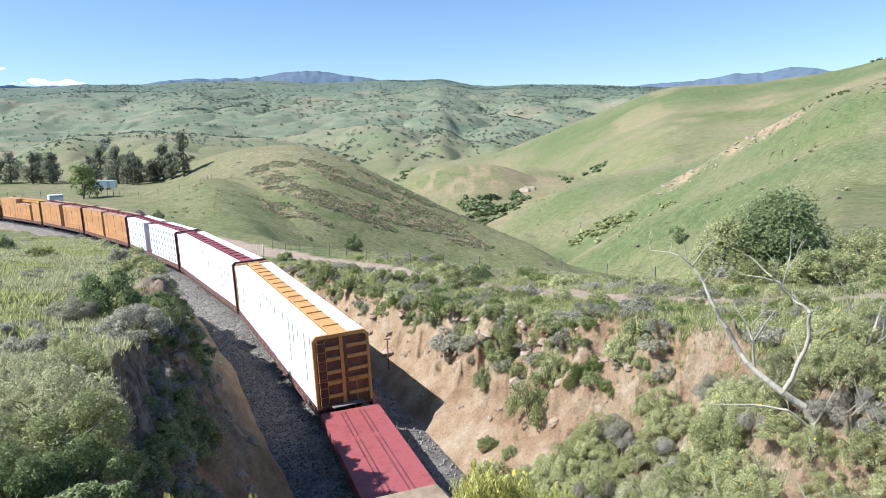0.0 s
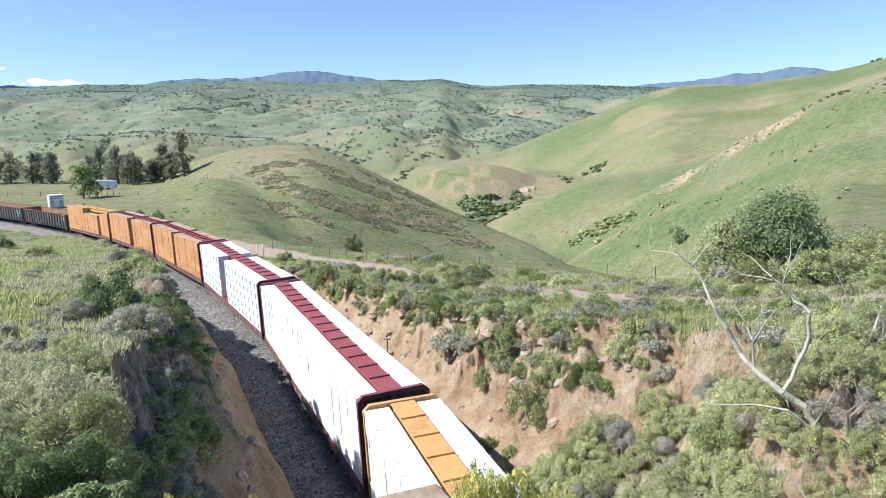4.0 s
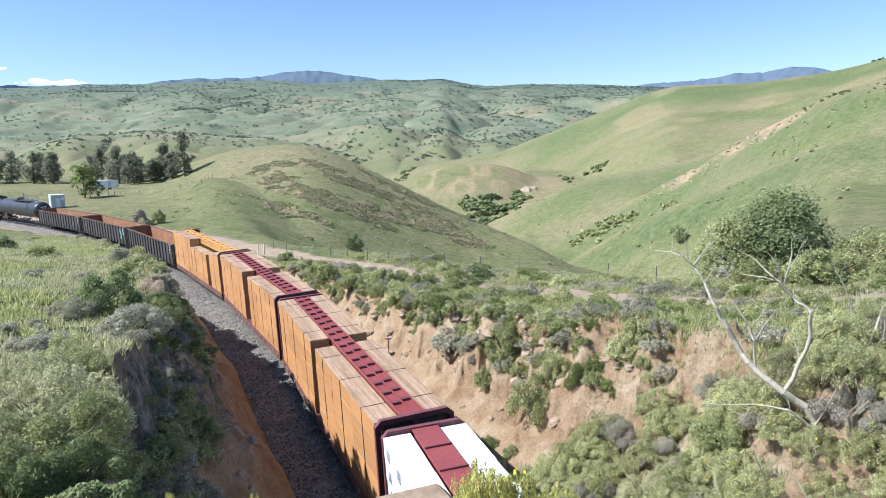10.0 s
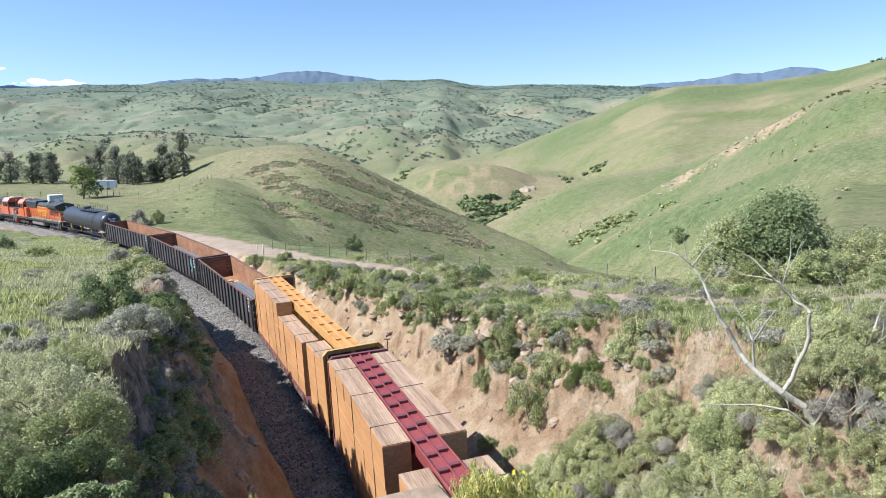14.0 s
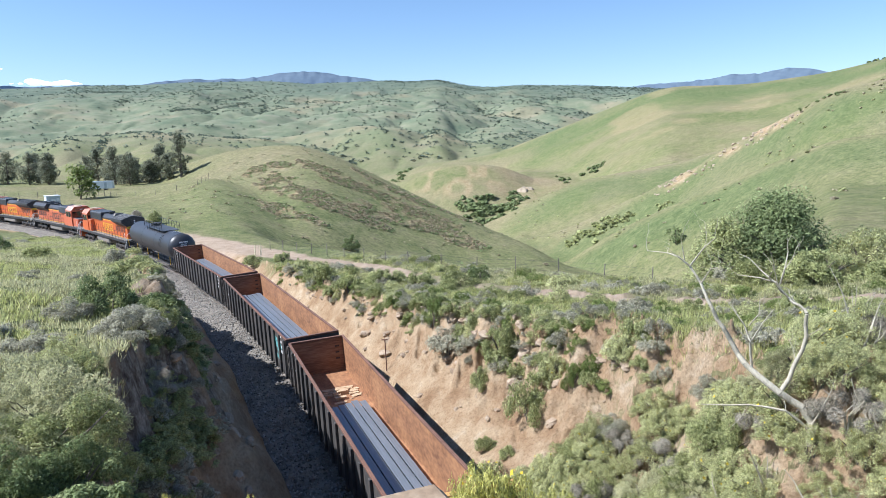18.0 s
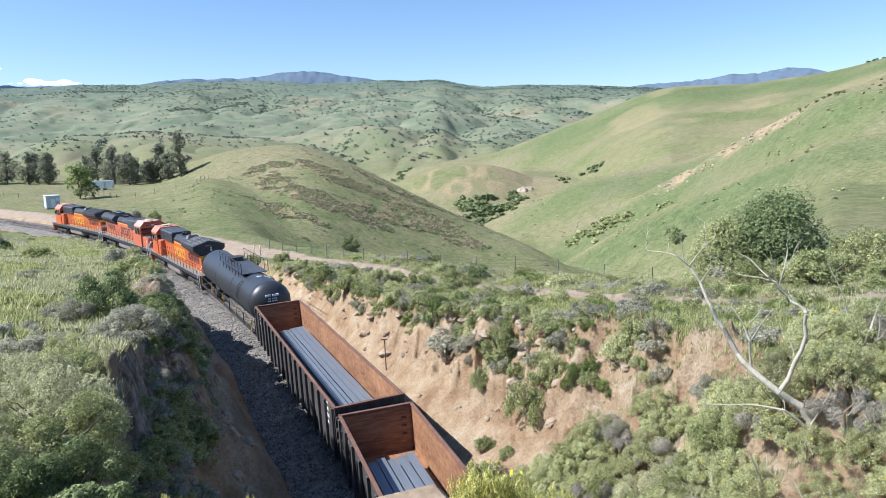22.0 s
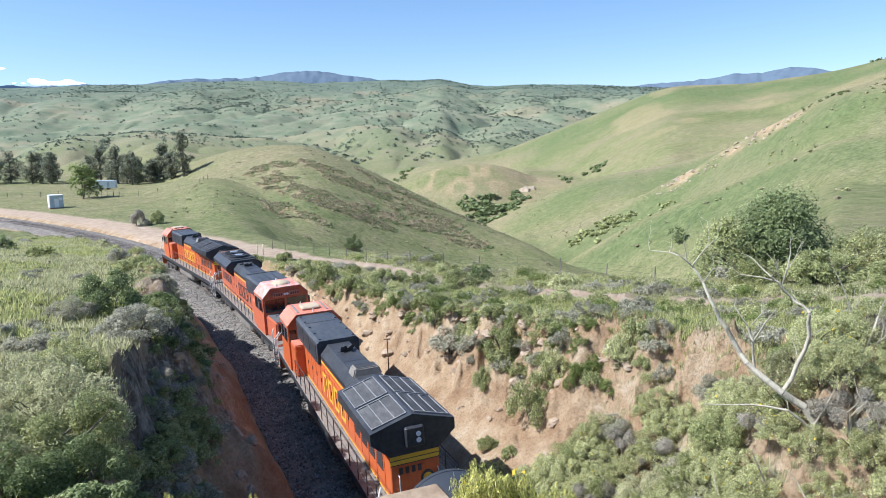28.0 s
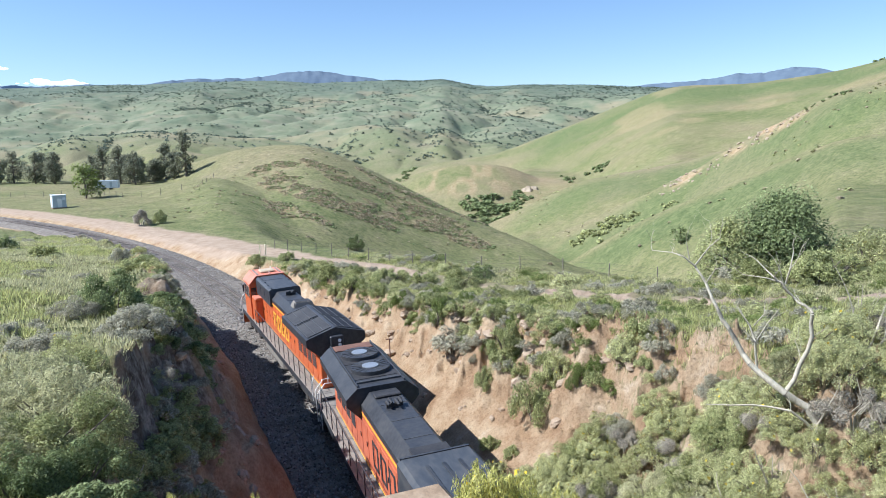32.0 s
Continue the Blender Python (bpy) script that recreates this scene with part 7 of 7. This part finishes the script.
def dead_tree():
    """The bare grey tree that leans over the thicket: a forked trunk and crooked boughs."""
    ob = tagged(new("dead_tree"), "bare weathered grey dead tree leaning from the thicket", "dead tree")
    x, y = 9.73, 17.66
    z = float(ground(x, y)[0])
    ob.matrix_world = pose(x, y, z, 0, 0, -28.9)
    rng = random.Random(5)

    def twig(bm, p, d, length, r, depth):
        pts = [p]
        for k in range(4):
            d = (d + Vector((rng.uniform(-1, 1), rng.uniform(-1, 1), rng.uniform(-0.6, 1))) * 0.32).normalized()
            pts.append(pts[-1] + d * length / 4)
        branch(bm, pts, r, r * 0.45)
        if depth:
            for k in (2, 3, 4):
                if rng.random() < 0.8:
                    e = (d + Vector((rng.uniform(-1, 1), rng.uniform(-1, 1), rng.uniform(-0.5, 1)))).normalized()
                    twig(bm, pts[k], e, length * 0.6, r * 0.45, depth - 1)

    def crooked(pts):
        out = []
        for p, q in zip(pts[:-1], pts[1:]):
            out += [p, p.lerp(q, 0.5) + Vector((rng.uniform(-1, 1), rng.uniform(-1, 1), rng.uniform(-1, 1))) * 0.05]
        return out + [pts[-1]]

    main = [Vector(p) for p in ((0.03, 0, -0.4), (0, -0.06, 0.08), (-0.02, 0.11, 0.56), (-0.25, 0.04, 0.94), (-0.8, -0.12, 1.3), (-1.52, -0.01, 1.79), (-1.91, 0.12, 2.17), (-2.28, -0.02, 2.89), (-2.58, -0.11, 3.43), (-2.93, 0.05, 4.09), (-3.24, 0.06, 4.54))]
    bm = bmesh.new()
    branch(bm, crooked(main), 0.13, 0.028)
    smooth(part("trunk", bm, M["dead_wood"], ob), 70)
    boughs = [([(-0.81, -0.06, 1.31), (-0.51, 0.11, 2.05), (-0.26, 0.04, 2.88), (-0.28, -0.12, 3.52), (-0.46, -0.01, 3.7), (-0.74, 0.12, 3.87), (-1.02, -0.02, 4.26), (-1.22, -0.11, 4.41), (-1.59, 0.05, 4.73)], 0.058, 0.015),
              ([(-3.23, 0.02, 4.55), (-3.52, -0.12, 4.82), (-3.85, 0.01, 4.89), (-4.42, 0.12, 4.9)], 0.028, 0.008), ([(-3.23, 0.02, 4.55), (-2.86, -0.12, 5.11), (-2.6, 0.01, 5.37)], 0.025, 0.008),
              ([(-3.38, 0.02, 4.73), (-3.46, -0.12, 5.27)], 0.018, 0.006), ([(-0.95, 0.02, 4.22), (-0.85, -0.12, 4.66), (-0.8, 0.01, 5.09)], 0.028, 0.012), ([(-1.02, 0.02, 4.25), (-1.42, -0.12, 4.38), (-1.99, 0.01, 4.4)], 0.025, 0.008),
              ([(-1.53, 0.02, 1.86), (-1.59, -0.12, 2.6), (-1.76, 0.01, 3.02), (-2.11, 0.12, 3.51)], 0.035, 0.014), ([(-1.56, 0.02, 2.63), (-1.3, -0.12, 3.18), (-1.05, 0.01, 3.56)], 0.022, 0.008),
              ([(0, 0.02, 0.29), (-0.64, -0.3, 0.9), (-1.54, -0.4, 0.95), (-2.73, -0.5, 0.8)], 0.04, 0.012), ([(-1.65, 0.02, 3.03), (-1.41, -0.12, 3.4), (-1.41, 0.01, 3.76)], 0.018, 0.006),
              ([(-2.92, 0.02, 4.09), (-2.67, -0.12, 4.53), (-2.43, 0.01, 4.56)], 0.018, 0.006), ([(-0.03, 0.02, 0.44), (0.21, -0.2, 1.1), (0.39, -0.2, 1.6)], 0.03, 0.01)]
    for pts, r0, r1 in boughs:
        bm = bmesh.new()
        pts = [Vector(p) for p in pts]
        branch(bm, crooked(pts) if r0 > 0.03 else pts, r0, r1)
        for p, q in zip(pts[1:], pts[:-1]):
            if rng.random() < 0.75:
                way = ((p - q).normalized() + Vector((rng.uniform(-1, 1), rng.uniform(-1, 1), rng.uniform(-0.4, 1)))).normalized()
                twig(bm, p, way, rng.uniform(0.35, 0.8), r1 * 0.9, 1)
        smooth(part("bough", bm, M["dead_wood"], ob), 70)


dead_tree()


def snag(x, y, h, seed):
    """A small leafless shrub trunk."""
    rng = random.Random(seed)
    ob = tagged(new("snag"), "thin bare grey snag among the bushes", "dead tree", "snags")
    ob.matrix_world = pose(x, y, float(ground(x, y)[0]))
    for k in range(5):
        bm = bmesh.new()
        p, d = Vector((0, 0, -0.1)), Vector((rng.uniform(-0.5, 0.5), rng.uniform(-0.5, 0.5), 1)).normalized()
        pts = [p]
        for q in range(5):
            d = (d + Vector((rng.uniform(-1, 1), rng.uniform(-1, 1), rng.uniform(-0.2, 0.8))) * 0.3).normalized()
            pts.append(pts[-1] + d * h / 5 * (1 if k == 0 else 0.7))
        branch(bm, pts, 0.035 if k == 0 else 0.02, 0.008)
        part("branch", bm, M["dead_wood"], ob)


for sx, sy, sh, sd in ((13.6, 22.5, 2.6, 1), (7.2, 19.5, 1.8, 2), (8.6, 17.6, 1.6, 3), (6.4, 21.4, 1.5, 4), (-5.9, 11.8, 1.0, 5), (-6.2, 16.2, 0.9, 6), (8.2, 14.6, 1.7, 7), (9.4, 15.8, 1.9, 8), (10.8, 16.6, 1.8, 9), (7.3, 16.4, 1.6, 10), (11.6, 18.8, 2.0, 11), (12.3, 17.2, 1.7, 12), (9.0, 13.4, 1.5, 13), (7.9, 17.9, 1.7, 14)):
    snag(sx, sy, sh, sd)


# ---- fences, sheds, rocks and the bridge ----
def fence(points, spacing, height, label, wires=3, seed=1):
    """Weathered posts with wire between them along a line."""
    rng = random.Random(seed)
    ob = empty("fence", label, "fence")
    last = None
    for (x0, y0), (x1, y1) in zip(points[:-1], points[1:]):
        n = max(1, round(math.hypot(x1 - x0, y1 - y0) / spacing))
        for i in range(n):
            x, y = x0 + (x1 - x0) * i / n, y0 + (y1 - y0) * i / n
            z = float(ground(x, y)[0])
            h = height * rng.uniform(0.85, 1.15)
            bm = bmesh.new()
            tube(bm, (x, y, z - 0.2), (x + rng.uniform(-0.06, 0.06), y + rng.uniform(-0.06, 0.06), z + h), 0.06 if height > 1.25 else 0.04, 7)
            part("post", bm, M["wood_grey"], ob)
            if last:
                bm = bmesh.new()
                for k in range(wires):
                    f = (k + 1) / (wires + 0.4)
                    tube(bm, (last[0], last[1], last[2] + height * f), (x, y, z + height * f), 0.008, 4, caps=False)
                part("wire", bm, M["steel_grime"], ob)
            last = (x, y, z)


fence([(-150, 205), (-116.5, 196), (-96.4, 196.8), (-84, 184), (-72.4, 180.1), (-61.5, 180.1), (-64, 200)], 5.0, 1.5, "weathered wooden post fence across the meadow", seed=2)
fence([(-21, 86), (-10, 72), (-3, 64), (3, 58.5), (9, 53), (15, 49), (20, 48)], 3.4, 1.25, "thin wire fence along the dirt road", seed=3)


def trailer():
    ob = empty("trailer", "small white trailer parked in the meadow", "trailer")
    ob.matrix_world = pose(-104.7, 220, float(ground(-104.7, 220)[0]), 0, 0, 12)
    part("body", boxes((-3.3, 3.3, -1.2, 1.2, 0.55, 2.75), bevel=0.08), M["shed"], ob)
    part("roof", boxes((-3.4, 3.4, -1.3, 1.3, 2.75, 2.85), bevel=0.03), M["shed_grey"], ob)
    part("door", boxes((0.9, 1.6, -1.24, -1.2, 0.7, 2.5), bevel=0.01), M["shed_grey"], ob)
    part("window", boxes((-2.3, -1.5, -1.23, -1.19, 1.6, 2.15)), M["glass"], ob)
    for x in (-1.0, 1.0):
        bm = bmesh.new()
        tube(bm, (x, -1.15, 0.35), (x, 1.15, 0.35), 0.35, 14)
        part("wheelset", bm, M["steel_dark"], ob)


def cabin():
    """The signal equipment cabin beside the track."""
    ob = empty("equipment_cabin", "pale grey-white railway equipment cabin on bare gravel", "cabin")
    x, y = -88.5, 161.5
    ob.matrix_world = pose(x, y, float(ground(x, y)[0]) - 0.05, 0, 0, 38)
    part("base", boxes((-1.5, 1.5, -1.5, 1.5, 0, 0.25)), M["concrete"], ob)
    part("body", boxes((-1.4, 1.4, -1.4, 1.4, 0.25, 3.0), bevel=0.04), M["shed_grey"], ob)
    part("roof", boxes((-1.5, 1.5, -1.5, 1.5, 3.0, 3.14), bevel=0.04), M["shed"], ob)
    part("door", boxes((-0.45, 0.45, -1.45, -1.4, 0.3, 2.3), bevel=0.01), M["shed"], ob)
    part("vent_panel", boxes((0.6, 1.2, -1.44, -1.4, 1.9, 2.5)), M["shed"], ob)
    part("side_panel", boxes((1.4, 1.45, -1.0, 1.0, 0.5, 2.7), bevel=0.01), M["shed"], ob)
    part("side_panel", boxes((-1.45, -1.4, -1.0, 1.0, 0.5, 2.7), bevel=0.01), M["shed"], ob)


trailer()
cabin()


def boulder(x, y, r, seed, label="weathered tan boulder on the slope"):
    g = np.random.default_rng(seed)
    bm = bmesh.new()
    bmesh.ops.create_icosphere(bm, subdivisions=3, radius=1)
    off = g.random(3) * 20
    for v in bm.verts:
        k = 0.75 + 0.35 * noise.noise(v.co * 1.3 + Vector(off)) + 0.14 * noise.noise(v.co * 3.5 + Vector(off))
        v.co = Vector((v.co.x * r * k * 1.15, v.co.y * r * k, v.co.z * r * k * 0.75))
    ob = part("boulder", bm, M["far_rock" if "outcrop" in label else "boulder"])
    smooth(ob, 35)
    ob.matrix_world = pose(x, y, float(ground(x, y)[0]) - r * 0.12, g.random() * 30, g.random() * 30, g.random() * 360)
    return tagged(ob, label, "boulder", "boulders")


def rocks():
    boulder(3.4, 32.1, 0.55, 1)
    boulder(3.9, 32.7, 0.4, 2)
    boulder(-5.2, 46.5, 0.5, 3)
    boulder(-3.6, 42.6, 0.45, 4)
    boulder(15, 41.5, 0.4, 5, "pale boulder beside the dirt track")
    boulder(67.4, 576.2, 6.0, 6, "white rock outcrop on the far slope")
    boulder(74.0, 580.0, 4.2, 7, "white rock outcrop on the far slope")
    g = np.random.default_rng(15)
    for i in range(120):
        s = g.uniform(5, 46) if i < 60 else g.uniform(7, 30)
        hr, ur, _, _ = crest(np.array([s]))
        u = 4.2 + (ur[0] - 4.2) * (g.uniform(0.1, 1.0) if i < 60 else g.uniform(0.5, 1.05))
        x, y, _ = track_at(s, u)
        boulder(float(x), float(y), g.uniform(0.08, 0.3) if i < 60 else g.uniform(0.12, 0.42), 100 + i if i < 60 else 400 + i)
    for i in range(60):
        s = g.uniform(-4, 30)
        _, _, hl, ul = crest(np.array([s]))
        x, y, _ = track_at(s, -(4.6 + (ul[0] - 4.6) * g.uniform(0.1, 1.0)))
        boulder(float(x), float(y), g.uniform(0.15, 0.45), 200 + i)
    # pale outcrops along the crest of the right spur
    for i in range(70):
        az = g.uniform(17, 27)
        r = np.interp(az, AZ, CRESTS[6][0]) - g.uniform(2, 18)
        boulder(float(r * math.sin(radians(az))), float(r * math.cos(radians(az))), g.uniform(0.5, 1.5), 300 + i, "pale rock outcrop on the hill's crest")


rocks()


def signs():
    for i, (x, y) in enumerate(((-21.2, 79.7), (-20.6, 79.9))):
        z = float(ground(x, y)[0])
        bm = bmesh.new()
        tube(bm, (x, y, z - 0.2), (x, y, z + 1.15), 0.07, 10)
        tagged(part("marker_post", bm, M["marker"]), "pale yellow plastic marker post by the road", "marker post", "marker posts")
    x, y = -3.4, 41.0
    z = float(ground(x, y)[0])
    ob = empty("iron_post", "thin rusty iron post on the sandy bank", "post")
    bm = bmesh.new()
    tube(bm, (x, y, z - 0.2), (x - 0.05, y, z + 1.9), 0.035, 8)
    part("pole", bm, M["rust_dark"], ob)
    part("bracket", boxes((x - 0.25, x + 0.12, y - 0.03, y + 0.03, z + 1.88, z + 1.94)), M["rust_dark"], ob)


signs()


def bridge():
    """The overpass on which the camera stands."""
    ob = empty("bridge", "concrete road bridge over the railway cutting", "bridge", m=pose(0, 0, 0, 0, 0, 24))
    part("bridge_deck", boxes((-13, 0.90, -5.2, 2.008, 11.75, 12.2), bevel=0.03), M["concrete"], ob)
    part("parapet", boxes((-13, 0.87, 1.60, 2.008, 12.2, 12.72), bevel=0.03), M["concrete"], ob, "tan weathered concrete parapet")
    part("ledge", boxes((-13, 0.2, 2.008, 3.3, 11.6, 11.9), (0.2, 1.9, 2.008, 2.95, 11.6, 11.9)), M["concrete"], ob)
    part("parapet", boxes((-13, 1.0, -5.2, -4.85, 12.2, 12.72), bevel=0.035), M["concrete"], ob)
    for x in (-10.5, -3.6):
        part("pier", boxes((x - 0.5, x + 0.5, -4.6, 1.4, -1.0, 11.75), bevel=0.05), M["concrete"], ob)


bridge()


def clouds():
    g = np.random.default_rng(9)
    for az, el, w in ((-28.2, 4.45, 190), (-31.9, 5.35, 110), (-32.4, 4.3, 80)):
        bm = bmesh.new()
        r = 4700
        for i in range(16):
            t = g.uniform(-1, 1)
            c = Vector((t * w, g.uniform(-20, 20), (1 - t * t) * w * 0.10 * g.uniform(0, 1)))
            q = bmesh.ops.create_icosphere(bm, subdivisions=2, radius=1)
            k = w * 0.10 * (1.15 - abs(t)) * g.uniform(0.6, 1.2)
            for v in q["verts"]:
                v.co = Vector((v.co.x * k * 2.6, v.co.y * k, v.co.z * k)) + c
        ob = part("cloud", bm, M["cloud"])
        smooth(ob, 180)
        a = radians(az)
        ob.matrix_world = pose(r * math.sin(a), r * math.cos(a), EYE.z + r * math.tan(radians(el)), 0, 0, -az)
        tagged(ob, "small white fair-weather cloud low over the hills", "cloud", "clouds", kind="structure")


clouds()


def motions():
    """The train rolls in towards the bridge at a steady speed and passes under it."""
    for ob, mid, half in TRAIN + LOADS:
        rows = []
        for i in range(0, 65):
            t = i * 0.5
            rows.append((t, on_track(mid - SPEED * t, half, ob.name in TURNED)))
        walk(ob, rows)


motions()
